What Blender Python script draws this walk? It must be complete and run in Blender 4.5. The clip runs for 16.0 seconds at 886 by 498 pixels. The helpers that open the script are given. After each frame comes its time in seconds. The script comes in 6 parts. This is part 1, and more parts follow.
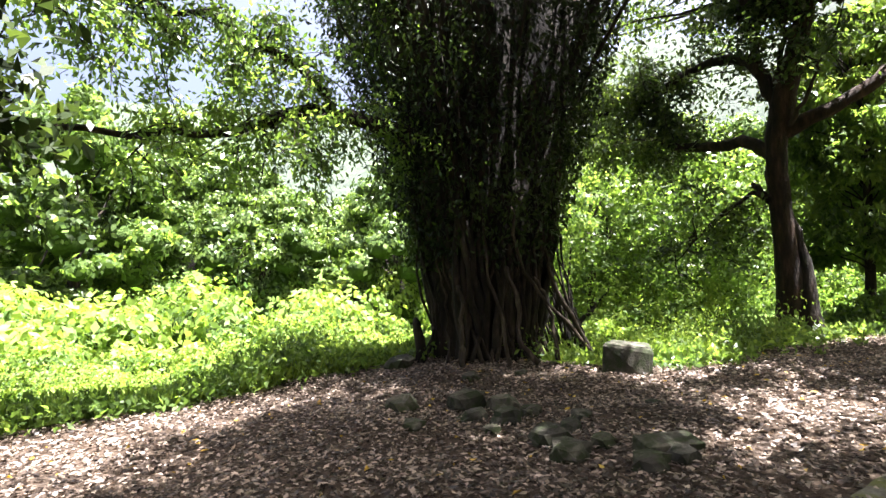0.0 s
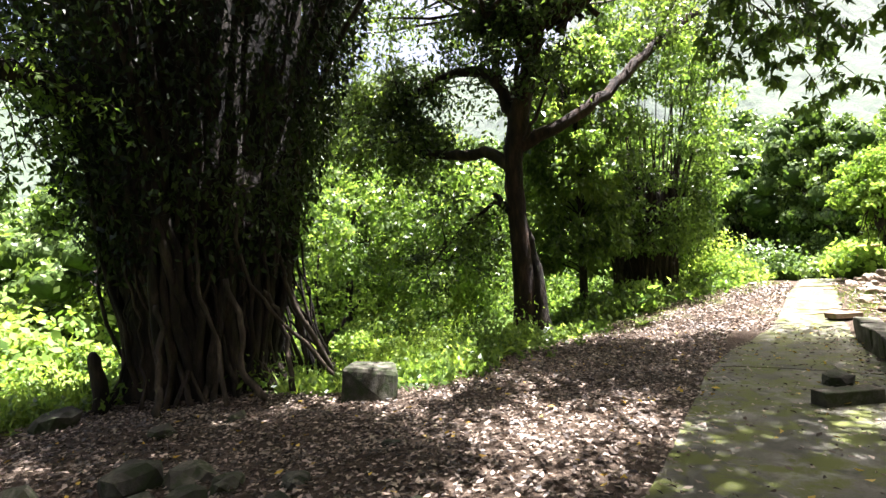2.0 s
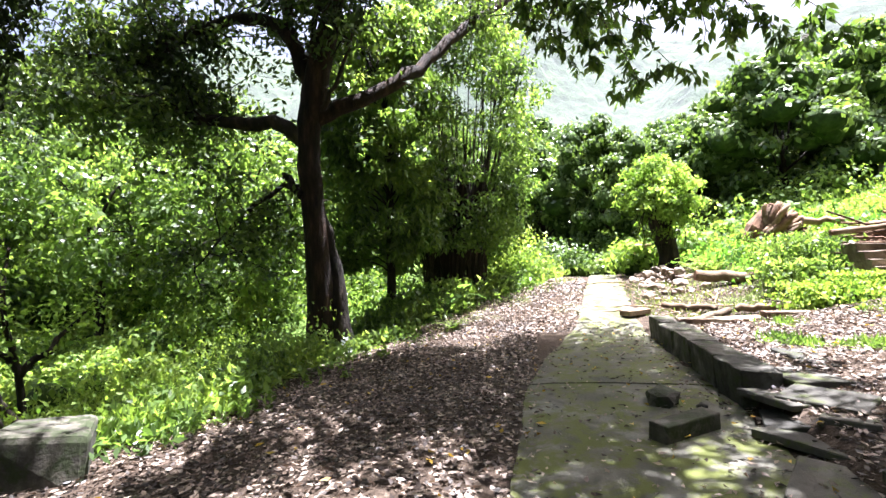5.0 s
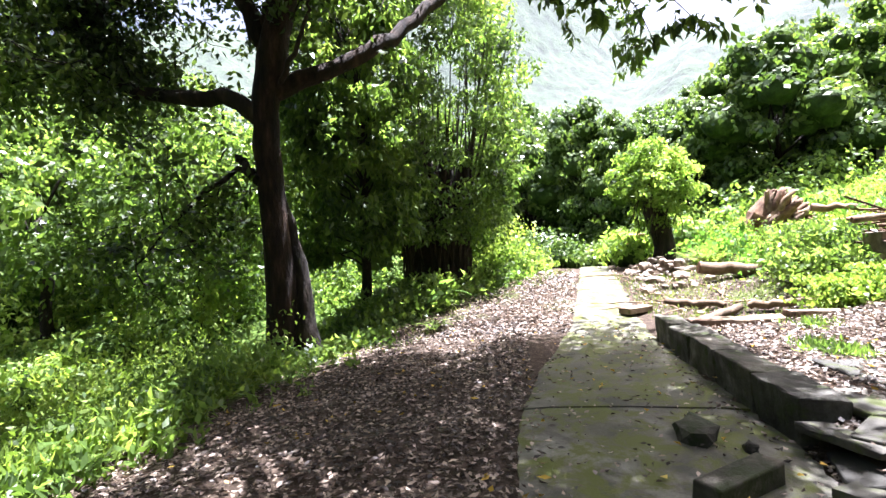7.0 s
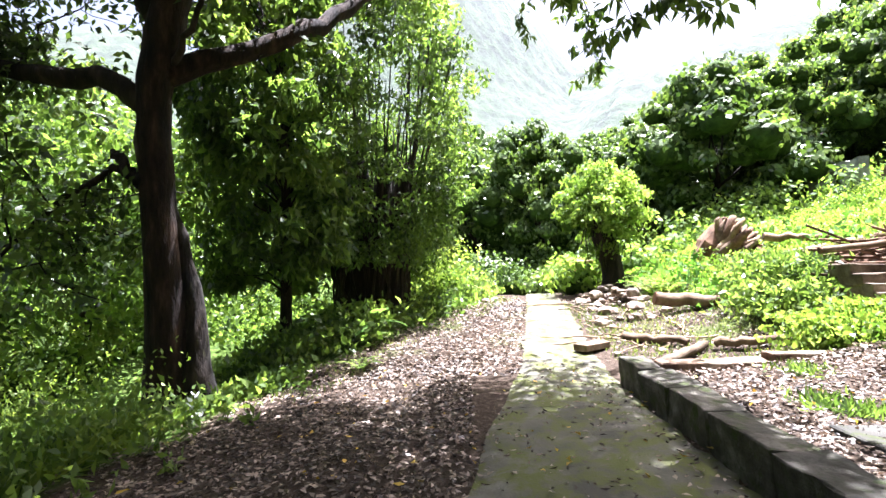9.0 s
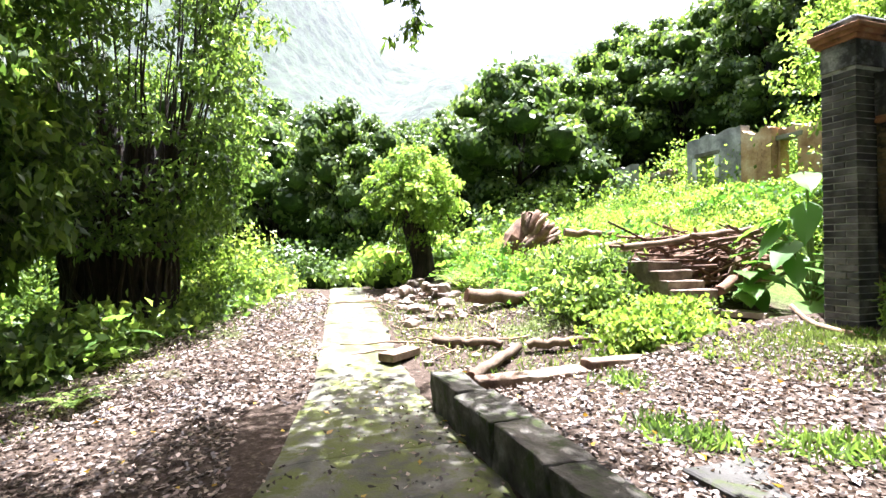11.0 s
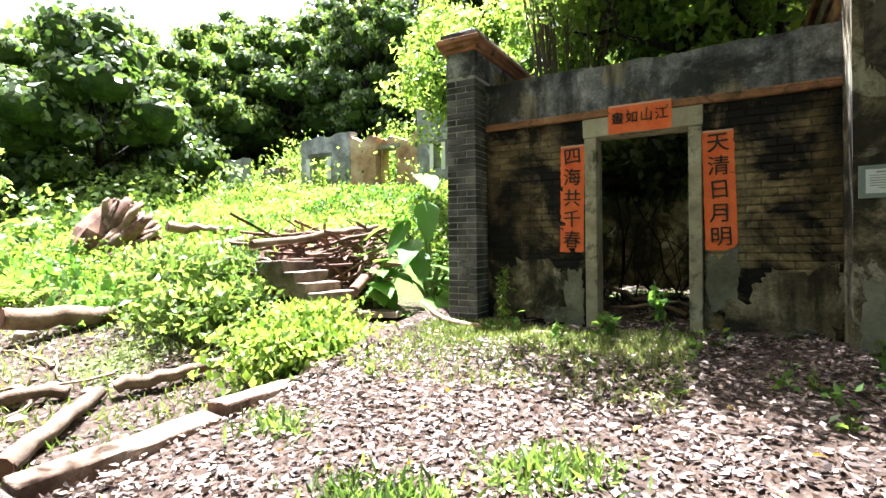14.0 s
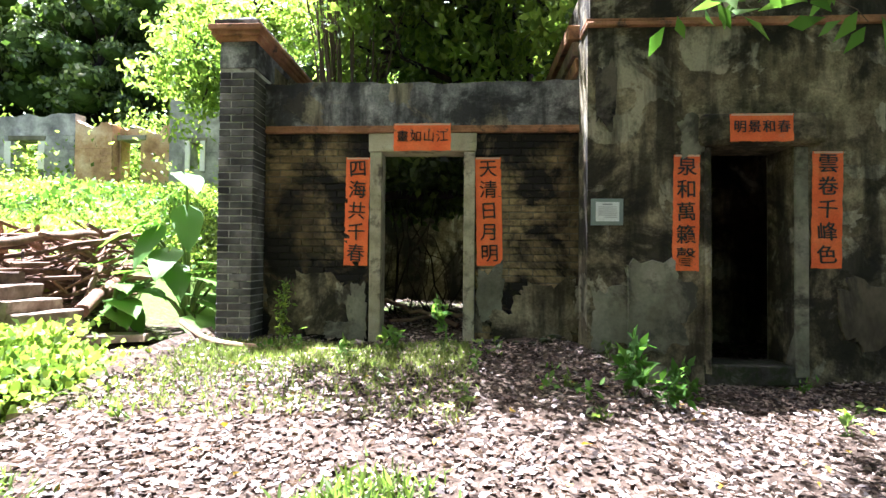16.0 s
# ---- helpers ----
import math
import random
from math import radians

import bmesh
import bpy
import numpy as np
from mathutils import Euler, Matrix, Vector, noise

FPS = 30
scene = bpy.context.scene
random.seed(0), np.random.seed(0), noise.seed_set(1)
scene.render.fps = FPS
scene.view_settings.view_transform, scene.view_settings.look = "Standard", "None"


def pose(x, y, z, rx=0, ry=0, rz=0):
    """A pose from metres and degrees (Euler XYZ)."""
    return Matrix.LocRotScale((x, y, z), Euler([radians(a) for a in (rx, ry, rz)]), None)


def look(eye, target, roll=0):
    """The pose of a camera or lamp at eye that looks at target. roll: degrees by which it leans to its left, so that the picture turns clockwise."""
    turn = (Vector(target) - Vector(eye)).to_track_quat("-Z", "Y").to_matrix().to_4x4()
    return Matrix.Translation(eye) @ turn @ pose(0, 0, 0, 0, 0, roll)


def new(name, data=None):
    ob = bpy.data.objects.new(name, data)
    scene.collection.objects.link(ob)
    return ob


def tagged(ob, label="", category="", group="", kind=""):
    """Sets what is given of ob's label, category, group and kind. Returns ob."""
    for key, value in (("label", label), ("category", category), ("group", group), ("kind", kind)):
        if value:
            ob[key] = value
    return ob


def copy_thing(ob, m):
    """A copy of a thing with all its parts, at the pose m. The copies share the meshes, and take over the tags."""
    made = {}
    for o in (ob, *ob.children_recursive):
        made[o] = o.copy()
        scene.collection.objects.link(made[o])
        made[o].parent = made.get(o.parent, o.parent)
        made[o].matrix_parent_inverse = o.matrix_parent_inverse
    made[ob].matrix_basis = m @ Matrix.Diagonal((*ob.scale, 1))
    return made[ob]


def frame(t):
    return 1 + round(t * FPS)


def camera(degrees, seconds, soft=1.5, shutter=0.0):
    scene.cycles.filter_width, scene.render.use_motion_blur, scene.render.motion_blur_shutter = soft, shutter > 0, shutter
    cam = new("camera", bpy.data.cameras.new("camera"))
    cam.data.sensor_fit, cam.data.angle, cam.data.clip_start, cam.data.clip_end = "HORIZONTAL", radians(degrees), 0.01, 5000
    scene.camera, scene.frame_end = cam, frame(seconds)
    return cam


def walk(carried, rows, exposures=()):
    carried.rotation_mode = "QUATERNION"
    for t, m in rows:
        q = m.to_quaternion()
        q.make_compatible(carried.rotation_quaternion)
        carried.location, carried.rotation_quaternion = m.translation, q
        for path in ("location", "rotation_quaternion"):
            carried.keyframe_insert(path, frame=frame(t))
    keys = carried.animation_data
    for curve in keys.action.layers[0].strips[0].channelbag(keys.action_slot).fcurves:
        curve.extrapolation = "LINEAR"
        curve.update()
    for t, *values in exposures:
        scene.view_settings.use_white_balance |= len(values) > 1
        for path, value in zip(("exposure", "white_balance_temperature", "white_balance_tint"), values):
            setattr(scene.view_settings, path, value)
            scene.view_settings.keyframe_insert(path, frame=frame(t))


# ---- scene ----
cam = camera(81.9, 16.0)
PATH = [
    (0, (-0.14, -0.224, 1.496), (0.957, 1.446, 1.575), -1.9),
    (0.5, (0.265, -0.014, 1.472), (1.635, 1.441, 1.553), -0.9),
    (1, (0.584, 0.173, 1.475), (2.152, 1.413, 1.562), -1.3),
    (1.5, (0.892, 0.301, 1.474), (2.555, 1.41, 1.538), -2.5),
    (2, (1.189, 0.413, 1.494), (2.899, 1.448, 1.572), -2.8),
    (2.5, (1.528, 0.572, 1.514), (3.307, 1.484, 1.56), -2.2),
    (3, (1.8, 0.605, 1.494), (3.636, 1.39, 1.604), -2.6),
    (3.5, (2.135, 0.6, 1.526), (4.015, 1.276, 1.618), -2.6),
    (4, (2.404, 0.629, 1.519), (4.33, 1.162, 1.61), -1.9),
    (4.5, (2.695, 0.709, 1.516), (4.648, 1.135, 1.579), -2.1),
    (7, (4.112, 0.87, 1.562), (6.086, 1.191, 1.546), -3.0),
    (7.5, (4.352, 0.911, 1.541), (6.323, 1.252, 1.557), -2.6),
    (8, (4.667, 0.958, 1.53), (6.647, 1.239, 1.572), -2.2),
    (10.5, (6.605, 0.631, 1.68), (8.568, 0.248, 1.694), -1.2),
    (11, (6.941, 0.539, 1.622), (8.843, -0.078, 1.625), -0.8),
    (11.5, (7.228, 0.53, 1.603), (9.061, -0.271, 1.619), -0.9),
    (12, (7.492, 0.419, 1.593), (9.279, -0.479, 1.591), -1.1),
    (12.5, (7.768, 0.268, 1.579), (9.466, -0.787, 1.599), -0.8),
    (13, (7.991, 0.169, 1.581), (9.494, -1.15, 1.569), -0.9),
    (13.5, (8.193, 0.079, 1.557), (9.428, -1.495, 1.548), -1.4),
    (14, (8.294, -0.095, 1.562), (9.275, -1.838, 1.553), -0.7),
    (14.5, (8.38, -0.21, 1.552), (9.071, -2.087, 1.579), 0.3),
    (15, (8.488, -0.272, 1.56), (8.886, -2.231, 1.593), 0.7),
    (15.5, (8.601, -0.298, 1.544), (8.816, -2.286, 1.586), 0.4),
    (16, (8.599, -0.233, 1.541), (8.703, -2.23, 1.588), 0.5),
]
walk(cam, [(t, look(eye, target, roll)) for t, eye, target, roll in PATH],
     exposures=[(0, 3.5, 6300, 15), (1.5, 3.35, 6350, 15), (4.5, 3.25, 5950, 17), (8, 3.28, 5800, 19), (10.5, 3.28, 5850, 18), (13, 3.38, 5850, 18), (14.5, 3.68, 5800, 19), (16, 3.88, 5650, 20)])

# ---- world and sun ----
SUN_TO = Vector((0.21, -0.19, 0.96)).normalized()
world = bpy.data.worlds.new("sky_world")
scene.world = world
world.use_nodes = True
wn = world.node_tree
sky = wn.nodes.new("ShaderNodeTexSky")
sky.sky_type = "NISHITA"
sky.sun_disc = False
sky.sun_elevation = math.asin(SUN_TO.z)
sky.sun_rotation = math.atan2(SUN_TO.x, SUN_TO.y)
sky.air_density, sky.dust_density, sky.ozone_density = 0.7, 10.0, 0.6
wn.nodes["Background"].inputs["Strength"].default_value = 0.05
wn.links.new(sky.outputs[0], wn.nodes["Background"].inputs["Color"])
sun_data = bpy.data.lights.new("sun", "SUN")
sun_data.energy, sun_data.angle, sun_data.color = 5.0, radians(0.53), (1.0, 0.975, 0.94)
sun = new("sun", sun_data)
sun.matrix_world = look((30 * SUN_TO.x, 30 * SUN_TO.y, 30 * SUN_TO.z), (0, 0, 0))

# ---- materials ----
def shader(name):
    m = bpy.data.materials.new(name)
    m.use_nodes = True
    t = m.node_tree
    return m, t, t.nodes["Principled BSDF"]


def node(t, kind, **sets):
    n = t.nodes.new(kind)
    for k, v in sets.items():
        n.inputs[k].default_value = v
    return n


def ramp(t, fac, stops):
    r = t.nodes.new("ShaderNodeValToRGB")
    while len(r.color_ramp.elements) < len(stops):
        r.color_ramp.elements.new(0.5)
    for e, (p, c) in zip(r.color_ramp.elements, stops):
        e.position, e.color = p, (*c, 1)
    t.links.new(fac, r.inputs[0])
    return r.outputs[0]


def mixed(t, fac, a, b, mode="MIX"):
    m = t.nodes.new("ShaderNodeMix")
    m.data_type, m.blend_type = "RGBA", mode
    for sock, v in ((m.inputs[0], fac), (m.inputs[6], a), (m.inputs[7], b)):
        if isinstance(v, (int, float)):
            sock.default_value = v
        elif isinstance(v, tuple):
            sock.default_value = (*v, 1)
        else:
            t.links.new(v, sock)
    return m.outputs[2]


def surface(name, stops, scale=2.0, fine=30.0, rough=0.85, bump=0.4, moss=None, moss_at=0.6, stain=None, stain_at=0.58,
            vary=None, stretch=(1, 1, 1), specular=0.3, bump_size=0.01):
    """A worn surface: large blotches through a ramp, fine grain, optional moss and stains, relief."""
    m, t, p = shader(name)
    pos = t.nodes.new("ShaderNodeNewGeometry").outputs["Position"]
    mp = node(t, "ShaderNodeMapping", Scale=stretch)
    t.links.new(pos, mp.inputs[0])
    big = node(t, "ShaderNodeTexNoise", Scale=scale, Detail=5.0, Roughness=0.6)
    small = node(t, "ShaderNodeTexNoise", Scale=fine, Detail=4.0, Roughness=0.65)
    t.links.new(mp.outputs[0], big.inputs["Vector"])
    t.links.new(mp.outputs[0], small.inputs["Vector"])
    col = ramp(t, big.outputs[0], stops)
    grain = ramp(t, small.outputs[0], [(0.3, (0.55, 0.55, 0.55)), (0.7, (1.0, 1.0, 1.0))])
    col = mixed(t, 0.6, col, grain, "MULTIPLY")
    for tint, level, sc in ((stain, stain_at, 1.3), (moss, moss_at, 2.1)):
        if tint:
            nz = node(t, "ShaderNodeTexNoise", Scale=sc * scale, Detail=6.0, Roughness=0.7, Distortion=0.4)
            t.links.new(mp.outputs[0], nz.inputs["Vector"])
            k = ramp(t, nz.outputs[0], [(level - 0.05, (0, 0, 0)), (level + 0.07, (1, 1, 1))])
            col = mixed(t, k, col, tint)
    if vary:
        info = t.nodes.new("ShaderNodeObjectInfo").outputs["Random"] if vary == "object" else t.nodes.new("ShaderNodeNewGeometry").outputs["Random Per Island"]
        v = ramp(t, info, [(0.0, (0.55, 0.55, 0.55)), (1.0, (1.25, 1.2, 1.15))])
        col = mixed(t, 1.0, col, v, "MULTIPLY")
    t.links.new(col, p.inputs["Base Color"])
    p.inputs["Roughness"].default_value = rough
    p.inputs["Specular IOR Level"].default_value = specular
    b = node(t, "ShaderNodeBump", Strength=bump, Distance=bump_size)
    t.links.new(small.outputs[0], b.inputs["Height"])
    t.links.new(b.outputs[0], p.inputs["Normal"])
    return m


def foliage(name, dark, mid, light, glow, through_light=0.4, rough=0.45, specular=0.35, own=0.45, patches=1.3):
    """Leaves: each one takes its own shade; part of the light goes through."""
    m, t, p = shader(name)
    geo = t.nodes.new("ShaderNodeNewGeometry")
    big = node(t, "ShaderNodeTexNoise", Scale=0.6, Detail=2.0)
    t.links.new(geo.outputs["Position"], big.inputs["Vector"])
    add = t.nodes.new("ShaderNodeMath")
    add.operation = "MULTIPLY_ADD"
    t.links.new(geo.outputs["Random Per Island"], add.inputs[0])
    add.inputs[1].default_value = own
    sub = t.nodes.new("ShaderNodeMath")
    sub.operation = "MULTIPLY_ADD"
    t.links.new(big.outputs[0], sub.inputs[0])
    sub.inputs[1].default_value, sub.inputs[2].default_value = patches, 0.2 - 0.5 * patches
    t.links.new(sub.outputs[0], add.inputs[2])
    col = ramp(t, add.outputs[0], [(0.15, dark), (0.5, mid), (0.9, light)])
    t.links.new(col, p.inputs["Base Color"])
    p.inputs["Roughness"].default_value = rough
    p.inputs["Specular IOR Level"].default_value = specular
    tr = t.nodes.new("ShaderNodeBsdfTranslucent")
    t.links.new(mixed(t, 1.0, col, glow, "MULTIPLY"), tr.inputs["Color"])
    mx = t.nodes.new("ShaderNodeMixShader")
    mx.inputs[0].default_value = through_light
    t.links.new(p.outputs[0], mx.inputs[1])
    t.links.new(tr.outputs[0], mx.inputs[2])
    t.links.new(mx.outputs[0], t.nodes["Material Output"].inputs["Surface"])
    return m


def plain(name, color, rough=0.6, metal=0.0, spec=0.4):
    return surface(name, [(0.3, tuple(0.85 * c for c in color)), (0.7, tuple(1.08 * c for c in color))], 6.0, 90.0, rough, 0.15, specular=spec, bump_size=0.003)


M_CONCRETE = surface("mossy_concrete", [(0.3, (0.045, 0.044, 0.03)), (0.5, (0.105, 0.1, 0.078)), (0.72, (0.21, 0.2, 0.17))], 1.6, 45.0, 0.9, 0.6,
                     moss=(0.075, 0.085, 0.018), moss_at=0.5, stain=(0.048, 0.0456, 0.0368), stain_at=0.55)
M_KERB = surface("weathered_kerb_stone", [(0.3, (0.022, 0.02, 0.016)), (0.5, (0.075, 0.07, 0.056)), (0.7, (0.22, 0.21, 0.185))], 3.0, 40.0, 0.92, 0.7,
                 moss=(0.036, 0.048, 0.0128), moss_at=0.56, vary="object")
M_REDKERB = surface("red_laterite_kerb", [(0.3, (0.07, 0.04, 0.027)), (0.5, (0.2, 0.14, 0.095)), (0.7, (0.42, 0.36, 0.28))], 2.5, 40.0, 0.92, 0.7, moss=(0.08, 0.1, 0.03), moss_at=0.64)
M_STONE = surface("field_stone", [(0.3, (0.018, 0.016, 0.013)), (0.5, (0.055, 0.051, 0.04)), (0.72, (0.16, 0.15, 0.12))], 3.0, 30.0, 0.9, 0.8, moss=(0.0216, 0.0288, 0.0101), moss_at=0.5, vary="object")
M_SLAB = surface("dark_paving", [(0.3, (0.032, 0.0304, 0.0256)), (0.6, (0.08, 0.076, 0.064)), (0.8, (0.152, 0.144, 0.128))], 2.4, 45.0, 0.9, 0.6, moss=(0.048, 0.06, 0.016), moss_at=0.58, vary="object")
M_JOINT = surface("pale_brick_joint", [(0.3, (0.3, 0.29, 0.27)), (0.7, (0.55, 0.54, 0.5))], 3.0, 60.0, 0.95, 0.4, stain=(0.06, 0.06, 0.055), stain_at=0.58)
M_STEP = surface("brown_stone_step", [(0.3, (0.06, 0.04, 0.028)), (0.5, (0.2, 0.15, 0.11)), (0.7, (0.42, 0.36, 0.29))], 3.0, 30.0, 0.9, 0.9, vary="object")
M_RUBBLE = surface("pale_rubble_stone", [(0.3, (0.09, 0.065, 0.048)), (0.5, (0.24, 0.19, 0.15)), (0.72, (0.44, 0.39, 0.33))], 3.0, 30.0, 0.9, 0.8, vary="object")
M_BRICK = surface("grey_blue_brick", [(0.35, (0.028, 0.028, 0.029)), (0.5, (0.1, 0.1, 0.1)), (0.68, (0.26, 0.255, 0.25))], 2.2, 50.0, 0.9, 0.5, vary="object", stain=(0.035, 0.035, 0.032), stain_at=0.6)
M_BRICKWALL = surface("brown_grey_brick", [(0.32, (0.035, 0.025, 0.013)), (0.48, (0.13, 0.095, 0.047)), (0.66, (0.34, 0.265, 0.135))], 0.9, 50.0, 0.92, 0.5, vary="object",
                      stain=(0.009, 0.008, 0.007), stain_at=0.455)
M_MORTAR = surface("old_lime_mortar", [(0.3, (0.06, 0.052, 0.036)), (0.7, (0.2, 0.18, 0.13))], 0.9, 60.0, 0.95, 0.4, stain=(0.007, 0.0065, 0.006), stain_at=0.455)
def old_wall(name, dark, mid, light, flake, soot, brick_rows=True):
    """Plaster with soot, rain streaks and flakes off, some brick rows showing through."""
    m, t, p = shader(name)
    pos = t.nodes.new("ShaderNodeNewGeometry").outputs["Position"]
    streak = node(t, "ShaderNodeMapping", Scale=(1, 1, 0.16))
    t.links.new(pos, streak.inputs[0])

    def nz(scale, rough=0.65, src=None, bend=0.0):
        n = node(t, "ShaderNodeTexNoise", Scale=scale, Detail=8.0, Roughness=rough, Distortion=bend)
        t.links.new(src or pos, n.inputs["Vector"])
        return n.outputs[0]

    blotch, fine = nz(2.6, 0.72), nz(38.0, 0.7)
    col = ramp(t, blotch, [(0.3, dark), (0.48, mid), (0.66, light)])
    col = mixed(t, 0.75, col, ramp(t, fine, [(0.3, (0.4, 0.4, 0.4)), (0.62, (1.15, 1.15, 1.12))]), "MULTIPLY")
    flakes = ramp(t, nz(1.5, 0.6, None, 0.7), [(0.575, (0, 0, 0)), (0.595, (1, 1, 1))])
    col = mixed(t, flakes, col, mixed(t, 0.6, flake, ramp(t, fine, [(0.3, (0.5, 0.5, 0.5)), (0.65, (1, 1, 1))]), "MULTIPLY"))
    rain = ramp(t, nz(3.4, 0.6, streak.outputs[0]), [(0.47, (0, 0, 0)), (0.6, (1, 1, 1))])
    black = ramp(t, nz(1.1, 0.7, None, 0.3), [(0.47, (0, 0, 0)), (0.56, (1, 1, 1))])
    col = mixed(t, mixed(t, 0.8, (0, 0, 0), rain), col, soot)
    col = mixed(t, mixed(t, 0.88, (0, 0, 0), black), col, soot)
    t.links.new(col, p.inputs["Base Color"])
    p.inputs["Roughness"].default_value = 0.92
    p.inputs["Specular IOR Level"].default_value = 0.15
    b = node(t, "ShaderNodeBump", Strength=0.7, Distance=0.012)
    t.links.new(mixed(t, 0.5, flakes, fine), b.inputs["Height"])
    t.links.new(b.outputs[0], p.inputs["Normal"])
    return m


M_PLASTER = old_wall("blackened_plaster", (0.036, 0.03, 0.019), (0.14, 0.118, 0.072), (0.32, 0.275, 0.175), (0.34, 0.315, 0.22), (0.014, 0.0135, 0.011))
M_PLASTER_SOFT = surface("blackened_plaster", [(0.3, (0.014, 0.012, 0.009)), (0.5, (0.07, 0.058, 0.038)), (0.72, (0.2, 0.17, 0.115))], 1.1, 22.0, 0.93, 0.5,
                    stain=(0.02, 0.019, 0.017), stain_at=0.53, moss=(0.085, 0.09, 0.04), moss_at=0.64, stretch=(1, 1, 0.55))
M_PLASTER_GREY = old_wall("grey_upper_plaster", (0.06, 0.062, 0.066), (0.18, 0.185, 0.19), (0.38, 0.38, 0.38), (0.28, 0.25, 0.18), (0.022, 0.022, 0.024))
M_PLASTER_PALE = surface("flaking_pale_plaster", [(0.3, (0.07, 0.069, 0.046)), (0.5, (0.17, 0.167, 0.118)), (0.7, (0.31, 0.3, 0.225))], 1.5, 25.0, 0.93, 0.4, stain=(0.05, 0.048, 0.035), stain_at=0.56)
M_GRANITE = surface("granite_door_frame", [(0.3, (0.17, 0.155, 0.1)), (0.5, (0.36, 0.325, 0.22)), (0.75, (0.48, 0.45, 0.33))], 3.0, 70.0, 0.85, 0.4, stain=(0.07, 0.06, 0.04), stain_at=0.6)
M_CORNICE = surface("ochre_cornice", [(0.3, (0.16, 0.07, 0.03)), (0.6, (0.36, 0.18, 0.09)), (0.8, (0.5, 0.34, 0.2))], 3.0, 40.0, 0.9, 0.4, stain=(0.05, 0.035, 0.025), stain_at=0.58)
M_PAPER = surface("orange_red_paper", [(0.3, (0.8, 0.13, 0.03)), (0.6, (0.88, 0.19, 0.05)), (0.8, (0.88, 0.28, 0.11))], 4.0, 60.0, 0.75, 0.2, stain=(0.6, 0.2, 0.1), stain_at=0.66, bump_size=0.003)
M_PAPER_EDGE = plain("faded_paper_edge", (0.7, 0.45, 0.3), 0.8)
M_INK = plain("black_ink", (0.018, 0.014, 0.012), 0.5)
M_NOTICE = plain("notice_white_sheet", (0.72, 0.74, 0.74), 0.35)
M_NOTICE_FRAME = plain("grey_green_notice_frame", (0.2, 0.25, 0.22), 0.5)
M_GREYTEXT = plain("grey_print", (0.25, 0.26, 0.27), 0.6)
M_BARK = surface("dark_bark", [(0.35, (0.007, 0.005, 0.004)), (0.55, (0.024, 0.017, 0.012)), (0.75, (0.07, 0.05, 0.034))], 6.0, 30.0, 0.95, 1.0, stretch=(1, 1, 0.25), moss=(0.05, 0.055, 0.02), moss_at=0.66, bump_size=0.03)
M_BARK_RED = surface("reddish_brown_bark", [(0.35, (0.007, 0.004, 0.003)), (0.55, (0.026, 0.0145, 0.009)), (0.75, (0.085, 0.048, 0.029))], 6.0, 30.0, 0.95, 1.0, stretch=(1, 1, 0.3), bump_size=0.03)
M_ROOT = surface("aerial_root_bark", [(0.3, (0.014, 0.01, 0.007)), (0.55, (0.042, 0.03, 0.021)), (0.75, (0.13, 0.098, 0.068))], 5.0, 40.0, 0.95, 0.7, stretch=(1, 1, 0.3))
M_LOG = surface("weathered_log", [(0.3, (0.08, 0.05, 0.03)), (0.55, (0.22, 0.155, 0.1)), (0.8, (0.42, 0.34, 0.25))], 4.0, 40.0, 0.92, 0.7, stretch=(0.4, 1, 1), vary="object")
M_TIMBER = surface("broken_timber", [(0.3, (0.05, 0.026, 0.015)), (0.55, (0.15, 0.085, 0.052)), (0.8, (0.32, 0.22, 0.145))], 4.0, 40.0, 0.92, 0.7, vary="object")
M_STEM = plain("green_stem", (0.1, 0.16, 0.03), 0.6)
M_TWIG = plain("grey_twig", (0.11, 0.085, 0.06), 0.9, spec=0.1)
M_LITTER = foliage("fallen_leaves", (0.012, 0.0075, 0.005), (0.055, 0.038, 0.028), (0.3, 0.235, 0.185), (1, 0.8, 0.6), 0.1, 0.5, 0.4, 0.85, 0.8)
M_LITTER_YELLOW = foliage("yellow_fallen_leaves", (0.3, 0.18, 0.02), (0.45, 0.3, 0.03), (0.55, 0.42, 0.08), (1, 0.9, 0.5), 0.2, 0.55)
GLOW = (2.1, 2.1, 1.1)
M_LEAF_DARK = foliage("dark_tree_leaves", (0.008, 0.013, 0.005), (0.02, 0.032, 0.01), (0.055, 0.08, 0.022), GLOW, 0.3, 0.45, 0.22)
M_LEAF = foliage("tree_leaves", (0.03, 0.055, 0.014), (0.09, 0.145, 0.034), (0.17, 0.23, 0.06), GLOW, 0.55, 0.38, 0.42)
M_LEAF_BRIGHT = foliage("young_tree_leaves", (0.06, 0.11, 0.02), (0.14, 0.21, 0.045), (0.24, 0.32, 0.09), GLOW, 0.55, 0.5, 0.2)
M_LEAF_FOREST = foliage("forest_leaves", (0.034, 0.064, 0.016), (0.1, 0.155, 0.036), (0.19, 0.25, 0.065), (1.7, 1.8, 0.9), 0.32, 0.42, 0.5)
# Darker than the leaves: the shade inside crowns is put into this colour.
M_SHADE_CORE = surface("shade_core", [(0.3, (0.02, 0.036, 0.01)), (0.5, (0.05, 0.085, 0.02)), (0.75, (0.1, 0.15, 0.04))], 1.6, 7.0, 0.9, 1.0, specular=0.1, bump_size=0.12)
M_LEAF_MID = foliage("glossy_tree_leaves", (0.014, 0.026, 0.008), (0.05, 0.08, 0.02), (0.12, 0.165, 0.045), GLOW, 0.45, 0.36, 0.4)
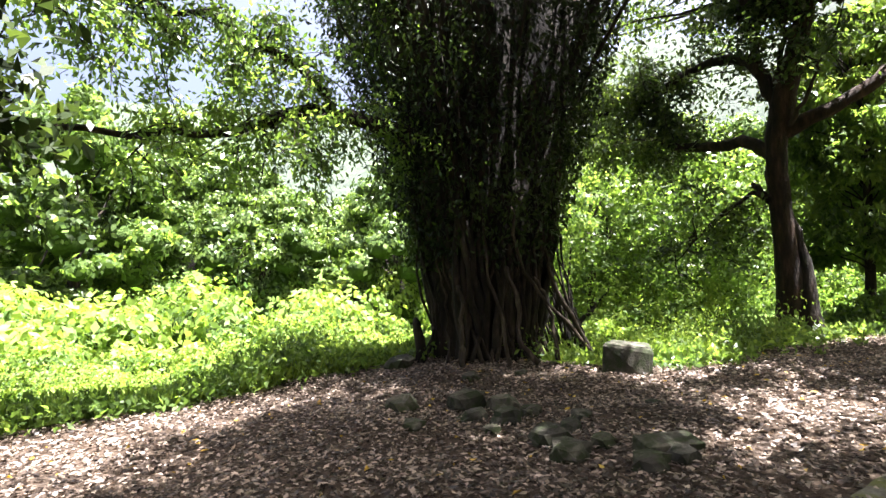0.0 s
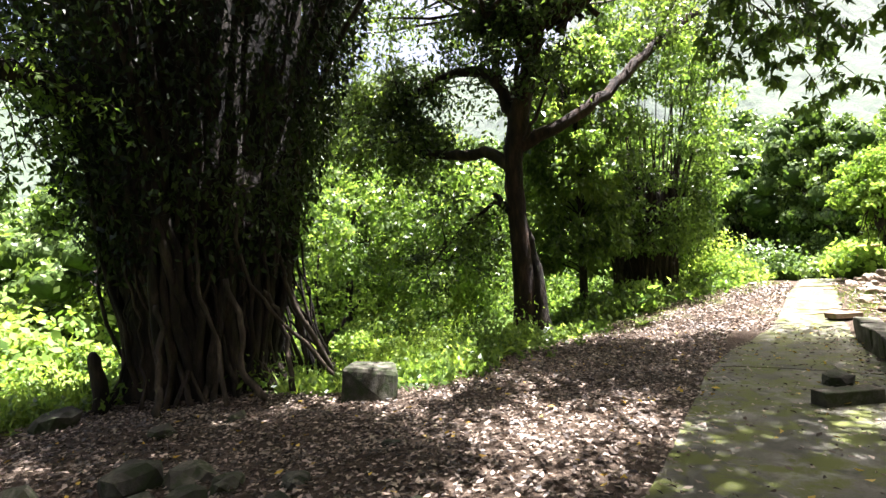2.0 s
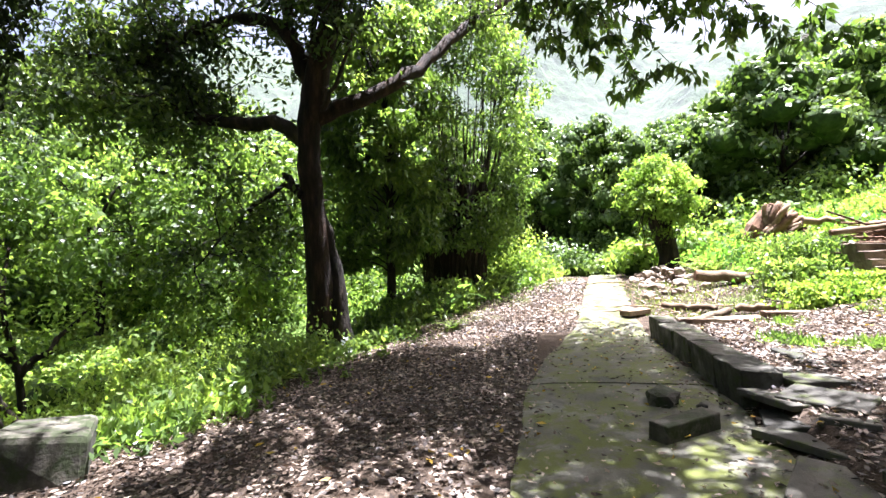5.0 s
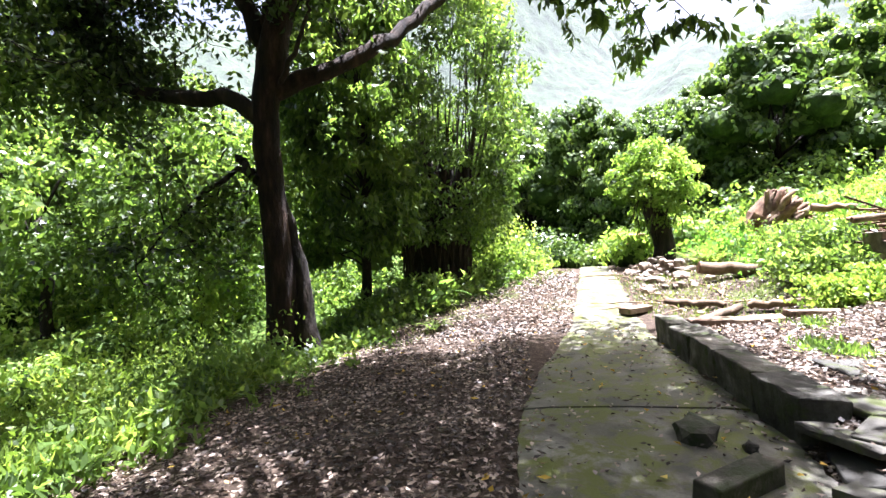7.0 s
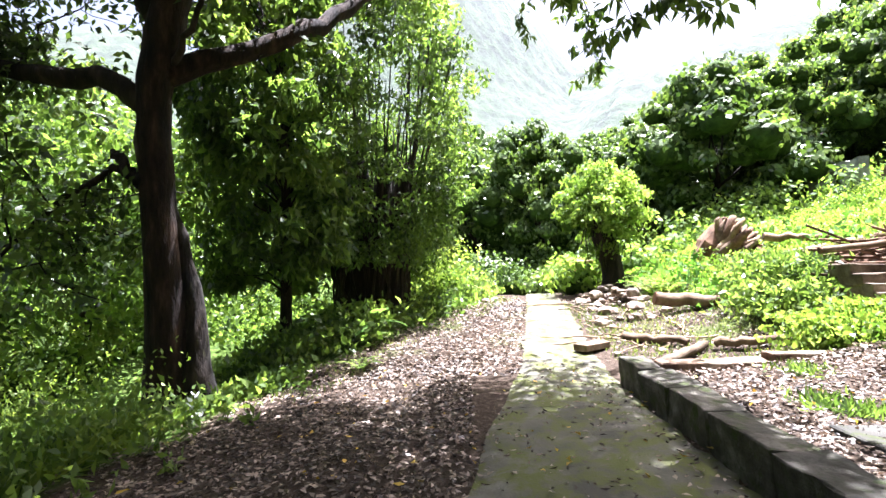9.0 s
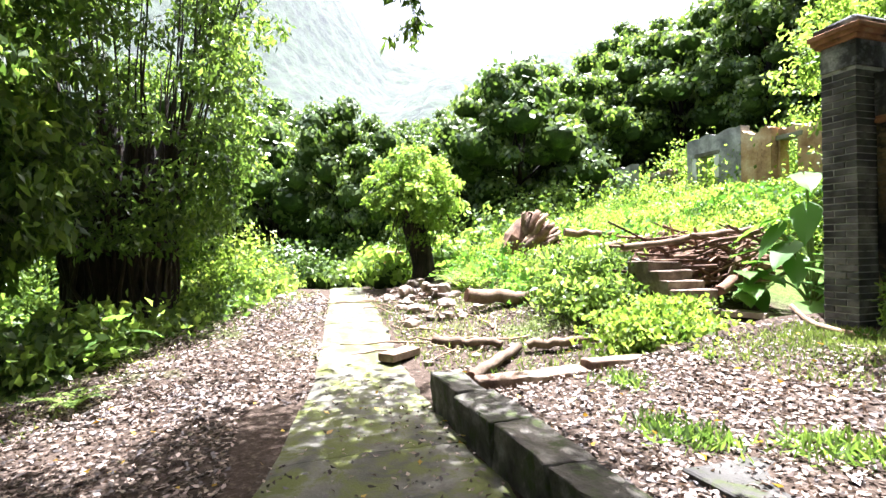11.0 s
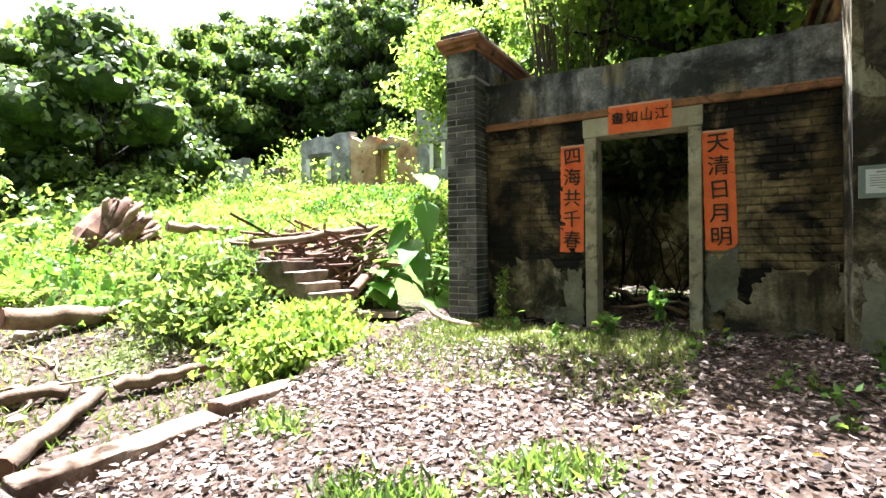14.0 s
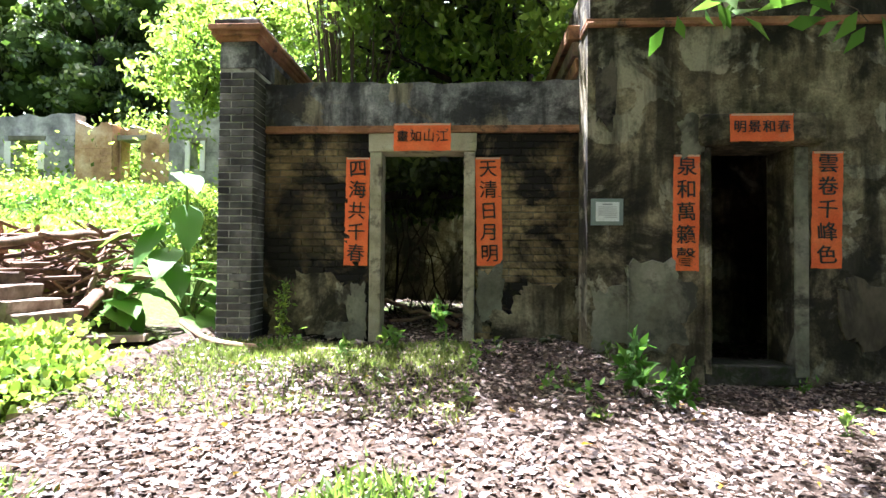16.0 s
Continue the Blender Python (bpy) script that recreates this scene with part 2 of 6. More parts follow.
M_WEED = foliage("meadow_weed_leaves", (0.045, 0.09, 0.016), (0.15, 0.22, 0.045), (0.28, 0.34, 0.11), (1.9, 1.9, 0.9), 0.5, 0.5, 0.25)
M_BROAD = foliage("broad_plant_leaves", (0.04, 0.1, 0.02), (0.085, 0.165, 0.036), (0.15, 0.24, 0.07), (1.7, 1.9, 0.8), 0.48, 0.5, 0.12)
M_GRASS = foliage("short_grass", (0.07, 0.10, 0.025), (0.15, 0.19, 0.05), (0.28, 0.31, 0.12), (1.4, 1.5, 0.9), 0.35, 0.6, 0.2)


def ground_material():
    m, t, p = shader("earth_and_moss")
    pos = t.nodes.new("ShaderNodeNewGeometry").outputs["Position"]
    n1 = node(t, "ShaderNodeTexNoise", Scale=0.8, Detail=6.0, Roughness=0.65)
    n2 = node(t, "ShaderNodeTexNoise", Scale=18.0, Detail=5.0, Roughness=0.7)
    for n in (n1, n2):
        t.links.new(pos, n.inputs["Vector"])
    soil = ramp(t, n2.outputs[0], [(0.3, (0.014, 0.01, 0.007)), (0.55, (0.05, 0.036, 0.026)), (0.75, (0.15, 0.12, 0.095))])
    green = ramp(t, n2.outputs[0], [(0.3, (0.03, 0.05, 0.012)), (0.6, (0.08, 0.13, 0.025)), (0.8, (0.14, 0.19, 0.05))])
    at = t.nodes.new("ShaderNodeAttribute")
    at.attribute_name = "growth"
    k = t.nodes.new("ShaderNodeMath")
    k.operation = "MULTIPLY_ADD"
    t.links.new(n1.outputs[0], k.inputs[0])
    k.inputs[1].default_value = 0.9
    sub = t.nodes.new("ShaderNodeMath")
    sub.operation = "SUBTRACT"
    t.links.new(at.outputs["Fac"], sub.inputs[0])
    sub.inputs[1].default_value = 0.45
    t.links.new(sub.outputs[0], k.inputs[2])
    t.links.new(mixed(t, ramp(t, k.outputs[0], [(0.3, (0, 0, 0)), (0.6, (1, 1, 1))]), soil, green), p.inputs["Base Color"])
    p.inputs["Roughness"].default_value = 0.95
    p.inputs["Specular IOR Level"].default_value = 0.1
    b = node(t, "ShaderNodeBump", Strength=0.8, Distance=0.03)
    t.links.new(n2.outputs[0], b.inputs["Height"])
    t.links.new(b.outputs[0], p.inputs["Normal"])
    return m


M_GROUND = ground_material()

# ---- building helpers ----
rng = np.random.default_rng(7)
AT = {}


def sstep(a, b, v):
    k = np.clip((v - a) / (b - a), 0, 1)
    return k * k * (3 - 2 * k)


EDGE_X = [-12, 1, 3, 5, 5.9, 6.5, 8.5, 10.5, 13.6, 16.5, 20.5, 26]
EDGE_Y = [6.8, 7.2, 7.7, 8.3, 7.9, 4.9, 4.4, 4.1, 3.4, 1.5, 0.5, 0.0]


def lumps(x, y):
    return 0.03 * np.sin(1.7 * x + 0.6) * np.sin(2.1 * y + 1.1) + 0.02 * np.sin(4.3 * x + 2.2 * y)


def ground_z(x, y):
    """Height of the ground: path, court in front of the houses, mound, meadow, hills."""
    x, y = np.asarray(x, float), np.asarray(y, float)
    z = 0.02 + 0.5 * sstep(12.2, 17.5, x) - 0.9 * sstep(21.5, 30, x)
    # court in front of the houses
    court = (0.24 + 0.38 * sstep(-1.3, -5.6, y)) * sstep(-0.98, -1.12, y)
    court = court * (0.45 + 0.55 * sstep(6.6, 7.6, x)) * (1 - sstep(11.4, 12.0, x))
    # mound past the court
    mound = np.interp(-y, [1.2, 2.2, 3.0, 5.7, 9.0, 12.4, 15.5, 60.0], [0, 0.06, 0.17, 0.78, 1.6, 2.7, 3.4, 16.0]) * sstep(11.3, 14.5, x) + 0.3 * sstep(-2, -4.5, y) * sstep(11.3, 11.7, x) * (1 - sstep(12, 14.5, x))
    wild = 0.28 * np.clip(-y - 15.5, 0, 45) * (1 - sstep(11.3, 14.5, x)) + 0.5 * sstep(-5.6, -7, y) * (1 - sstep(11.3, 14.5, x)) * 0.1
    # litter slope and meadow
    e = np.interp(x, EDGE_X, EDGE_Y)
    left = -0.16 * sstep(1.2, 4.6, y) * (1 - sstep(12, 16, x)) - 0.9 * sstep(0.0, 2.6, y - e) + 0.05 * np.clip(y - 24, 0, 60)
    hills = 0.13 * np.clip(x - 34, 0, 130) + 0.05 * np.clip(-x - 20, 0, 200)
    z = z + court + mound + wild + left + hills
    soft = np.where((y > -0.95) & (y < 1.1) & (x < 21), 0.15, 1.0)
    return z + soft * lumps(x, y)


def gz(x, y):
    return float(ground_z(x, y))


class Geo:
    """Vertices and faces gathered into one mesh."""

    def __init__(self):
        self.v, self.f = [], []

    def add(self, v, f):
        n = len(self.v)
        self.v.extend(tuple(p) for p in v)
        self.f.extend(tuple(i + n for i in q) for q in f)
        return self

    def box(self, x0, y0, z0, x1, y1, z1):
        v = [(x, y, z) for z in (z0, z1) for y in (y0, y1) for x in (x0, x1)]
        return self.add(v, [(0, 2, 3, 1), (4, 5, 7, 6), (0, 1, 5, 4), (2, 6, 7, 3), (0, 4, 6, 2), (1, 3, 7, 5)])

    def chunk(self, x0, y0, z0, x1, y1, z1, wear=0.02, cut=0.015, sub=0):
        """A block with chamfered, uneven corners."""
        r = np.array([(x1 - x0) / 2, (y1 - y0) / 2, (z1 - z0) / 2])
        c = np.array([(x0 + x1) / 2, (y0 + y1) / 2, (z0 + z1) / 2])
        bm = bmesh.new()
        bmesh.ops.create_cube(bm, size=2)
        for v in bm.verts:
            v.co = Vector(np.array(v.co) * r + rng.uniform(-wear, wear, 3))
        bmesh.ops.bevel(bm, geom=list(bm.edges), offset=cut, segments=2, profile=0.5, affect="EDGES")
        if sub:
            bmesh.ops.subdivide_edges(bm, edges=[e for e in bm.edges if e.calc_length() > 3 * cut], cuts=sub, use_grid_fill=True)
            for v in bm.verts:
                q = v.co + Vector(c)
                v.co += Vector((noise.noise(q * 4), noise.noise(q * 4 + Vector((9, 0, 0))), noise.noise(q * 4 + Vector((0, 9, 0))))) * wear * 0.9
        bm.verts.index_update()
        self.add([np.array(v.co) + c + rng.uniform(-wear, wear, 3) * 0.15 for v in bm.verts], [[v.index for v in f.verts] for f in bm.faces])
        bm.free()
        return self

    def tube(self, pts, radii, sides=8, rough=0.0, cap=True):
        pts = np.asarray(pts, float)
        n = len(pts)
        radii = np.interp(np.linspace(0, 1, n), np.linspace(0, 1, len(radii)), radii) if len(radii) != n else np.asarray(radii, float)
        tang = np.gradient(pts, axis=0)
        tang /= np.linalg.norm(tang, axis=1)[:, None] + 1e-9
        up = np.array([0, 0, 1.0]) if abs(tang[0][2]) < 0.9 else np.array([1.0, 0, 0])
        a = np.linspace(0, 2 * math.pi, sides, endpoint=False)
        v = []
        for i in range(n):
            s = np.cross(tang[i], up)
            s /= np.linalg.norm(s) + 1e-9
            up = np.cross(s, tang[i])
            rr = radii[i] * (1 + rough * rng.uniform(-1, 1, sides))
            v.extend(pts[i] + rr[:, None] * (np.cos(a)[:, None] * s + np.sin(a)[:, None] * up))
        f = [(i * sides + j, i * sides + (j + 1) % sides, (i + 1) * sides + (j + 1) % sides, (i + 1) * sides + j) for i in range(n - 1) for j in range(sides)]
        if cap:
            f += [tuple(range(sides))[::-1], tuple((n - 1) * sides + j for j in range(sides))]
        return self.add(v, f)

    def mesh(self, name, smooth=False):
        me = bpy.data.meshes.new(name)
        me.from_pydata(self.v, [], self.f)
        if smooth:
            me.shade_smooth()
        me.update()
        return me


def quads_mesh(name, v):
    """A mesh of loose four-cornered leaves from an array (n, 4, 3)."""
    n = len(v)
    me = bpy.data.meshes.new(name)
    me.vertices.add(4 * n)
    me.vertices.foreach_set("co", v.reshape(-1).astype(np.float32))
    me.loops.add(4 * n)
    me.loops.foreach_set("vertex_index", np.arange(4 * n, dtype=np.int32))
    me.polygons.add(n)
    me.polygons.foreach_set("loop_start", np.arange(0, 4 * n, 4, dtype=np.int32))
    me.update(calc_edges=True)
    return me


def leaf_quads(pos, length, width, aim=None, spread=1.0, fold=0.15):
    """Leaves at pos: base, side, tip, side; aim is their mean direction."""
    n = len(pos)
    d = rng.normal(size=(n, 3)) * spread
    if aim is not None:
        d = d + np.asarray(aim)
    d /= np.linalg.norm(d, axis=1)[:, None] + 1e-9
    s = np.cross(d, rng.normal(size=(n, 3)))
    s /= np.linalg.norm(s, axis=1)[:, None] + 1e-9
    k = np.cross(s, d)
    size = rng.uniform(0.65, 1.25, (n, 1))
    L, W = length * size, width * size
    mid = pos + d * L * 0.45 + k * W * fold * 2
    return np.stack([pos, mid + s * W * 0.5, pos + d * L, mid - s * W * 0.5], axis=1)


def shell_leaves(centres, radii, per, length, width, flat=0.8, loose=0.3):
    """Leaves that lie on the outsides of rounded clumps, like tiles, so that each clump reads as a mass."""
    c = np.repeat(np.asarray(centres, float), per, axis=0)
    r = np.repeat(np.asarray(radii, float), per)
    n = rng.normal(size=(len(c), 3))
    n[:, 2] = np.where(n[:, 2] < -0.3, -n[:, 2], n[:, 2])
    n /= np.linalg.norm(n, axis=1)[:, None]
    p = c + n * [1, 1, flat] * (r * rng.uniform(0.72, 1.08, len(c)))[:, None]
    n = n + rng.normal(size=n.shape) * loose
    n /= np.linalg.norm(n, axis=1)[:, None]
    d = np.cross(n, rng.normal(size=n.shape)) + [0, 0, -0.35]
    d /= np.linalg.norm(d, axis=1)[:, None]
    s = np.cross(d, n)
    size = rng.uniform(0.65, 1.3, (len(c), 1))
    mid = p + d * length * size * 0.45
    return np.stack([p, mid + s * width * size * 0.5, p + d * length * size, mid - s * width * size * 0.5], axis=1)


def mass(centres, radii, flat=0.8, k=0.8):
    """Added solid cores inside rounded clumps, one lumpy body for each."""
    bm = bmesh.new()
    bmesh.ops.create_icosphere(bm, subdivisions=2, radius=1)
    u = np.array([v.co for v in bm.verts])
    bm.verts.index_update()
    fc = [[v.index for v in f.verts] for f in bm.faces]
    bm.free()
    g = Geo()
    for c, r in zip(np.asarray(centres, float), radii):
        w = 1 + 0.16 * np.sin(5 * u[:, 0] + 7 * c[0]) * np.sin(5 * u[:, 1] + 5 * c[1]) + rng.uniform(-0.08, 0.08, len(u))
        g.add(c + u * w[:, None] * r * k * np.array([1, 1, flat]), fc)
    return g


def blobs(centres, radii, per, flat=0.7):
    """Points round many centres, denser towards each clump's outside."""
    c = np.repeat(np.asarray(centres, float), per, axis=0)
    r = np.repeat(np.asarray(radii, float), per)
    d = rng.normal(size=(len(c), 3))
    d /= np.linalg.norm(d, axis=1)[:, None]
    d[:, 2] *= flat
    return c + d * (r * rng.uniform(0.25, 1.0, len(c)) ** 0.6)[:, None]


def link(name, me, material, parent=None, label="", loc=None):
    ob = new(name, me)
    if material and not me.materials:
        me.materials.append(material)
    base = Matrix.Translation(loc) if loc is not None else Matrix()
    ob.matrix_basis = base
    AT[ob] = base
    if parent is not None:
        ob.parent = parent
        ob.matrix_parent_inverse = AT[parent].inverted()
    if label:
        ob["label"] = label
    return ob


def part(name, geo, material, parent, label="", smooth=False):
    """One mesh under a thing or a part, in world metres."""
    if isinstance(geo, Geo):
        me = geo.mesh(name, smooth)
    elif isinstance(geo, np.ndarray):
        me = quads_mesh(name, geo)
    else:
        me = geo
    return link(name, me, material, parent, label)


def thing(name, loc, label, category, group="", kind=""):
    ob = new(name)
    ob.empty_display_size = 0.2
    ob.matrix_basis = Matrix.Translation(loc)
    AT[ob] = ob.matrix_basis.copy()
    return tagged(ob, label, category, group, kind)


def solo(name, geo, material, label, category, group="", kind="", smooth=False):
    return tagged(part(name, geo, material, None, "", smooth), label, category, group, kind)


def bent(a, b, n=8, sag=0.0, wob=0.05):
    """A wobbly line from a to b."""
    a, b = np.asarray(a, float), np.asarray(b, float)
    k = np.linspace(0, 1, n)[:, None]
    p = a + (b - a) * k
    w = rng.normal(size=(n, 3)) * wob
    w[0] = w[-1] = 0
    p = p + w
    p[:, 2] += sag * np.sin(math.pi * k[:, 0])
    return p


def smooth_line(pts, n=12, wob=0.0):
    """A rounded line through a few points."""
    pts = np.asarray(pts, float)
    k = np.linspace(0, len(pts) - 1, n)
    i = np.clip(k.astype(int), 0, len(pts) - 2)
    u = (k - i)[:, None]
    p0, p1, p2, p3 = pts[np.maximum(i - 1, 0)], pts[i], pts[i + 1], pts[np.minimum(i + 2, len(pts) - 1)]
    out = 0.5 * (2 * p1 + (p2 - p0) * u + (2 * p0 - 5 * p1 + 4 * p2 - p3) * u ** 2 + (3 * p1 - p0 - 3 * p2 + p3) * u ** 3)
    if wob:
        w = rng.normal(size=out.shape) * wob
        w[0] = w[-1] = 0
        out = out + w
    return out

# ---- ground, far hills ----
def build_ground():
    xs = np.unique(np.concatenate([np.linspace(-900, -30, 14), np.linspace(-30, -4, 27), np.arange(-4, 24, 0.16), np.linspace(24, 60, 50), np.linspace(60, 160, 24), np.linspace(160, 900, 14)]).round(3))
    ys = np.unique(np.concatenate([np.linspace(-900, -60, 14), np.linspace(-60, -9, 52), np.arange(-9, 10, 0.16), np.linspace(10, 60, 50), np.linspace(60, 900, 16)]).round(3))
    X, Y = np.meshgrid(xs, ys)
    Z = ground_z(X, Y)
    nx, ny = len(xs), len(ys)
    v = np.stack([X, Y, Z], -1).reshape(-1, 3)
    i = np.arange(nx * ny).reshape(ny, nx)
    f = np.stack([i[:-1, :-1], i[:-1, 1:], i[1:, 1:], i[1:, :-1]], -1).reshape(-1, 4)
    me = bpy.data.meshes.new("ground")
    me.from_pydata(v.tolist(), [], f.tolist())
    me.shade_smooth()
    e = np.interp(X, EDGE_X, EDGE_Y)
    grow = sstep(-0.4, 0.5, Y - e) + sstep(12.5, 14, X) * 0.25 + sstep(-6.2, -8, Y) * 0.4 + 0.28 * sstep(9.5, 12, X) * sstep(-2, -4.5, Y)
    grow = np.maximum(grow, sstep(24, 28, X))
    a = me.attributes.new("growth", "FLOAT", "POINT")
    a.data.foreach_set("value", np.clip(grow, 0, 1).reshape(-1).astype(np.float32))
    tagged(link("ground", me, M_GROUND), "bare brown earth with moss and weeds", "ground", kind="structure")


build_ground()


def far_hills():
    """Wooded mountains that close the valley."""
    m, t, p = shader("distant_woods_haze_glow")
    pos = t.nodes.new("ShaderNodeNewGeometry").outputs["Position"]
    n1 = node(t, "ShaderNodeTexNoise", Scale=0.05, Detail=6.0, Roughness=0.7)
    n2 = node(t, "ShaderNodeTexVoronoi", Scale=0.16)
    for n in (n1, n2):
        t.links.new(pos, n.inputs["Vector"])
    col = ramp(t, n1.outputs[0], [(0.3, (0.014, 0.026, 0.011)), (0.55, (0.032, 0.05, 0.022)), (0.75, (0.055, 0.08, 0.034))])
    col = mixed(t, 0.35, col, ramp(t, n2.outputs[0], [(0.0, (1, 1, 1)), (0.7, (0.2, 0.25, 0.25))]), "MULTIPLY")
    t.links.new(col, p.inputs["Base Color"])
    p.inputs["Roughness"].default_value = 1.0
    n3 = node(t, "ShaderNodeTexNoise", Scale=0.11, Detail=5.0, Roughness=0.75)
    t.links.new(pos, n3.inputs["Vector"])
    hb = node(t, "ShaderNodeBump", Strength=0.35, Distance=6.0)
    t.links.new(n3.outputs[0], hb.inputs["Height"])
    col = mixed(t, 0.85, col, ramp(t, n3.outputs[0], [(0.36, (0.25, 0.3, 0.3)), (0.62, (1.2, 1.2, 1.1))]), "MULTIPLY")
    t.links.new(col, p.inputs["Base Color"])
    t.links.new(hb.outputs[0], p.inputs["Normal"])
    # Faint bluish emission imitates the haze of distance on these hills.
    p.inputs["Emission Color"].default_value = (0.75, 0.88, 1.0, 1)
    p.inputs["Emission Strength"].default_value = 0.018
    rows, cols = 90, 520
    az = np.linspace(-math.pi, math.pi, cols, endpoint=False)
    r = np.linspace(120, 430, rows)
    A, R = np.meshgrid(az, r)
    crest = 140 + 26 * np.sin(2 * A + 0.9) + 17 * np.sin(5 * A + 0.3) + 9 * np.sin(11 * A + 1.3)
    crest *= 1 - 0.1 * sstep(0.5, 1.2, A) * sstep(2.9, 2.0, A)
    crest += np.interp(A, [-1.0, -0.5, -0.4, -0.3, -0.21, -0.12, 0.0, 0.2, 0.5], [0, 25, 42, 62, 38, 56, 72, 60, 0])
    k = sstep(120, 430, R)
    X, Y = 8 + R * np.cos(A), R * np.sin(A)
    bump = np.sin(X * 0.37 + 1.3 * np.sin(Y * 0.21)) * np.sin(Y * 0.41 + 1.7 * np.sin(X * 0.17)) * 1.2 + rng.normal(size=X.shape) * 0.9
    Z = 8 + crest * k * (0.85 + 0.15 * np.sin(9 * A + R * 0.02)) + bump
    v = np.stack([X, Y, Z], -1).reshape(-1, 3)
    i = np.arange(rows * cols).reshape(rows, cols)
    j = np.roll(i, -1, axis=1)
    f = np.stack([i[:-1], j[:-1], j[1:], i[1:]], -1).reshape(-1, 4)
    me = bpy.data.meshes.new("backdrop_hills")
    me.from_pydata(v.tolist(), [], f.tolist())
    me.shade_smooth()
    tagged(link("backdrop_hills", me, m), "wooded mountains far behind the valley, haze added as glow", "hills", kind="structure")


far_hills()


# ---- concrete path ----
PATH_X = [-6, 3, 6.2, 8.7, 10.3, 11.4, 13.3, 16, 18.5, 21.5]
PATH_L = [1.25, 1.1, 1.02, 0.98, 0.74, 0.5, 0.12, -0.25, -0.55, -0.85]
PATH_R = [-0.75, -0.8, -0.88, -0.9, -0.9, -0.9, -0.98, -1.2, -1.5, -1.75]


def build_path():
    road = thing("pavement", (6, 0, 0.05), "worn concrete footpath with moss and fallen leaves", "path", kind="structure")
    cuts = [-6.0, -3.4, -0.9, 1.7, 4.3, 6.6, 8.75, 10.85, 13.2, 15.6, 18.4, 21.5]
    for a, b in zip(cuts[:-1], cuts[1:]):
        n = 16
        skew = rng.uniform(-0.1, 0.1)
        top, low = [], []
        for i in range(n + 1):
            x = a + 0.006 + (b - a - 0.012) * i / n
            l = np.interp(x, PATH_X, PATH_L) + 0.012 * math.sin(3.3 * x) + rng.uniform(-0.01, 0.01)
            r = np.interp(x, PATH_X, PATH_R) + rng.uniform(-0.05, 0.04)
            xx = x + skew * (0.5 if i in (0, n) else 0)
            for q in range(9):
                y = l + (r - l) * q / 8
                zz = gz(x, np.clip(y, -0.9, 0.9)) + 0.045 - (0.02 if q in (0, 8) else 0) + 0.004 * math.sin(3 * x + 5 * y)
                top.append((xx, y, zz))
                low.append((xx, y, zz - 0.12))
        m = len(top)
        g = lambda i, q: i * 9 + q
        f = [(g(i, q), g(i, q + 1), g(i + 1, q + 1), g(i + 1, q)) for i in range(n) for q in range(8)]
        rim = [g(0, q) for q in range(9)] + [g(i, 8) for i in range(1, n + 1)] + [g(n, q) for q in range(7, -1, -1)] + [g(i, 0) for i in range(n - 1, 0, -1)]
        f += [(rim[k - 1], rim[k - 1] + m, rim[k] + m, rim[k]) for k in range(len(rim))]
        part("slab", Geo().add(top + low, f), M_CONCRETE, road, smooth=False)


build_path()


# ---- low walls round the court ----
def build_kerbs():
    wall = thing("kerb", (9.7, -1.1, 0.05), "low dark mossy stone wall beside the concrete path", "low wall", kind="structure")
    cuts = [7.95, 8.7, 9.55, 10.35, 11.2, 12.0]
    for a, b in zip(cuts[:-1], cuts[1:]):
        part("stone", Geo().chunk(a + 0.006, -1.27, -0.06, b - 0.006, -0.935 + rng.uniform(-0.015, 0.015), 0.37 + rng.uniform(-0.006, 0.006), 0.022, 0.014, 7), M_KERB, wall)
    side = thing("kerb", (11.55, -3.3, 0.3), "low red-brown stone edging along the court", "low wall", kind="structure")
    ys = [-1.28, -2.5, -3.5, -4.3, -5.5]
    for a, b in zip(ys[:-1], ys[1:]):
        m = (a + b) / 2
        z = 0.40 + 0.25 * sstep(-1.2, -5.6, m)
        d = 0.03 * math.sin(3 * m)
        part("stone", Geo().chunk(11.45 + d, b + 0.003, gz(11.5, m) - 0.22, 11.66 + d, a - 0.003, z - 0.04, 0.014, 0.016, 6), M_REDKERB, side)


build_kerbs()


# ---- houses ----
HOUSE_Y = -6.02
LETTERS = {}


def letter_mesh(ch):
    if ch not in LETTERS:
        c = bpy.data.curves.new("letter", "FONT")
        c.body, c.extrude, c.offset = ch, 0.004, 0.004
        c.align_x, c.align_y = "CENTER", "CENTER"
        o = bpy.data.objects.new("letter", c)
        LETTERS[ch] = bpy.data.meshes.new_from_object(o)
        LETTERS[ch].materials.append(M_INK)
        bpy.data.objects.remove(o)
    return LETTERS[ch]


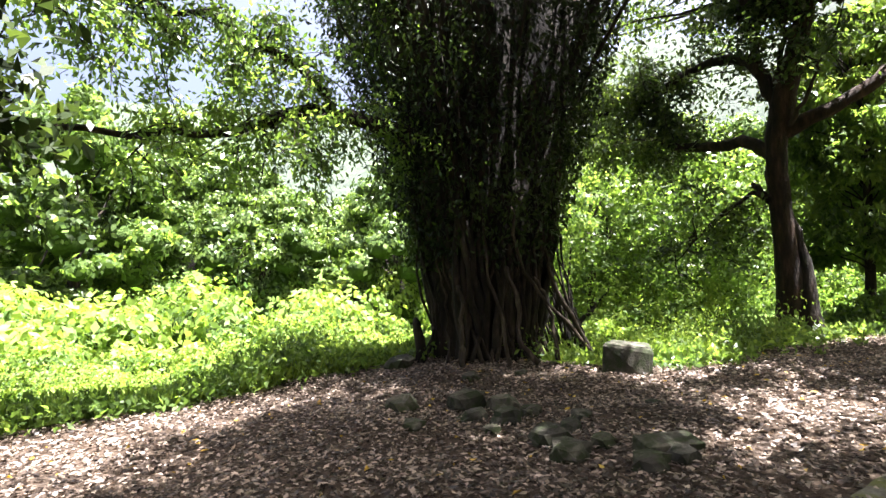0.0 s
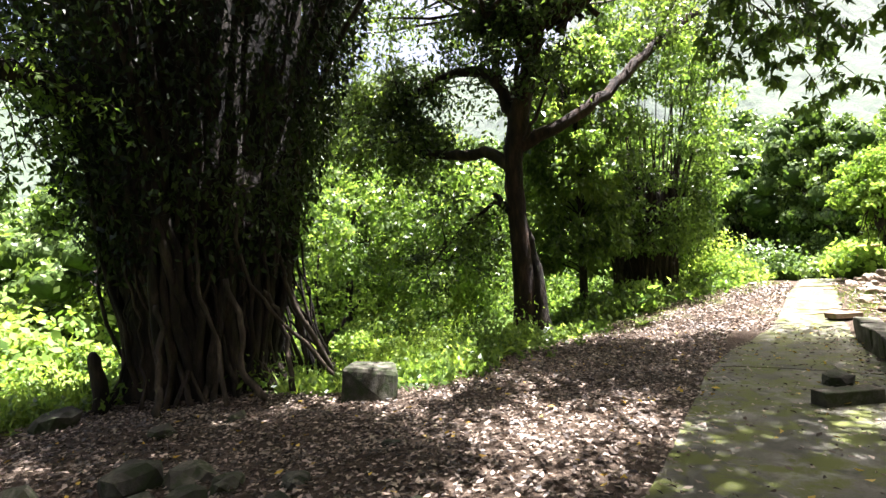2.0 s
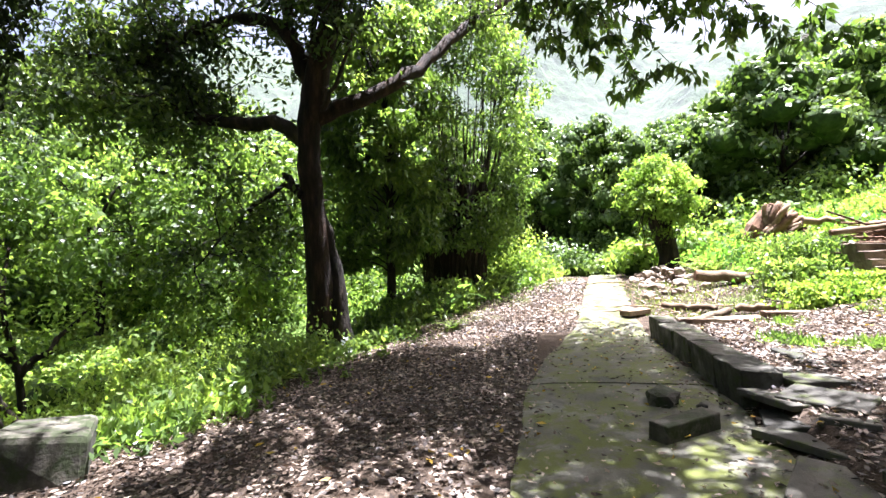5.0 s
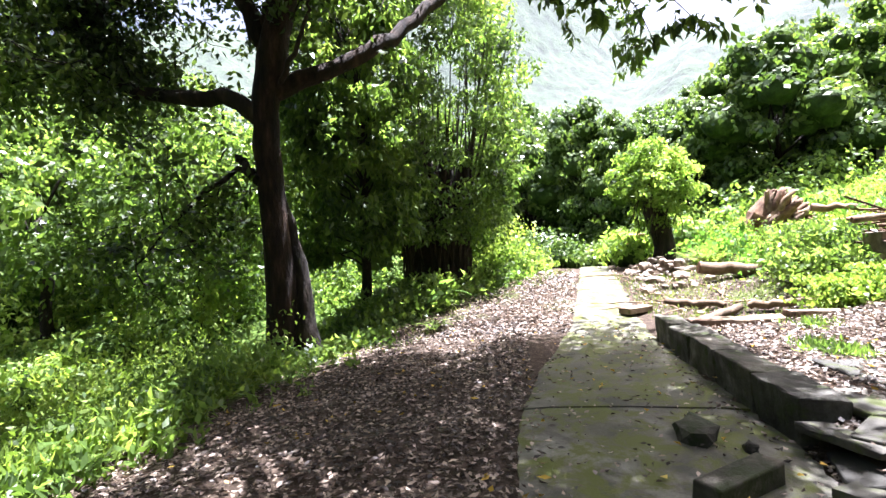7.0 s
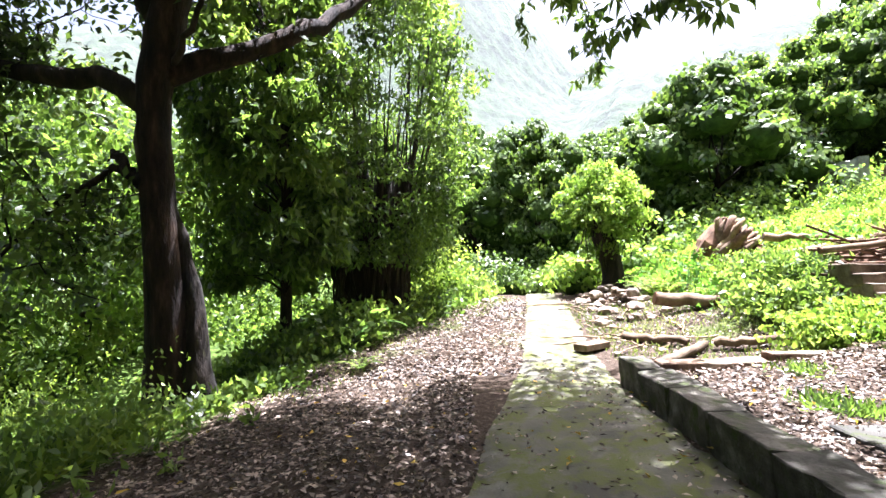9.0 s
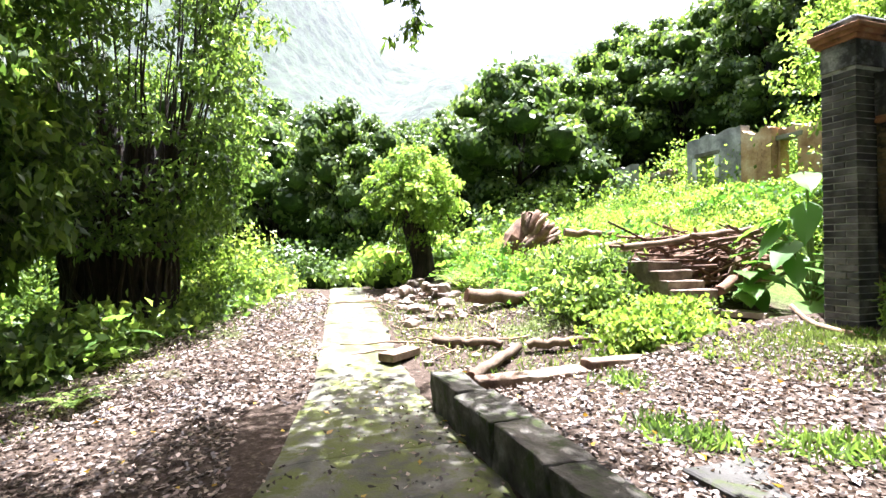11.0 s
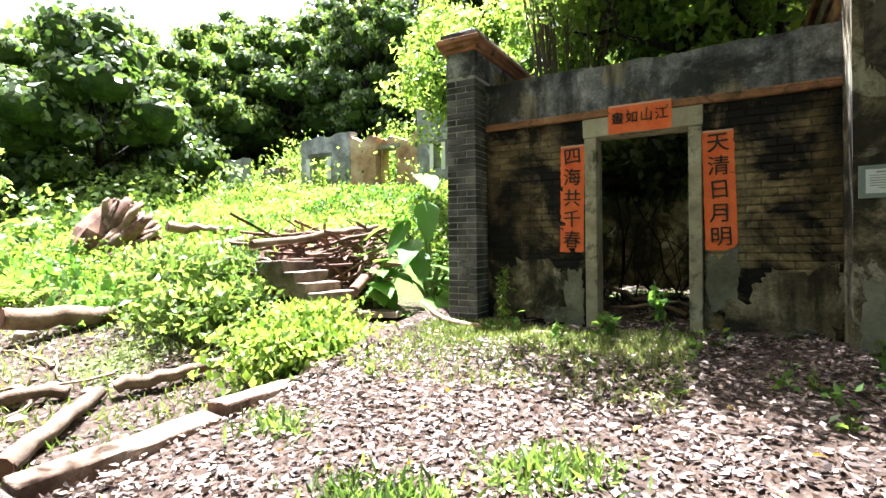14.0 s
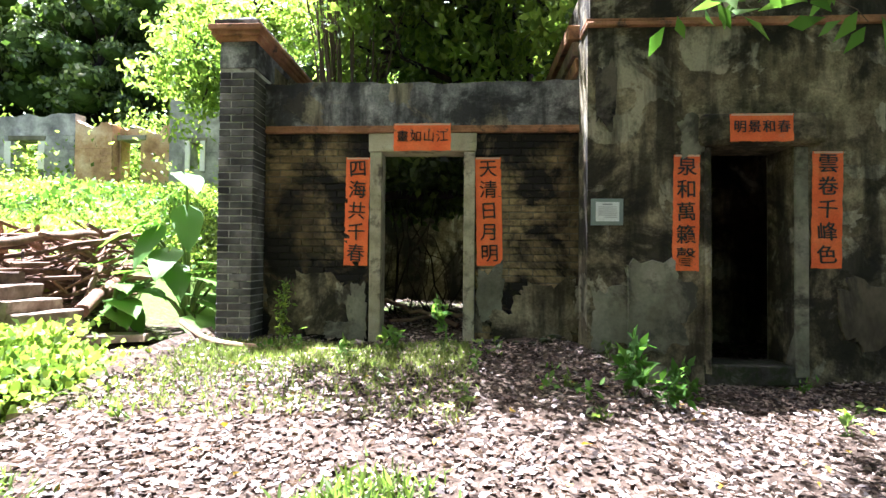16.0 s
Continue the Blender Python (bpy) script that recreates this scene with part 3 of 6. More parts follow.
def paper(name, x0, x1, z0, z1, y, text, label, down=True, lean=0.0):
    """A strip of red paper on a wall that faces +y, with written characters. x0 is the viewer's left."""
    cx, cz = (x0 + x1) / 2, (z0 + z1) / 2
    strip = thing(name, (cx, y, cz), label, "paper strip", "red couplets beside the doors")
    w, h = abs(x1 - x0), z1 - z0
    nx, nz = 6, 24 if down else 8
    if not down:
        nx = 16
    v, f = [], []
    for j in range(nz + 1):
        for i in range(nx + 1):
            edge = rng.uniform(-0.004, 0.004) if i in (0, nx) or j in (0, nz) else 0
            v.append((cx + w * (0.5 - i / nx) + edge + lean * (j / nz - 0.5), y + 0.006 + 0.003 * math.sin(i * 1.3 + j * 0.7), z0 + h * j / nz + edge))
    f = [(j * (nx + 1) + i, j * (nx + 1) + i + 1, (j + 1) * (nx + 1) + i + 1, (j + 1) * (nx + 1) + i) for j in range(nz) for i in range(nx)]
    n = len(v)
    v += [(p[0], p[1] - 0.004, p[2]) for p in v]
    f += [tuple(n + q for q in reversed(k)) for k in f]
    sheet = part("sheet", Geo().add(v, f), M_PAPER, strip)
    part("edge", Geo().box(cx - w / 2 + 0.01 + lean / 2, y + 0.011, z1 - 0.022, cx + w / 2 - 0.01 + lean / 2, y + 0.013, z1 - 0.002), M_PAPER_EDGE, strip, "faded pale top edge")
    k = len(text)
    for i, ch in enumerate(text):
        o = link("character", letter_mesh(ch), None, sheet)
        u = (i + 0.5) / k
        if down:
            p, s = (cx + lean * (0.5 - u), y + 0.013, z1 - 0.02 - (h - 0.03) * u), min(w * 0.78, h / k * 0.86)
        else:
            p, s = (cx + w * 0.46 - w * 0.92 * u, y + 0.013, cz), min(h * 0.62, w / k * 0.85)
        o.matrix_basis = Matrix.Translation(p) @ pose(0, 0, 0, 90, 0, 180) @ pose(0, 0, 0, 0, 0, rng.uniform(-4, 4)) @ Matrix.Diagonal((s, s, 1, 1))
    return strip


BRICK_SIZES = {}


def brick_mesh(L, D, H):
    key = (round(L, 2), round(D, 2), round(H, 3))
    if key not in BRICK_SIZES:
        g = Geo()
        c = 0.006
        v = []
        for sz, s in ((-1, 1), (1, 1)):
            for sx, sy in ((-1, -1), (1, -1), (1, 1), (-1, 1)):
                v.append((sx * (L / 2) + rng.uniform(-0.003, 0.003), sy * D / 2 - (c if sy > 0 else 0) * 0 + rng.uniform(-0.003, 0.003), sz * H / 2 + rng.uniform(-0.002, 0.002)))
        g.add(v, [(3, 2, 1, 0), (4, 5, 6, 7), (0, 1, 5, 4), (1, 2, 6, 5), (2, 3, 7, 6), (3, 0, 4, 7)])
        bm = bmesh.new()
        bm.from_mesh(g.mesh("tmp"))
        bmesh.ops.bevel(bm, geom=[e for e in bm.edges if all(q.co.y > 0 for q in e.verts)], offset=c, segments=1, affect="EDGES")
        me = bpy.data.meshes.new("brick")
        bm.to_mesh(me)
        bm.free()
        BRICK_SIZES[key] = me
    return BRICK_SIZES[key]


def slab_with_hole(x0, x1, z0, z1, y0, y1, holes):
    """A wall along x cut by openings (hx0, hx1, hz0, hz1), as boxes butted end to end."""
    g = Geo()
    xs = sorted({x0, x1, *[h[0] for h in holes], *[h[1] for h in holes]})
    for a, b in zip(xs[:-1], xs[1:]):
        hs = sorted([h for h in holes if h[0] <= a + 1e-6 and h[1] >= b - 1e-6], key=lambda h: h[2])
        z = z0
        for h in hs:
            if h[2] > z + 1e-4:
                g.box(a, y0, z, b, y1, h[2])
            z = h[3]
        if z < z1 - 1e-4:
            g.box(a, y0, z, b, y1, z1)
    return g


def ragged_top(x0, x1, y0, y1, z0, base, amp, n=40):
    """A strip of wall head with a broken upper edge."""
    v, f = [], []
    for i in range(n + 1):
        x = x0 + (x1 - x0) * i / n
        h = base + amp * (noise.noise((x * 2.3, 1.7, 0)) + 0.5 * noise.noise((x * 9, 3.1, 0)))
        v += [(x, y0, z0), (x, y1, z0), (x, y1, h), (x, y0, h + 0.01)]
    for i in range(n):
        a, b = 4 * i, 4 * i + 4
        f += [(a + 1, b + 1, b + 2, a + 2), (b, a, a + 3, b + 3), (a + 2, b + 2, b + 3, a + 3)]
    f += [(0, 1, 2, 3), tuple(4 * n + k for k in (3, 2, 1, 0))]
    return Geo().add(v, f)


def patch(cx, cz, rx, rz, y, thick=0.014, n=26, seed=0.0):
    """A flake of plaster with an uneven outline on a wall that faces +y."""
    v = []
    for s in (0, 1):
        for i in range(n):
            a = 2 * math.pi * i / n
            r = 1 + 0.5 * noise.noise((math.cos(a) * 1.6 + seed, math.sin(a) * 1.6, seed)) + 0.22 * noise.noise((math.cos(a) * 6, math.sin(a) * 6 + seed, 2)) + 0.1 * noise.noise((math.cos(a) * 15, math.sin(a) * 15 + seed, 5))
            k = 0.985 if s else 1.0
            sx = math.copysign(abs(math.cos(a)) ** 0.6, math.cos(a))
            sz = math.copysign(abs(math.sin(a)) ** 0.6, math.sin(a))
            v.append((cx + rx * r * sx * k, y + thick * s, cz + rz * r * sz * k))
    f = [tuple(range(n, 2 * n))[::-1]] + [(i, (i + 1) % n, n + (i + 1) % n, n + i)[::-1] for i in range(n)]
    return Geo().add(v, f)


def course(w, x0, x1, z, y, depth, H, shift, parent, material, lens=(0.27,)):
    """One row of bricks from x0 to x1, as pieces of their own."""
    x = x0 - shift
    k = 0
    while x < x1 - 0.02:
        L = lens[k % len(lens)]
        a, b = max(x, x0), min(x + L, x1)
        if b - a > 0.04:
            o = link("brick", brick_mesh(round(b - a - 0.012, 2), depth, H - 0.012), material, parent, loc=((a + b) / 2, y - depth / 2 + rng.uniform(-0.004, 0.004), z + H / 2))
        x += L
        k += 1


def house_one():
    front = thing("wall_front", (9.2, HOUSE_Y, 0.6), "blackened brick front wall of a roofless village house with peeling plaster", "wall", kind="structure")
    door = (8.67, 9.61, 0.0, 2.78)
    part("core", slab_with_hole(7.36, 10.98, 0.2, 3.0, HOUSE_Y - 0.3, HOUSE_Y - 0.012, [(8.54, 9.75, 0.0, 3.05)]), M_MORTAR, front)
    part("upper_band", ragged_top(7.36, 10.98, HOUSE_Y - 0.3, HOUSE_Y + 0.015, 3.085, 3.58, 0.035), M_PLASTER_GREY, front, "grey stained plaster band below the broken wall head")
    part("string_course", Geo().chunk(7.37, HOUSE_Y - 0.2, 3.0, 10.97, HOUSE_Y + 0.045, 3.05, 0.003, 0.012).chunk(7.37, HOUSE_Y - 0.2, 3.052, 10.97, HOUSE_Y + 0.028, 3.083, 0.003, 0.008), M_CORNICE, front, "thin ochre moulded string course")
    frame = thing("door_1", (9.14, HOUSE_Y, 0.6), "granite door frame of an open doorway, its door gone", "doorway", kind="structure")
    for a, b in ((8.545, 8.67), (9.61, 9.745)):
        part("jamb", Geo().chunk(a, HOUSE_Y - 0.28, 0.35, b, HOUSE_Y + 0.03, 2.78, 0.004, 0.012), M_GRANITE, frame)
    part("lintel", Geo().chunk(8.53, HOUSE_Y - 0.28, 2.785, 9.76, HOUSE_Y + 0.035, 2.998, 0.005, 0.012), M_GRANITE, frame)
    part("threshold", Geo().chunk(8.67, HOUSE_Y - 0.3, 0.3, 9.61, HOUSE_Y - 0.02, 0.63, 0.01, 0.02), M_GRANITE, frame)
    # plaster flakes left on the wall foot and beside the frame
    for cx, cz, rx, rz, mt, s in ((10.3, 1.02, 0.36, 0.3, M_PLASTER, 1.0), (10.75, 1.0, 0.2, 0.36, M_PLASTER, 3.3), (9.87, 0.93, 0.11, 0.3, M_PLASTER_PALE, 5.1), (8.36, 1.15, 0.16, 0.3, M_PLASTER_PALE, 7.7),
                                  (7.75, 1.0, 0.34, 0.34, M_PLASTER, 9.2), (8.1, 0.82, 0.3, 0.17, M_PLASTER, 11.0), (10.05, 0.74, 0.2, 0.1, M_PLASTER_PALE, 12.0)):
        part("plaster_patch", patch(cx, cz, rx, rz, HOUSE_Y - 0.002, 0.009 + 0.0016 * s, 60, s), mt, front, "flaking plaster patch")
    # pillar at the corner and the gable wall behind it
    pil = thing("pillar", (11.18, -5.85, 0.6), "tall dark grey brick corner pillar with a moulded cap", "pillar", kind="structure")
    part("core", Geo().box(10.995, -6.2, 0.2, 11.38, -5.732, 3.9), M_JOINT, pil)
    part("gable_wall", Geo().box(11.0, -11.0, 0.2, 11.37, -6.2, 3.9), M_PLASTER, pil)
    for i, (o, z, h) in enumerate(((0.0, 3.9, 0.06), (0.04, 3.96, 0.05), (0.075, 4.01, 0.05), (0.10, 4.06, 0.06), (0.05, 4.12, 0.07))):
        part("cap_course", Geo().chunk(10.98 - o, -11.0, z, 11.38 + o, -5.72 + o, z + h - 0.002, 0.004, 0.008), M_CORNICE if i in (1, 2, 3) else M_PLASTER_GREY, pil, "ochre moulded cap course" if i in (1, 2, 3) else "")
    part("cap_ridge", Geo().chunk(11.0, -11.0, 4.19, 11.36, -5.76, 4.27, 0.02, 0.03), M_PLASTER_GREY, pil)
    part("cap_moss", leaf_quads(np.stack([rng.uniform(10.98, 11.38, 260), rng.uniform(-7.5, -5.75, 260), np.full(260, 4.27)], 1), 0.05, 0.02, (0, 0, 1.0), 0.6), M_GRASS, pil, "moss tufts on the cap")
    part("capital", Geo().chunk(10.975, -6.25, 3.66, 11.385, -5.71, 3.9, 0.006, 0.012), M_PLASTER_GREY, pil, "grey plastered capital")
    # boundary wall rear and far side, which close the house
    part("rear_wall", Geo().box(7.5, -11.3, 0.2, 11.37, -11.0, 3.9), M_PLASTER, front)
    return front, pil


FRONT, PILLAR = house_one()


def house_two():
    y = -5.6
    w = thing("wall_second", (5.6, y, 0.6), "blackened plastered front wall of a taller village house", "wall", kind="structure")
    part("wall_body", slab_with_hole(1.0, 7.38, 0.1, 4.0, y - 0.45, y, [(5.31, 6.12, 0.1, 2.74)]), M_PLASTER, w)
    part("parapet", ragged_top(1.0, 7.36, y - 0.45, y + 0.02, 4.085, 5.3, 0.12), M_PLASTER, w, "stained upper wall")
    part("string_course", Geo().chunk(1.0, y - 0.3, 4.0, 7.4, y + 0.05, 4.05, 0.004, 0.012).chunk(1.0, y - 0.3, 4.052, 7.4, y + 0.03, 4.083, 0.003, 0.008), M_CORNICE, w, "faded ochre string course")
    part("side_wall", Geo().box(6.96, -11.3, 0.1, 7.355, y - 0.455, 4.6), M_PLASTER, w)
    for k, (o, z) in enumerate(((0.0, 3.55), (0.04, 3.72), (0.085, 3.9), (0.13, 4.1))):
        part("corbel", Geo().chunk(7.0, -11.0, z, 7.36 + o, -6.1, z + 0.17, 0.006, 0.012), M_CORNICE if k % 2 else M_REDKERB, w, "red brick corbel course under the eaves")
    # door surround proud of the wall
    part("hood", Geo().chunk(5.02, y - 0.1, 2.745, 6.26, y + 0.1, 3.07, 0.012, 0.06), M_PLASTER, w)
    part("jamb_block", Geo().chunk(6.125, y - 0.3, 0.4, 6.2, y + 0.025, 2.74, 0.008, 0.015), M_PLASTER, w)
    part("jamb_block", Geo().chunk(5.18, y - 0.5, 0.4, 5.305, y + 0.03, 2.74, 0.01, 0.015), M_PLASTER_PALE, w)
    part("step", Geo().chunk(5.2, y - 0.4, 0.3, 6.2, y + 0.02, 0.5, 0.012, 0.02), M_STONE, w)
    for cx, cz, rx, rz, mt, s in ((6.72, 1.1, 0.44, 0.44, M_PLASTER_PALE, 2.2), (7.2, 0.95, 0.13, 0.28, M_PLASTER_PALE, 4.4), (6.32, 2.85, 0.13, 0.2, M_PLASTER_PALE, 6.0), (4.5, 1.05, 0.34, 0.34, M_PLASTER_SOFT, 8.0), (7.2, 3.3, 0.1, 0.35, M_MORTAR, 9.0)):
        part("plaster_patch", patch(cx, cz, rx, rz, y + 0.001, 0.01 + 0.0012 * s, 60, s), mt, w, "pale flaking plaster patch")
    # rooms inside
    part("rear_wall", Geo().box(1.0, -11.3, 0.1, 6.96, -11.0, 4.6), M_PLASTER, w)
    part("partition", slab_with_hole(1.0, 6.96, 0.1, 3.6, -8.3, -8.1, [(5.15, 5.75, 0.1, 2.5)]), M_PLASTER, w)
    part("west_wall", Geo().box(0.7, -11.3, 0.1, 1.0, y, 5.0), M_PLASTER, w)
    part("partition_panel", Geo().chunk(5.72, -8.1, 1.7, 5.98, -8.07, 2.6, 0.006, 0.01), M_PLASTER_PALE, w, "pale flaked panel on the inner wall")
    part("partition_panel", Geo().chunk(5.32, -8.1, 1.35, 5.52, -8.07, 1.75, 0.006, 0.01), M_PLASTER_PALE, w, "pale flaked panel on the inner wall")
    roof = Geo()
    roof.box(1.0, -11.0, 4.25, 6.96, -6.05, 4.33)
    tagged(part("ceiling", roof, M_TIMBER, None), "dark timber ceiling inside the house", "ceiling", kind="structure")


house_two()


# ---- ruined house row on the mound ----
M_OCHRE = surface("ochre_earth_wall", [(0.3, (0.24, 0.13, 0.065)), (0.5, (0.46, 0.29, 0.16)), (0.7, (0.62, 0.48, 0.33))], 2.0, 20.0, 0.95, 0.6)
M_RUIN = surface("sunlit_grey_brick_wall", [(0.3, (0.12, 0.12, 0.125)), (0.5, (0.28, 0.28, 0.285)), (0.7, (0.52, 0.52, 0.51))], 2.0, 14.0, 0.95, 0.7)
M_WHITE = plain("white_paper_strip", (0.72, 0.72, 0.7), 0.8)


def ruin_row():
    y = -12.4
    base = 3.0
    def wall(x0, x1, top, holes, mat_, label, dy=0.0, amp=0.1):
        w = thing("ruin_wall", ((x0 + x1) / 2, y + dy, base), label, "ruined wall", kind="structure")
        low = min([h[3] for h in holes] + [top]) + 0.14 if holes else top - 0.3
        part("wall_body", slab_with_hole(x0, x1, base, low, y + dy - 0.35, y + dy, holes), mat_, w)
        part("wall_head", ragged_top(x0, x1, y + dy - 0.35, y + dy, low, top, amp, 24), mat_, w)
        rows = Geo()
        for k in range(int((low - base - 0.3) / 0.085)):
            z = base + 0.4 + 0.085 * k
            x = x0 + (0.14 if k % 2 else 0.0)
            while x < x1 - 0.3:
                if not any(h[0] - 0.28 < x < h[1] + 0.02 and h[2] - 0.09 < z < h[3] + 0.09 for h in holes):
                    rows.box(x, y + dy - 0.05, z, x + 0.265, y + dy + 0.012, z + 0.073)
                x += 0.28
        tagged(part("courses", rows, mat_, w), kind="stuff")
        for h in holes:
            part("lintel", Geo().chunk(h[0] - 0.15, y + dy - 0.3, h[3], h[1] + 0.15, y + dy + 0.03, h[3] + 0.13, 0.008, 0.015), M_PLASTER_PALE, w)
        return w
    a = wall(18.45, 20.5, 5.1, [(19.35, 20.02, base, 4.46)], M_RUIN, "sunlit grey brick ruin front with an open doorway")
    for x in (20.1, 19.22):
        part("paper_strip", Geo().chunk(x, y + 0.014, 3.75, x + 0.17, y + 0.02, 4.45, 0.004, 0.002), M_WHITE, a, "sun-bleached paper strip")
    wall(17.45, 18.4, 4.85, [], M_OCHRE, "ochre rammed-earth ruin wall", 0.05, 0.2)
    wall(16.1, 17.4, 4.85, [(16.85, 17.36, base, 4.5)], M_OCHRE, "ochre ruin wall with a doorway and broken head", -0.15, 0.3)
    b = wall(13.6, 16.05, 5.45, [(15.25, 15.5, 3.75, 4.4)], M_RUIN, "taller grey brick ruin wall with a small window", -0.05, 0.08)
    part("window_frame", Geo().chunk(15.5, y - 0.03, 3.7, 15.62, y + 0.0, 4.45, 0.004, 0.01).chunk(15.12, y - 0.03, 3.7, 15.245, y + 0.0, 4.45, 0.004, 0.01), M_WHITE, b, "white painted window frame")
    wall(21.3, 22.4, 4.3, [(21.5, 22.0, base, 4.05)], M_REDKERB, "low red brick ruin with an opening", 0.0)
    wall(23.3, 25.9, 4.75, [(24.2, 24.9, base, 4.4)], M_RUIN, "dark ruin front far along the mound", 0.0)


ruin_row()


# ---- trees ----
def crown_points(c, r, clumps, clump_r, per, hollow=0.55, flat=0.75, low=-1.0):
    """Clumps on the shell of an ellipsoid, uneven, with gaps."""
    d = rng.normal(size=(clumps, 3))
    d /= np.linalg.norm(d, axis=1)[:, None]
    d[:, 2] = np.where(d[:, 2] < low, -d[:, 2], d[:, 2])
    k = rng.uniform(hollow, 1.08, (clumps, 1))
    cc = np.asarray(c) + d * k * np.asarray(r)
    return cc, blobs(cc, clump_r * rng.uniform(0.6, 1.25, clumps), per, flat)


def forest_tree(name, h, r, material, label, seed_clumps=110, per=125, leaf=(0.27, 0.17), trunk=0.2, inner=True):
    """One tree at the world's origin: trunk, limbs, crown."""
    t = thing(name, (0, 0, 0), label, "tree", "trees of the wooded slope")
    g = Geo()
    g.tube(smooth_line([(0, 0, -0.6), (0.1, 0, h * 0.3), (-0.1, 0.15, h * 0.45), (0, 0, h * 0.62)], 10, 0.05), [trunk * 1.3, trunk, trunk * 0.7, trunk * 0.3], 8, 0.08)
    cc, p = crown_points((0, 0, h * 0.56), (r, r, h * 0.44), seed_clumps, r * 0.3, 1, 0.62)
    part("trunk", g, M_BARK, t, smooth=True)
    lim = Geo()
    for c in cc[::14]:
        lim.tube(bent((0, 0, h * rng.uniform(0.3, 0.55)), c, 5, 0.2, 0.08), [trunk * 0.35, trunk * 0.1], 5)
    part("branchwork", lim, M_BARK, t, smooth=True)
    rr = r * 0.25 * rng.uniform(0.6, 1.4, len(cc))
    crown = part("crown", shell_leaves(cc, rr, per, leaf[0], leaf[1], 0.8, 0.5), material, t)
    if inner:
        part("shade_core", mass(cc, rr, 0.8, 0.64), M_SHADE_CORE, crown, "added crown core, shade put into its colour", smooth=True)
    return t


def plant_forest():
    kinds = [forest_tree("forest_tree", 9.5, 3.4, M_LEAF_FOREST, "broad dark-green woodland tree on the slope"),
             forest_tree("forest_tree", 12.0, 3.0, M_LEAF_FOREST, "tall woodland tree with a dense crown", 110),
             forest_tree("forest_tree", 7.5, 3.2, M_LEAF_FOREST, "rounded dark-green woodland tree", 90),
             forest_tree("forest_tree", 8.5, 2.8, M_LEAF, "sunlit bright green woodland tree", 90)]
    spots = []
    r = random.Random(5)
    def row(n, x0, x1, y0, y1, gap):
        tries = 0
        made = 0
        while made < n and tries < 4000:
            tries += 1
            x, y = r.uniform(x0, x1), r.uniform(y0, y1)
            if all((x - a) ** 2 + (y - b) ** 2 > gap * gap for a, b in spots):
                spots.append((x, y))
                made += 1
    row(26, 27, 40, -26, 9, 3.2)
    row(12, 40, 62, -42, 10, 4.5)
    row(22, 12, 34, -33, -16.5, 3.0)
    row(10, -4, 11, -26, -13.5, 3.4)
    row(9, 14, 50, -50, -34, 4.0)
    row(22, 8, 48, 17, 44, 3.6)
    row(13, -22, 10, 21, 42, 4.0)
    row(6, -24, -10, -16, 18, 4.5)
    row(4, -10, 0, -16, -9.5, 4.0)
    for i, (x, y) in enumerate(spots):
        k = kinds[(i * 7 + int(x)) % 4]
        d = math.hypot(x - 4, y - 0.3)
        az = math.degrees(math.atan2(y - 0.3, x - 4))
        rise = float(np.interp(az, [-180, -110, -80, -60, -45, -30, -10, 8, 20, 55, 66, 110, 125, 180], [0.8, 0.8, 0.7, 0.6, 0.45, 0.33, 0.2, 0.185, 0.3, 0.33, 0.26, 0.26, 0.5, 0.8]))
        h = (9.5, 12.0, 7.5, 8.5)[(i * 7 + int(x)) % 4]
        s = max(0.25, min(r.uniform(0.8, 1.2), (1.6 + rise * d - gz(x, y)) / h))
        m = pose(x, y, gz(x, y) - 0.1, 0, 0, r.uniform(0, 360))
        if i < 4:
            kinds[i].matrix_basis = m
        else:
            copy_thing(k, m @ Matrix.Diagonal((s, s, s * r.uniform(0.9, 1.15), 1)))
    # finer-leaved trees that stand closer, behind the meadow
    near = forest_tree("understory_tree", 5.6, 2.1, M_LEAF, "leafy understory tree behind the meadow", 90, 100, (0.17, 0.09), 0.12, False)
    close = []
    while len(close) < 13:
        x, y = r.uniform(14.5, 29), r.uniform(8.5, 19)
        if all((x - a) ** 2 + (y - b) ** 2 > 6 for a, b in close):
            close.append((x, y))
    for i, (x, y) in enumerate(close):
        m = pose(x, y, gz(x, y) - 0.1, 0, 0, r.uniform(0, 360))
        if i == 0:
            near.matrix_basis = m
        else:
            s = r.uniform(0.8, 1.25)
            copy_thing(near, m @ Matrix.Diagonal((s, s, s, 1)))
    return spots


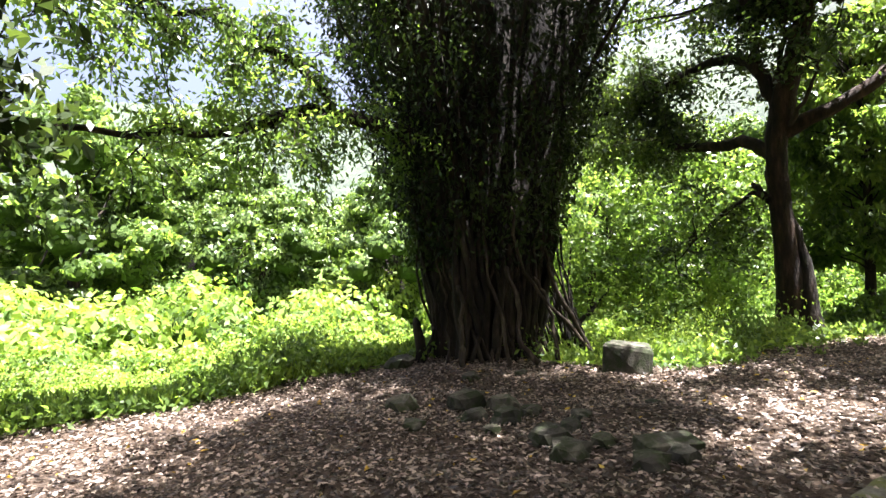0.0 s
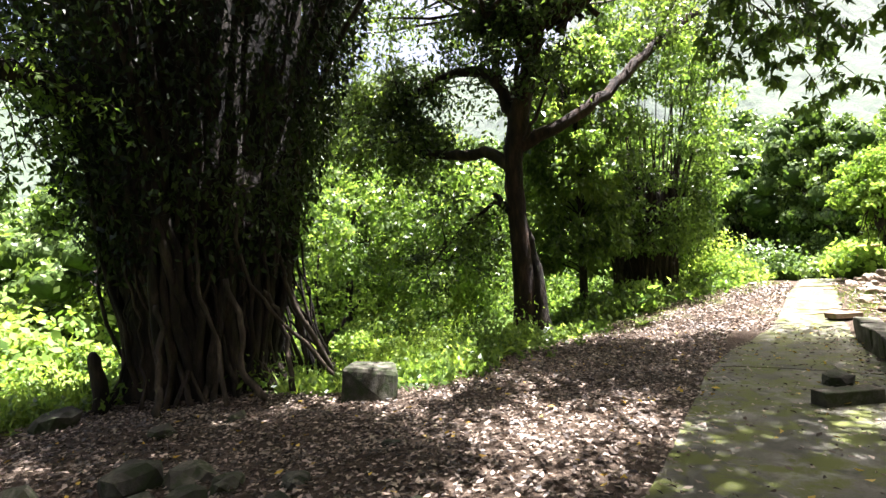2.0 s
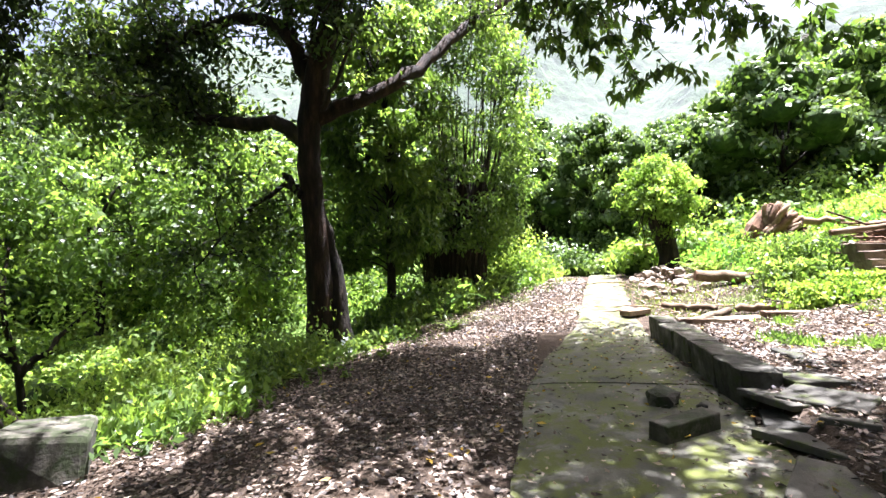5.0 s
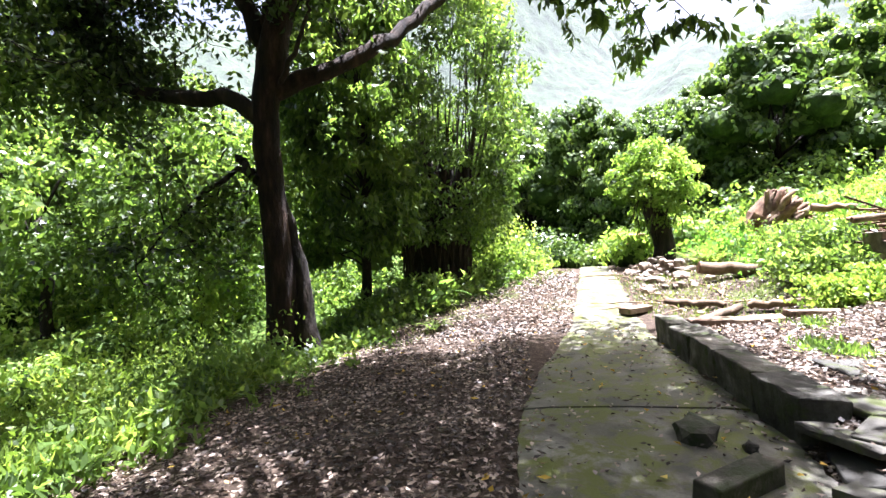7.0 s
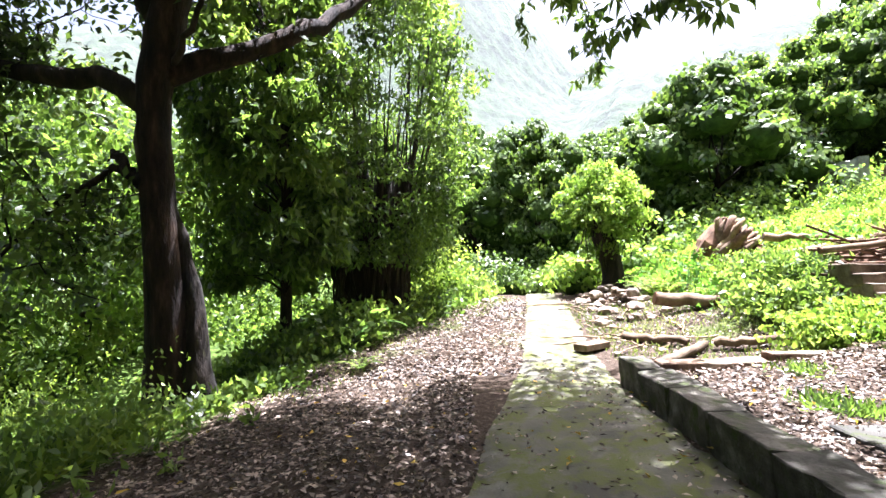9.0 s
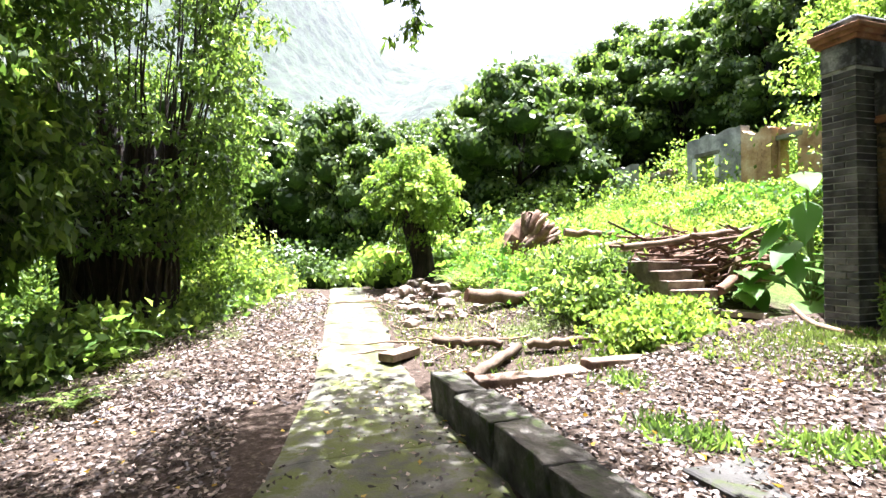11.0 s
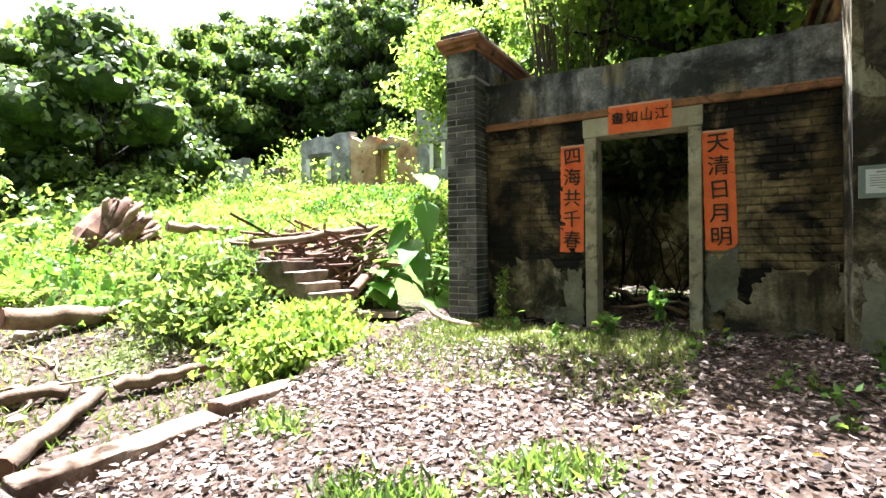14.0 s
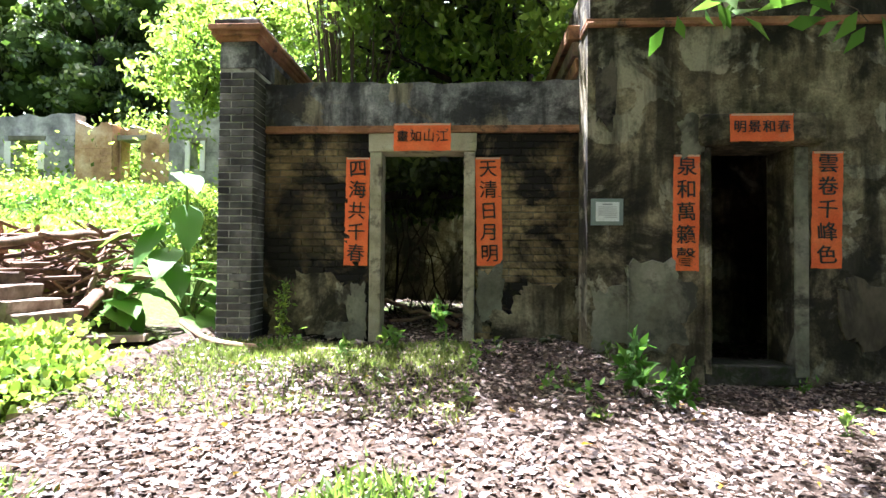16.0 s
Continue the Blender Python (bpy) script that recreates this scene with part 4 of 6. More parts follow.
def banyan():
    t = thing("banyan_tree", (6.0, 7.6, -0.1), "huge old banyan with a mass of fused stems and hanging roots", "tree")
    c = np.array([6.0, 7.7])
    core = Geo()
    n = 14
    zs = np.linspace(-0.3, 7.5, n)
    rx = np.interp(zs, [-0.3, 0.4, 1.7, 3.9, 5.5, 7.5], [1.15, 0.98, 1.2, 1.75, 2.2, 2.5])
    v, f, S = [], [], 36
    for i in range(n):
        for j in range(S):
            a = 2 * math.pi * j / S
            rr = rx[i] * (1 + 0.10 * math.sin(7 * a + 0.5 * zs[i]) + 0.07 * math.sin(13 * a - 0.8 * zs[i])) * (0.78 if zs[i] > 3 else 0.9)
            v.append((c[0] + rr * math.cos(a) - 0.05 * zs[i] * 0.4, c[1] + 0.85 * rr * math.sin(a), zs[i]))
    f = [(i * S + j, i * S + (j + 1) % S, (i + 1) * S + (j + 1) % S, (i + 1) * S + j) for i in range(n - 1) for j in range(S)]
    f.append(tuple((n - 1) * S + j for j in range(S)))
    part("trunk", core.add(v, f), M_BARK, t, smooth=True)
    for i in range(40):
        a = rng.uniform(0, 2 * math.pi) if i > 22 else rng.uniform(math.pi * 1.0, math.pi * 2.05)
        r0, r1, r2 = rng.uniform(0.85, 1.05), rng.uniform(1.2, 1.55), rng.uniform(2.0, 3.3)
        top = rng.uniform(6.0, 8.5)
        da = rng.uniform(-0.3, 0.3)
        P = [(c[0] + r0 * math.cos(a), c[1] + 0.9 * r0 * math.sin(a), -0.25), (c[0] + r1 * 0.88 * math.cos(a + da * 0.5), c[1] + 0.9 * r1 * 0.88 * math.sin(a + da * 0.5), 1.6),
             (c[0] + r1 * 1.1 * math.cos(a + da), c[1] + 0.9 * r1 * 1.1 * math.sin(a + da), 3.6), (c[0] + r2 * math.cos(a + da), c[1] + 0.9 * r2 * math.sin(a + da), top)]
        w = rng.uniform(0.025, 0.09)
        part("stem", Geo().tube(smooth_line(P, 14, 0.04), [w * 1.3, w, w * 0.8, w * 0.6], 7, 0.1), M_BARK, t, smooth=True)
    # pale roots that run down the front and over the ground
    roots = [[(5.25, 6.72, 2.4), (5.2, 6.55, 1.4), (5.35, 6.4, 0.7), (5.3, 6.2, -0.1)], [(5.75, 6.55, 2.6), (5.8, 6.42, 1.6), (6.3, 6.35, 0.9), (6.75, 6.15, 0.35), (7.0, 5.9, -0.12)],
             [(5.55, 6.5, 1.5), (5.7, 6.38, 0.8), (5.6, 6.25, 0.3), (5.75, 6.0, -0.1)], [(6.6, 6.75, 2.9), (6.55, 6.6, 1.8), (6.85, 6.5, 0.9), (7.3, 6.3, -0.1)],
             [(6.1, 6.42, 1.3), (6.3, 6.36, 1.0), (6.35, 6.25, 0.5), (6.2, 6.0, -0.1)], [(7.1, 7.1, 2.2), (7.15, 6.95, 1.1), (7.5, 6.8, 0.4), (7.7, 6.6, -0.15)], [(4.9, 7.0, 1.2), (4.8, 6.8, 0.5), (4.6, 6.5, -0.1)]]
    for P in roots:
        w = rng.uniform(0.022, 0.042)
        part("root", Geo().tube(smooth_line(P, 14, 0.02), [w, w * 0.9, w * 1.3], 7, 0.12), M_ROOT, t, "pale twisting root", smooth=True)
    for i in range(20):
        a = rng.uniform(-0.9, 0.6)
        x, y = c[0] + 1.35 * math.cos(a) + rng.uniform(0, 0.5), c[1] + 1.2 * math.sin(a) - rng.uniform(0, 0.4)
        top = rng.uniform(1.6, 4.2)
        part("root", Geo().tube(bent((x - 0.3, y + 0.3, top), (x + rng.uniform(0, 0.35), y - 0.1, -0.15), 9, 0, 0.05), [0.028, 0.018, 0.03], 6), M_BARK, t, smooth=True)
    for i in range(38):
        a0 = rng.uniform(math.pi * 1.02, math.pi * 2.05)
        da, z0 = rng.choice([-1, 1]) * rng.uniform(0.25, 0.75), rng.uniform(1.3, 3.0)
        P = []
        for u in np.linspace(0, 1, 7):
            zz = z0 + (-0.15 - z0) * u
            rr = float(np.interp(zz, [-0.3, 0.4, 1.7, 3.9], [1.3, 1.04, 1.16, 1.6])) + 0.03
            P.append((c[0] + rr * math.cos(a0 + da * u) - 0.02 * zz, c[1] + 0.87 * rr * math.sin(a0 + da * u), zz))
        w = rng.uniform(0.012, 0.036)
        part("root", Geo().tube(smooth_line(P, 16, 0.02), [w, w * 0.8, w * 1.4], 6, 0.12), M_ROOT if i % 3 else M_BARK, t, "twisting root" if i % 3 else "", smooth=True)
    # limb to the left with hanging twigs
    limb = smooth_line([(5.0, 7.5, 3.4), (4.0, 7.3, 3.85), (3.0, 7.3, 3.95), (2.2, 7.3, 3.9), (1.6, 7.3, 3.6), (0.6, 7.2, 3.4), (-1.2, 7.0, 3.2)], 26, 0.03)
    part("limb", Geo().tube(limb, [0.2, 0.13, 0.1, 0.06, 0.03], 8, 0.08), M_BARK, t, smooth=True)
    limb2 = smooth_line([(3.0, 7.3, 3.95), (2.0, 7.0, 4.6), (0.8, 6.8, 4.9), (-0.8, 6.6, 4.7)], 14, 0.05)
    part("limb", Geo().tube(limb2, [0.08, 0.05, 0.02], 6, 0.08), M_BARK, t, smooth=True)
    limb3 = smooth_line([(4.6, 7.4, 5.6), (3.2, 6.9, 6.3), (1.0, 6.4, 6.4), (-1.5, 6.0, 6.2)], 16, 0.06)
    part("limb", Geo().tube(limb3, [0.17, 0.1, 0.04], 7, 0.08), M_BARK_RED, t, smooth=True)
    tw = Geo()
    pts = []
    for src in (limb, limb2, limb3):
        for i in range(64):
            p = src[rng.integers(4, len(src))] + rng.normal(size=3) * 0.05
            q = p + np.array([rng.normal() * 0.5, rng.normal() * 0.45, -abs(rng.normal()) * 0.9 + 0.35])
            line = bent(p, q, 6, 0.12, 0.04)
            tw.tube(line, [0.014, 0.005], 4)
            for _ in range(2):
                s = line[rng.integers(2, 6)]
                e = s + rng.normal(size=3) * [0.35, 0.35, 0.3] - [0, 0, 0.25]
                l2 = bent(s, e, 4, 0.05, 0.02)
                tw.tube(l2, [0.007, 0.003], 3)
                pts.append(l2)
            pts.append(line[2:])
    tagged(part("twig_spray", tw, M_BARK, t, smooth=True), kind="stuff")
    pp = np.concatenate(pts)
    pp = np.repeat(pp, 8, axis=0) + rng.normal(size=(len(pp) * 8, 3)) * 0.1
    part("spray_leaves", leaf_quads(pp, 0.11, 0.045, (0, 0, -0.6), 0.7), M_LEAF, t, "hanging sprays of small leaves")
    # ivy-like leaves over the stems, and the crown
    n = 30000
    a = rng.uniform(0, 2 * math.pi, n)
    z = 1.5 + 6.6 * rng.uniform(0, 1, n) ** 0.75
    rr = np.interp(z, [1.5, 2.5, 3.9, 6.0, 8.0], [1.12, 1.4, 1.8, 2.4, 2.9]) * rng.uniform(0.92, 1.22, n) + rng.normal(size=n) * 0.05
    p = np.stack([c[0] + rr * np.cos(a), c[1] + 0.92 * rr * np.sin(a), z], 1)
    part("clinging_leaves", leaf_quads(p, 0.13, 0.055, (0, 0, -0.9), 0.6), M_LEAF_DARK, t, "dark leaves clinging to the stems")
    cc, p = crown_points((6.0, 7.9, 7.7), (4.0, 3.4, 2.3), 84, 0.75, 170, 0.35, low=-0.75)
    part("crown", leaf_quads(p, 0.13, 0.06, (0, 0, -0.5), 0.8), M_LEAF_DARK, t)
    bl = Geo()
    for q in cc[::3]:
        bl.tube(bent((5.8 + rng.normal() * 0.9, 7.7 + rng.normal() * 0.7, 5.6), q, 7, 0.3, 0.08), [0.07, 0.015], 5)
    part("branchwork", bl, M_BARK, t, smooth=True)


def path_tree():
    """The leaning tree beside the path, with its big limb over the path."""
    t = thing("roadside_tree", (11.75, 4.75, 0.0), "reddish-brown tree trunk with spreading limbs beside the path", "tree")
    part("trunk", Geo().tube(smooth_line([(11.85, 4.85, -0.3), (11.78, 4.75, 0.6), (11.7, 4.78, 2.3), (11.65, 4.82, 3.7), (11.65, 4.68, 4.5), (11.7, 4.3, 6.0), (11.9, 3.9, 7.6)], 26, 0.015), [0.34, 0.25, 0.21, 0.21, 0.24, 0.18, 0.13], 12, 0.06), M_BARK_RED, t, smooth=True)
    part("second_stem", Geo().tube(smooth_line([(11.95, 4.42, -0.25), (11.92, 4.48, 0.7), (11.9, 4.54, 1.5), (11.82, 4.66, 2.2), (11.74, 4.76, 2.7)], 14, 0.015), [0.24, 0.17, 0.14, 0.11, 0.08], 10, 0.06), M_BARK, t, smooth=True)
    limbs = [([(11.65, 4.75, 4.1), (11.9, 4.15, 4.35), (12.5, 3.4, 4.9), (13.3, 2.8, 5.62), (14.3, 2.05, 6.67), (15.5, 1.2, 7.66)], [0.17, 0.14, 0.12, 0.08], M_BARK_RED),
             ([(11.65, 4.9, 3.7), (11.6, 5.3, 4.0), (11.5, 6.0, 4.1), (11.4, 6.7, 4.2), (11.3, 7.6, 4.55), (11.2, 8.8, 4.8), (11.0, 10.2, 4.7)], [0.16, 0.12, 0.09, 0.04], M_BARK),
             ([(11.65, 4.8, 4.9), (11.6, 5.2, 5.8), (11.6, 6.0, 6.05), (11.5, 7.0, 5.85), (11.4, 8.0, 5.45), (11.2, 9.2, 5.6)], [0.15, 0.11, 0.09, 0.04], M_BARK),
             ([(11.65, 4.95, 2.6), (11.6, 5.25, 2.9), (11.55, 6.0, 2.5), (11.5, 6.6, 2.0), (11.45, 7.1, 1.4)], [0.06, 0.045, 0.03, 0.012], M_BARK),
             ([(11.7, 4.7, 4.6), (11.6, 5.0, 5.4), (11.5, 5.1, 6.4), (11.4, 5.4, 7.6)], [0.14, 0.1, 0.06], M_BARK_RED),
             ([(11.75, 4.6, 4.5), (11.65, 4.75, 5.0), (11.5, 4.5, 6.0), (11.4, 4.1, 7.4)], [0.08, 0.06, 0.04], M_ROOT),
             ([(11.6, 4.95, 2.7), (11.5, 5.25, 3.1)], [0.09, 0.05], M_BARK),
             ([(11.6, 4.5, 4.2), (11.2, 3.9, 4.9), (10.9, 3.6, 5.3)], [0.05, 0.03, 0.012], M_ROOT)]
    src = []
    for P, w, mt in limbs:
        line = smooth_line(P, 20, 0.025)
        part("limb", Geo().tube(line, w, 9, 0.08), mt, t, smooth=True)
        src.append(line)
    tw, pts = Geo(), []
    for k, line in enumerate(src):
        many = (12, 60, 50, 14, 26, 18, 0, 4)[k]
        for _ in range(many):
            p = line[rng.integers((14, 8, 9, 10, 14, 14, 1, 12)[k], len(line))]
            q = p + rng.normal(size=3) * [0.8, 0.9, 0.55] + [0.1, 0.1, 0.15]
            l = bent(p, q, 6, 0.08, 0.05)
            tw.tube(l, [0.018, 0.006], 4)
            pts.append(l[2:])
            for _ in range(2):
                s = l[rng.integers(2, 6)]
                e = s + rng.normal(size=3) * [0.4, 0.4, 0.3] - [0, 0, 0.12]
                l2 = bent(s, e, 5, 0.03, 0.03)
                tw.tube(l2, [0.008, 0.003], 3)
                pts.append(l2)
    tagged(part("twig_spray", tw, M_BARK, t, smooth=True), kind="stuff")
    pp = np.concatenate(pts)
    pp = np.repeat(pp, 9, axis=0) + rng.normal(size=(len(pp) * 9, 3)) * 0.14
    part("spray_leaves", leaf_quads(pp, 0.15, 0.07, (0, 0, -0.5), 0.8), M_LEAF_MID, t, "sprays of pointed green leaves")
    cc, p = crown_points((12.2, 5.2, 8.6), (4.2, 4.0, 2.2), 90, 0.8, 130, 0.3, low=-0.6)
    part("crown", leaf_quads(p, 0.16, 0.075, (0, 0, -0.4), 0.8), M_LEAF_MID, t)
    # Extra crowns above the view, placed to throw shade on path and litter.
    c2, p = crown_points((11.9, -1.4, 8.0), (2.8, 2.0, 0.8), 72, 0.7, 120, 0.1)
    c4, p4 = crown_points((9.2, -1.5, 8.7), (3.0, 2.0, 0.7), 54, 0.7, 120, 0.1)
    c3, p3 = crown_points((8.6, 1.4, 8.4), (2.2, 1.6, 0.8), 14, 0.6, 120, 0.15)
    part("crown", leaf_quads(np.concatenate([p, p3, p4]), 0.2, 0.1, (0, 0, -0.4), 0.8), M_LEAF, t)
    c5, p5 = crown_points((11.2, 1.1, 8.2), (2.2, 1.6, 0.8), 66, 0.65, 120, 0.1)
    part("crown", leaf_quads(p5, 0.2, 0.1, (0, 0, -0.4), 0.8), M_LEAF, t)
    cc = np.concatenate([cc, c2, c3, c4, c5])
    bl = Geo()
    for q in cc[::3]:
        bl.tube(bent((11.8 + rng.normal() * 0.4, 4.3 + rng.normal() * 0.5, 6.8), q, 6, 0.2, 0.08), [0.06, 0.015], 5)
    part("branchwork", bl, M_BARK_RED, t, smooth=True)


def leafy_tree():
    """Dense drooping leaves between the roadside tree and the thicket of stems."""
    t = thing("leafy_tree", (14.9, 4.6, -0.2), "slender tree hung with dense glossy drooping leaves", "tree")
    part("trunk", Geo().tube(smooth_line([(14.9, 4.4, -0.5), (14.8, 4.3, 2.0), (14.6, 4.2, 4.5), (14.7, 4.4, 6.5)], 10, 0.03), [0.14, 0.1, 0.07, 0.03], 8, 0.08), M_BARK, t, smooth=True)
    cs = []
    for i in range(150):
        z = rng.uniform(1.3, 7.2)
        w = np.interp(z, [1.0, 2.5, 5, 7.2], [0.7, 1.5, 1.7, 0.9])
        a = rng.uniform(0, 2 * math.pi)
        cs.append((14.6 + w * math.cos(a) * rng.uniform(0.5, 1), 4.5 + w * 1.0 * math.sin(a) * rng.uniform(0.5, 1), z))
    cs = np.array(cs)
    g = Geo()
    for q in cs[::3]:
        g.tube(bent((14.7, 4.3, q[2] * 0.8), q, 5, 0.2, 0.05), [0.025, 0.008], 4)
    part("branchwork", g, M_BARK, t, smooth=True)
    part("crown", leaf_quads(blobs(cs, np.full(150, 0.42), 150), 0.2, 0.08, (0, 0, -0.9), 0.7), M_LEAF, t)


def stem_thicket():
    """Banyan-like clump of many thin upright stems beside the path."""
    t = thing("multi_stem_tree", (17.4, 3.2, 0.2), "tree of many thin upright stems with a dense small-leaved crown", "tree")
    g = Geo()
    for i in range(9):
        a = 2 * math.pi * i / 9
        g.tube(smooth_line([(17.4 + 0.5 * math.cos(a), 3.2 + 0.55 * math.sin(a), -0.3), (17.4 + 0.45 * math.cos(a), 3.2 + 0.5 * math.sin(a), 1.2), (17.4 + 0.8 * math.cos(a + 0.3), 3.2 + 0.9 * math.sin(a + 0.3), 4.0)], 9, 0.05), [0.34, 0.28, 0.12], 8, 0.1)
    part("trunk", g, M_BARK, t, smooth=True)
    for i in range(70):
        a = rng.uniform(0, 2 * math.pi)
        r1 = rng.uniform(1.0, 2.4)
        P = [(17.4 + 0.75 * math.cos(a), 3.2 + 0.8 * math.sin(a), rng.uniform(-0.2, 0.6)), (17.4 + 0.85 * math.cos(a), 3.2 + 0.9 * math.sin(a), 2.2), (17.4 + r1 * math.cos(a), 3.2 + r1 * math.sin(a), rng.uniform(4.5, 8))]
        part("stem", Geo().tube(smooth_line(P, 9, 0.05), [0.035, 0.025, 0.01], 5), M_ROOT if i % 3 else M_BARK, t, smooth=True)
    cs = []
    for i in range(420):
        z = rng.uniform(1.7, 9.2)
        w = np.interp(z, [1.7, 3.0, 6, 9.2], [1.5, 2.2, 2.5, 1.4])
        a = rng.uniform(0, 2 * math.pi)
        k = rng.uniform(0.65, 1.05)
        cs.append((17.4 + w * k * math.cos(a), 3.2 + w * k * math.sin(a), z))
    part("crown", leaf_quads(blobs(np.array(cs), np.full(420, 0.42), 110), 0.15, 0.06, (0, 0, -0.8), 0.7), M_LEAF, t)


def pollard():
    t = thing("pollard_tree", (20.2, -3.15, 1.0), "short stout tree with a bushy bright green head", "tree")
    b = gz(20.2, -3.1)
    part("trunk", Geo().tube(smooth_line([(20.2, -3.1, b - 0.3), (20.15, -3.15, b + 0.8), (20.1, -2.95, b + 1.6), (20.0, -2.7, b + 2.6)], 10, 0.03), [0.34, 0.3, 0.34, 0.1], 10, 0.12), M_BARK, t, smooth=True)
    cc, p = crown_points((20.0, -2.85, 3.0), (1.05, 1.15, 1.25), 110, 0.3, 1, 0.4)
    part("crown", shell_leaves(cc, np.full(len(cc), 0.32), 150, 0.13, 0.06, loose=0.7), M_LEAF_BRIGHT, t)
    vines = Geo()
    for i in range(26):
        a = rng.uniform(0, 2 * math.pi)
        x, y = 20.1 + 0.55 * math.cos(a), -3.1 + 0.6 * math.sin(a)
        vines.tube(bent((x, y, 2.9), (x + rng.normal() * 0.2, y + rng.normal() * 0.2, rng.uniform(1.2, 2.0)), 5, 0, 0.05), [0.02, 0.008], 4)
    part("hanging_root_fringe", vines, M_ROOT, t, smooth=True)


def canopy_tree(name, base, top, clumps, label, material, seed_branches=14, stem=0.3, per=120, leaf=(0.19, 0.095), cr=0.7):
    """A tree whose crown is given as ellipsoids (centre, radii, clumps)."""
    t = thing(name, base, label, "tree")
    part("trunk", Geo().tube(smooth_line([(base[0], base[1], base[2] - 0.4), (base[0] + 0.1, base[1], base[2] + 2), top], 12, 0.04), [stem, stem * 0.75, stem * 0.5], 9, 0.08), M_BARK, t, smooth=True)
    bl, allp = Geo(), []
    for c, r, n in clumps:
        cc, p = crown_points(c, r, n, cr, per, 0.15)
        allp.append(p)
        bl.tube(bent(top, c, 8, 0.4, 0.1), [stem * 0.4, 0.05], 6)
        for q in cc[::4]:
            bl.tube(bent(c, q, 6, 0.1, 0.08), [0.05, 0.01], 5)
    part("branchwork", bl, M_BARK, t, smooth=True)
    part("crown", leaf_quads(np.concatenate(allp), leaf[0], leaf[1], (0, 0, -0.4), 0.8), material, t)
    return t


def overhead_trees():
    canopy_tree("court_tree", (7.75, -9.9, 0.7), (8.2, -8.6, 5.5), [((8.2, -8.6, 7.8), (3.2, 2.4, 2.0), 80), ((9.6, -5.9, 6.6), (1.7, 1.0, 0.7), 20), ((9.4, -8.0, 5.7), (1.9, 1.8, 0.6), 60)],
                "tree growing out of the roofless house, over the court", M_LEAF, stem=0.2)
    canopy_tree("mound_tree", (13.0, -10.6, gz(13.0, -10.6)), (13.5, -10.6, 4.0), [((14.0, -10.4, 5.5), (1.5, 1.1, 1.4), 42), ((12.6, -9.6, 6.2), (1.2, 1.0, 1.0), 24)],
                "slender sunlit tree with yellow-green leaves beside the ruins", M_LEAF_BRIGHT, stem=0.11, per=110, leaf=(0.15, 0.07), cr=0.5)
    # Out of view; its clumps are set where the ground should lie in shade.
    canopy_tree("shade_tree", (1.5, -5.2, 0.2), (2.0, -4.4, 5.5), [((2.2, -4.0, 8.0), (4.2, 2.6, 1.4), 110), ((4.6, 0.2, 8.9), (2.4, 2.0, 0.8), 66), ((6.2, -1.9, 8.8), (2.6, 1.5, 0.7), 46), ((6.4, 2.2, 8.8), (1.5, 1.5, 0.6), 80), ((0.5, 0.4, 9.2), (3.6, 2.8, 0.9), 80), ((3.9, 2.6, 9.0), (3.0, 2.0, 0.8), 100), ((6.4, 4.2, 8.6), (2.3, 1.5, 0.7), 56), ((5.5, -5.2, 8.2), (2.4, 2.0, 1.0), 40), ((7.6, -3.6, 8.9), (2.6, 1.3, 0.7), 30)], "large unseen shade tree behind the path", M_LEAF_DARK, stem=0.35)
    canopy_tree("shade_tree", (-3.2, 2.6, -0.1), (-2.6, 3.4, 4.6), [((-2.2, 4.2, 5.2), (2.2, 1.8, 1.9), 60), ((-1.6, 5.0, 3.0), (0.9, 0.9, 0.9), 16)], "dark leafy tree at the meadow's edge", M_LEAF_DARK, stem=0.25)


def build_trees():
    plant_forest()
    banyan()
    path_tree()
    leafy_tree()
    stem_thicket()
    pollard()
    overhead_trees()


build_trees()


# ---- undergrowth, litter ----
def on_ground(x, y, lift=0.0):
    return np.stack([x, y, ground_z(x, y) + lift], 1)


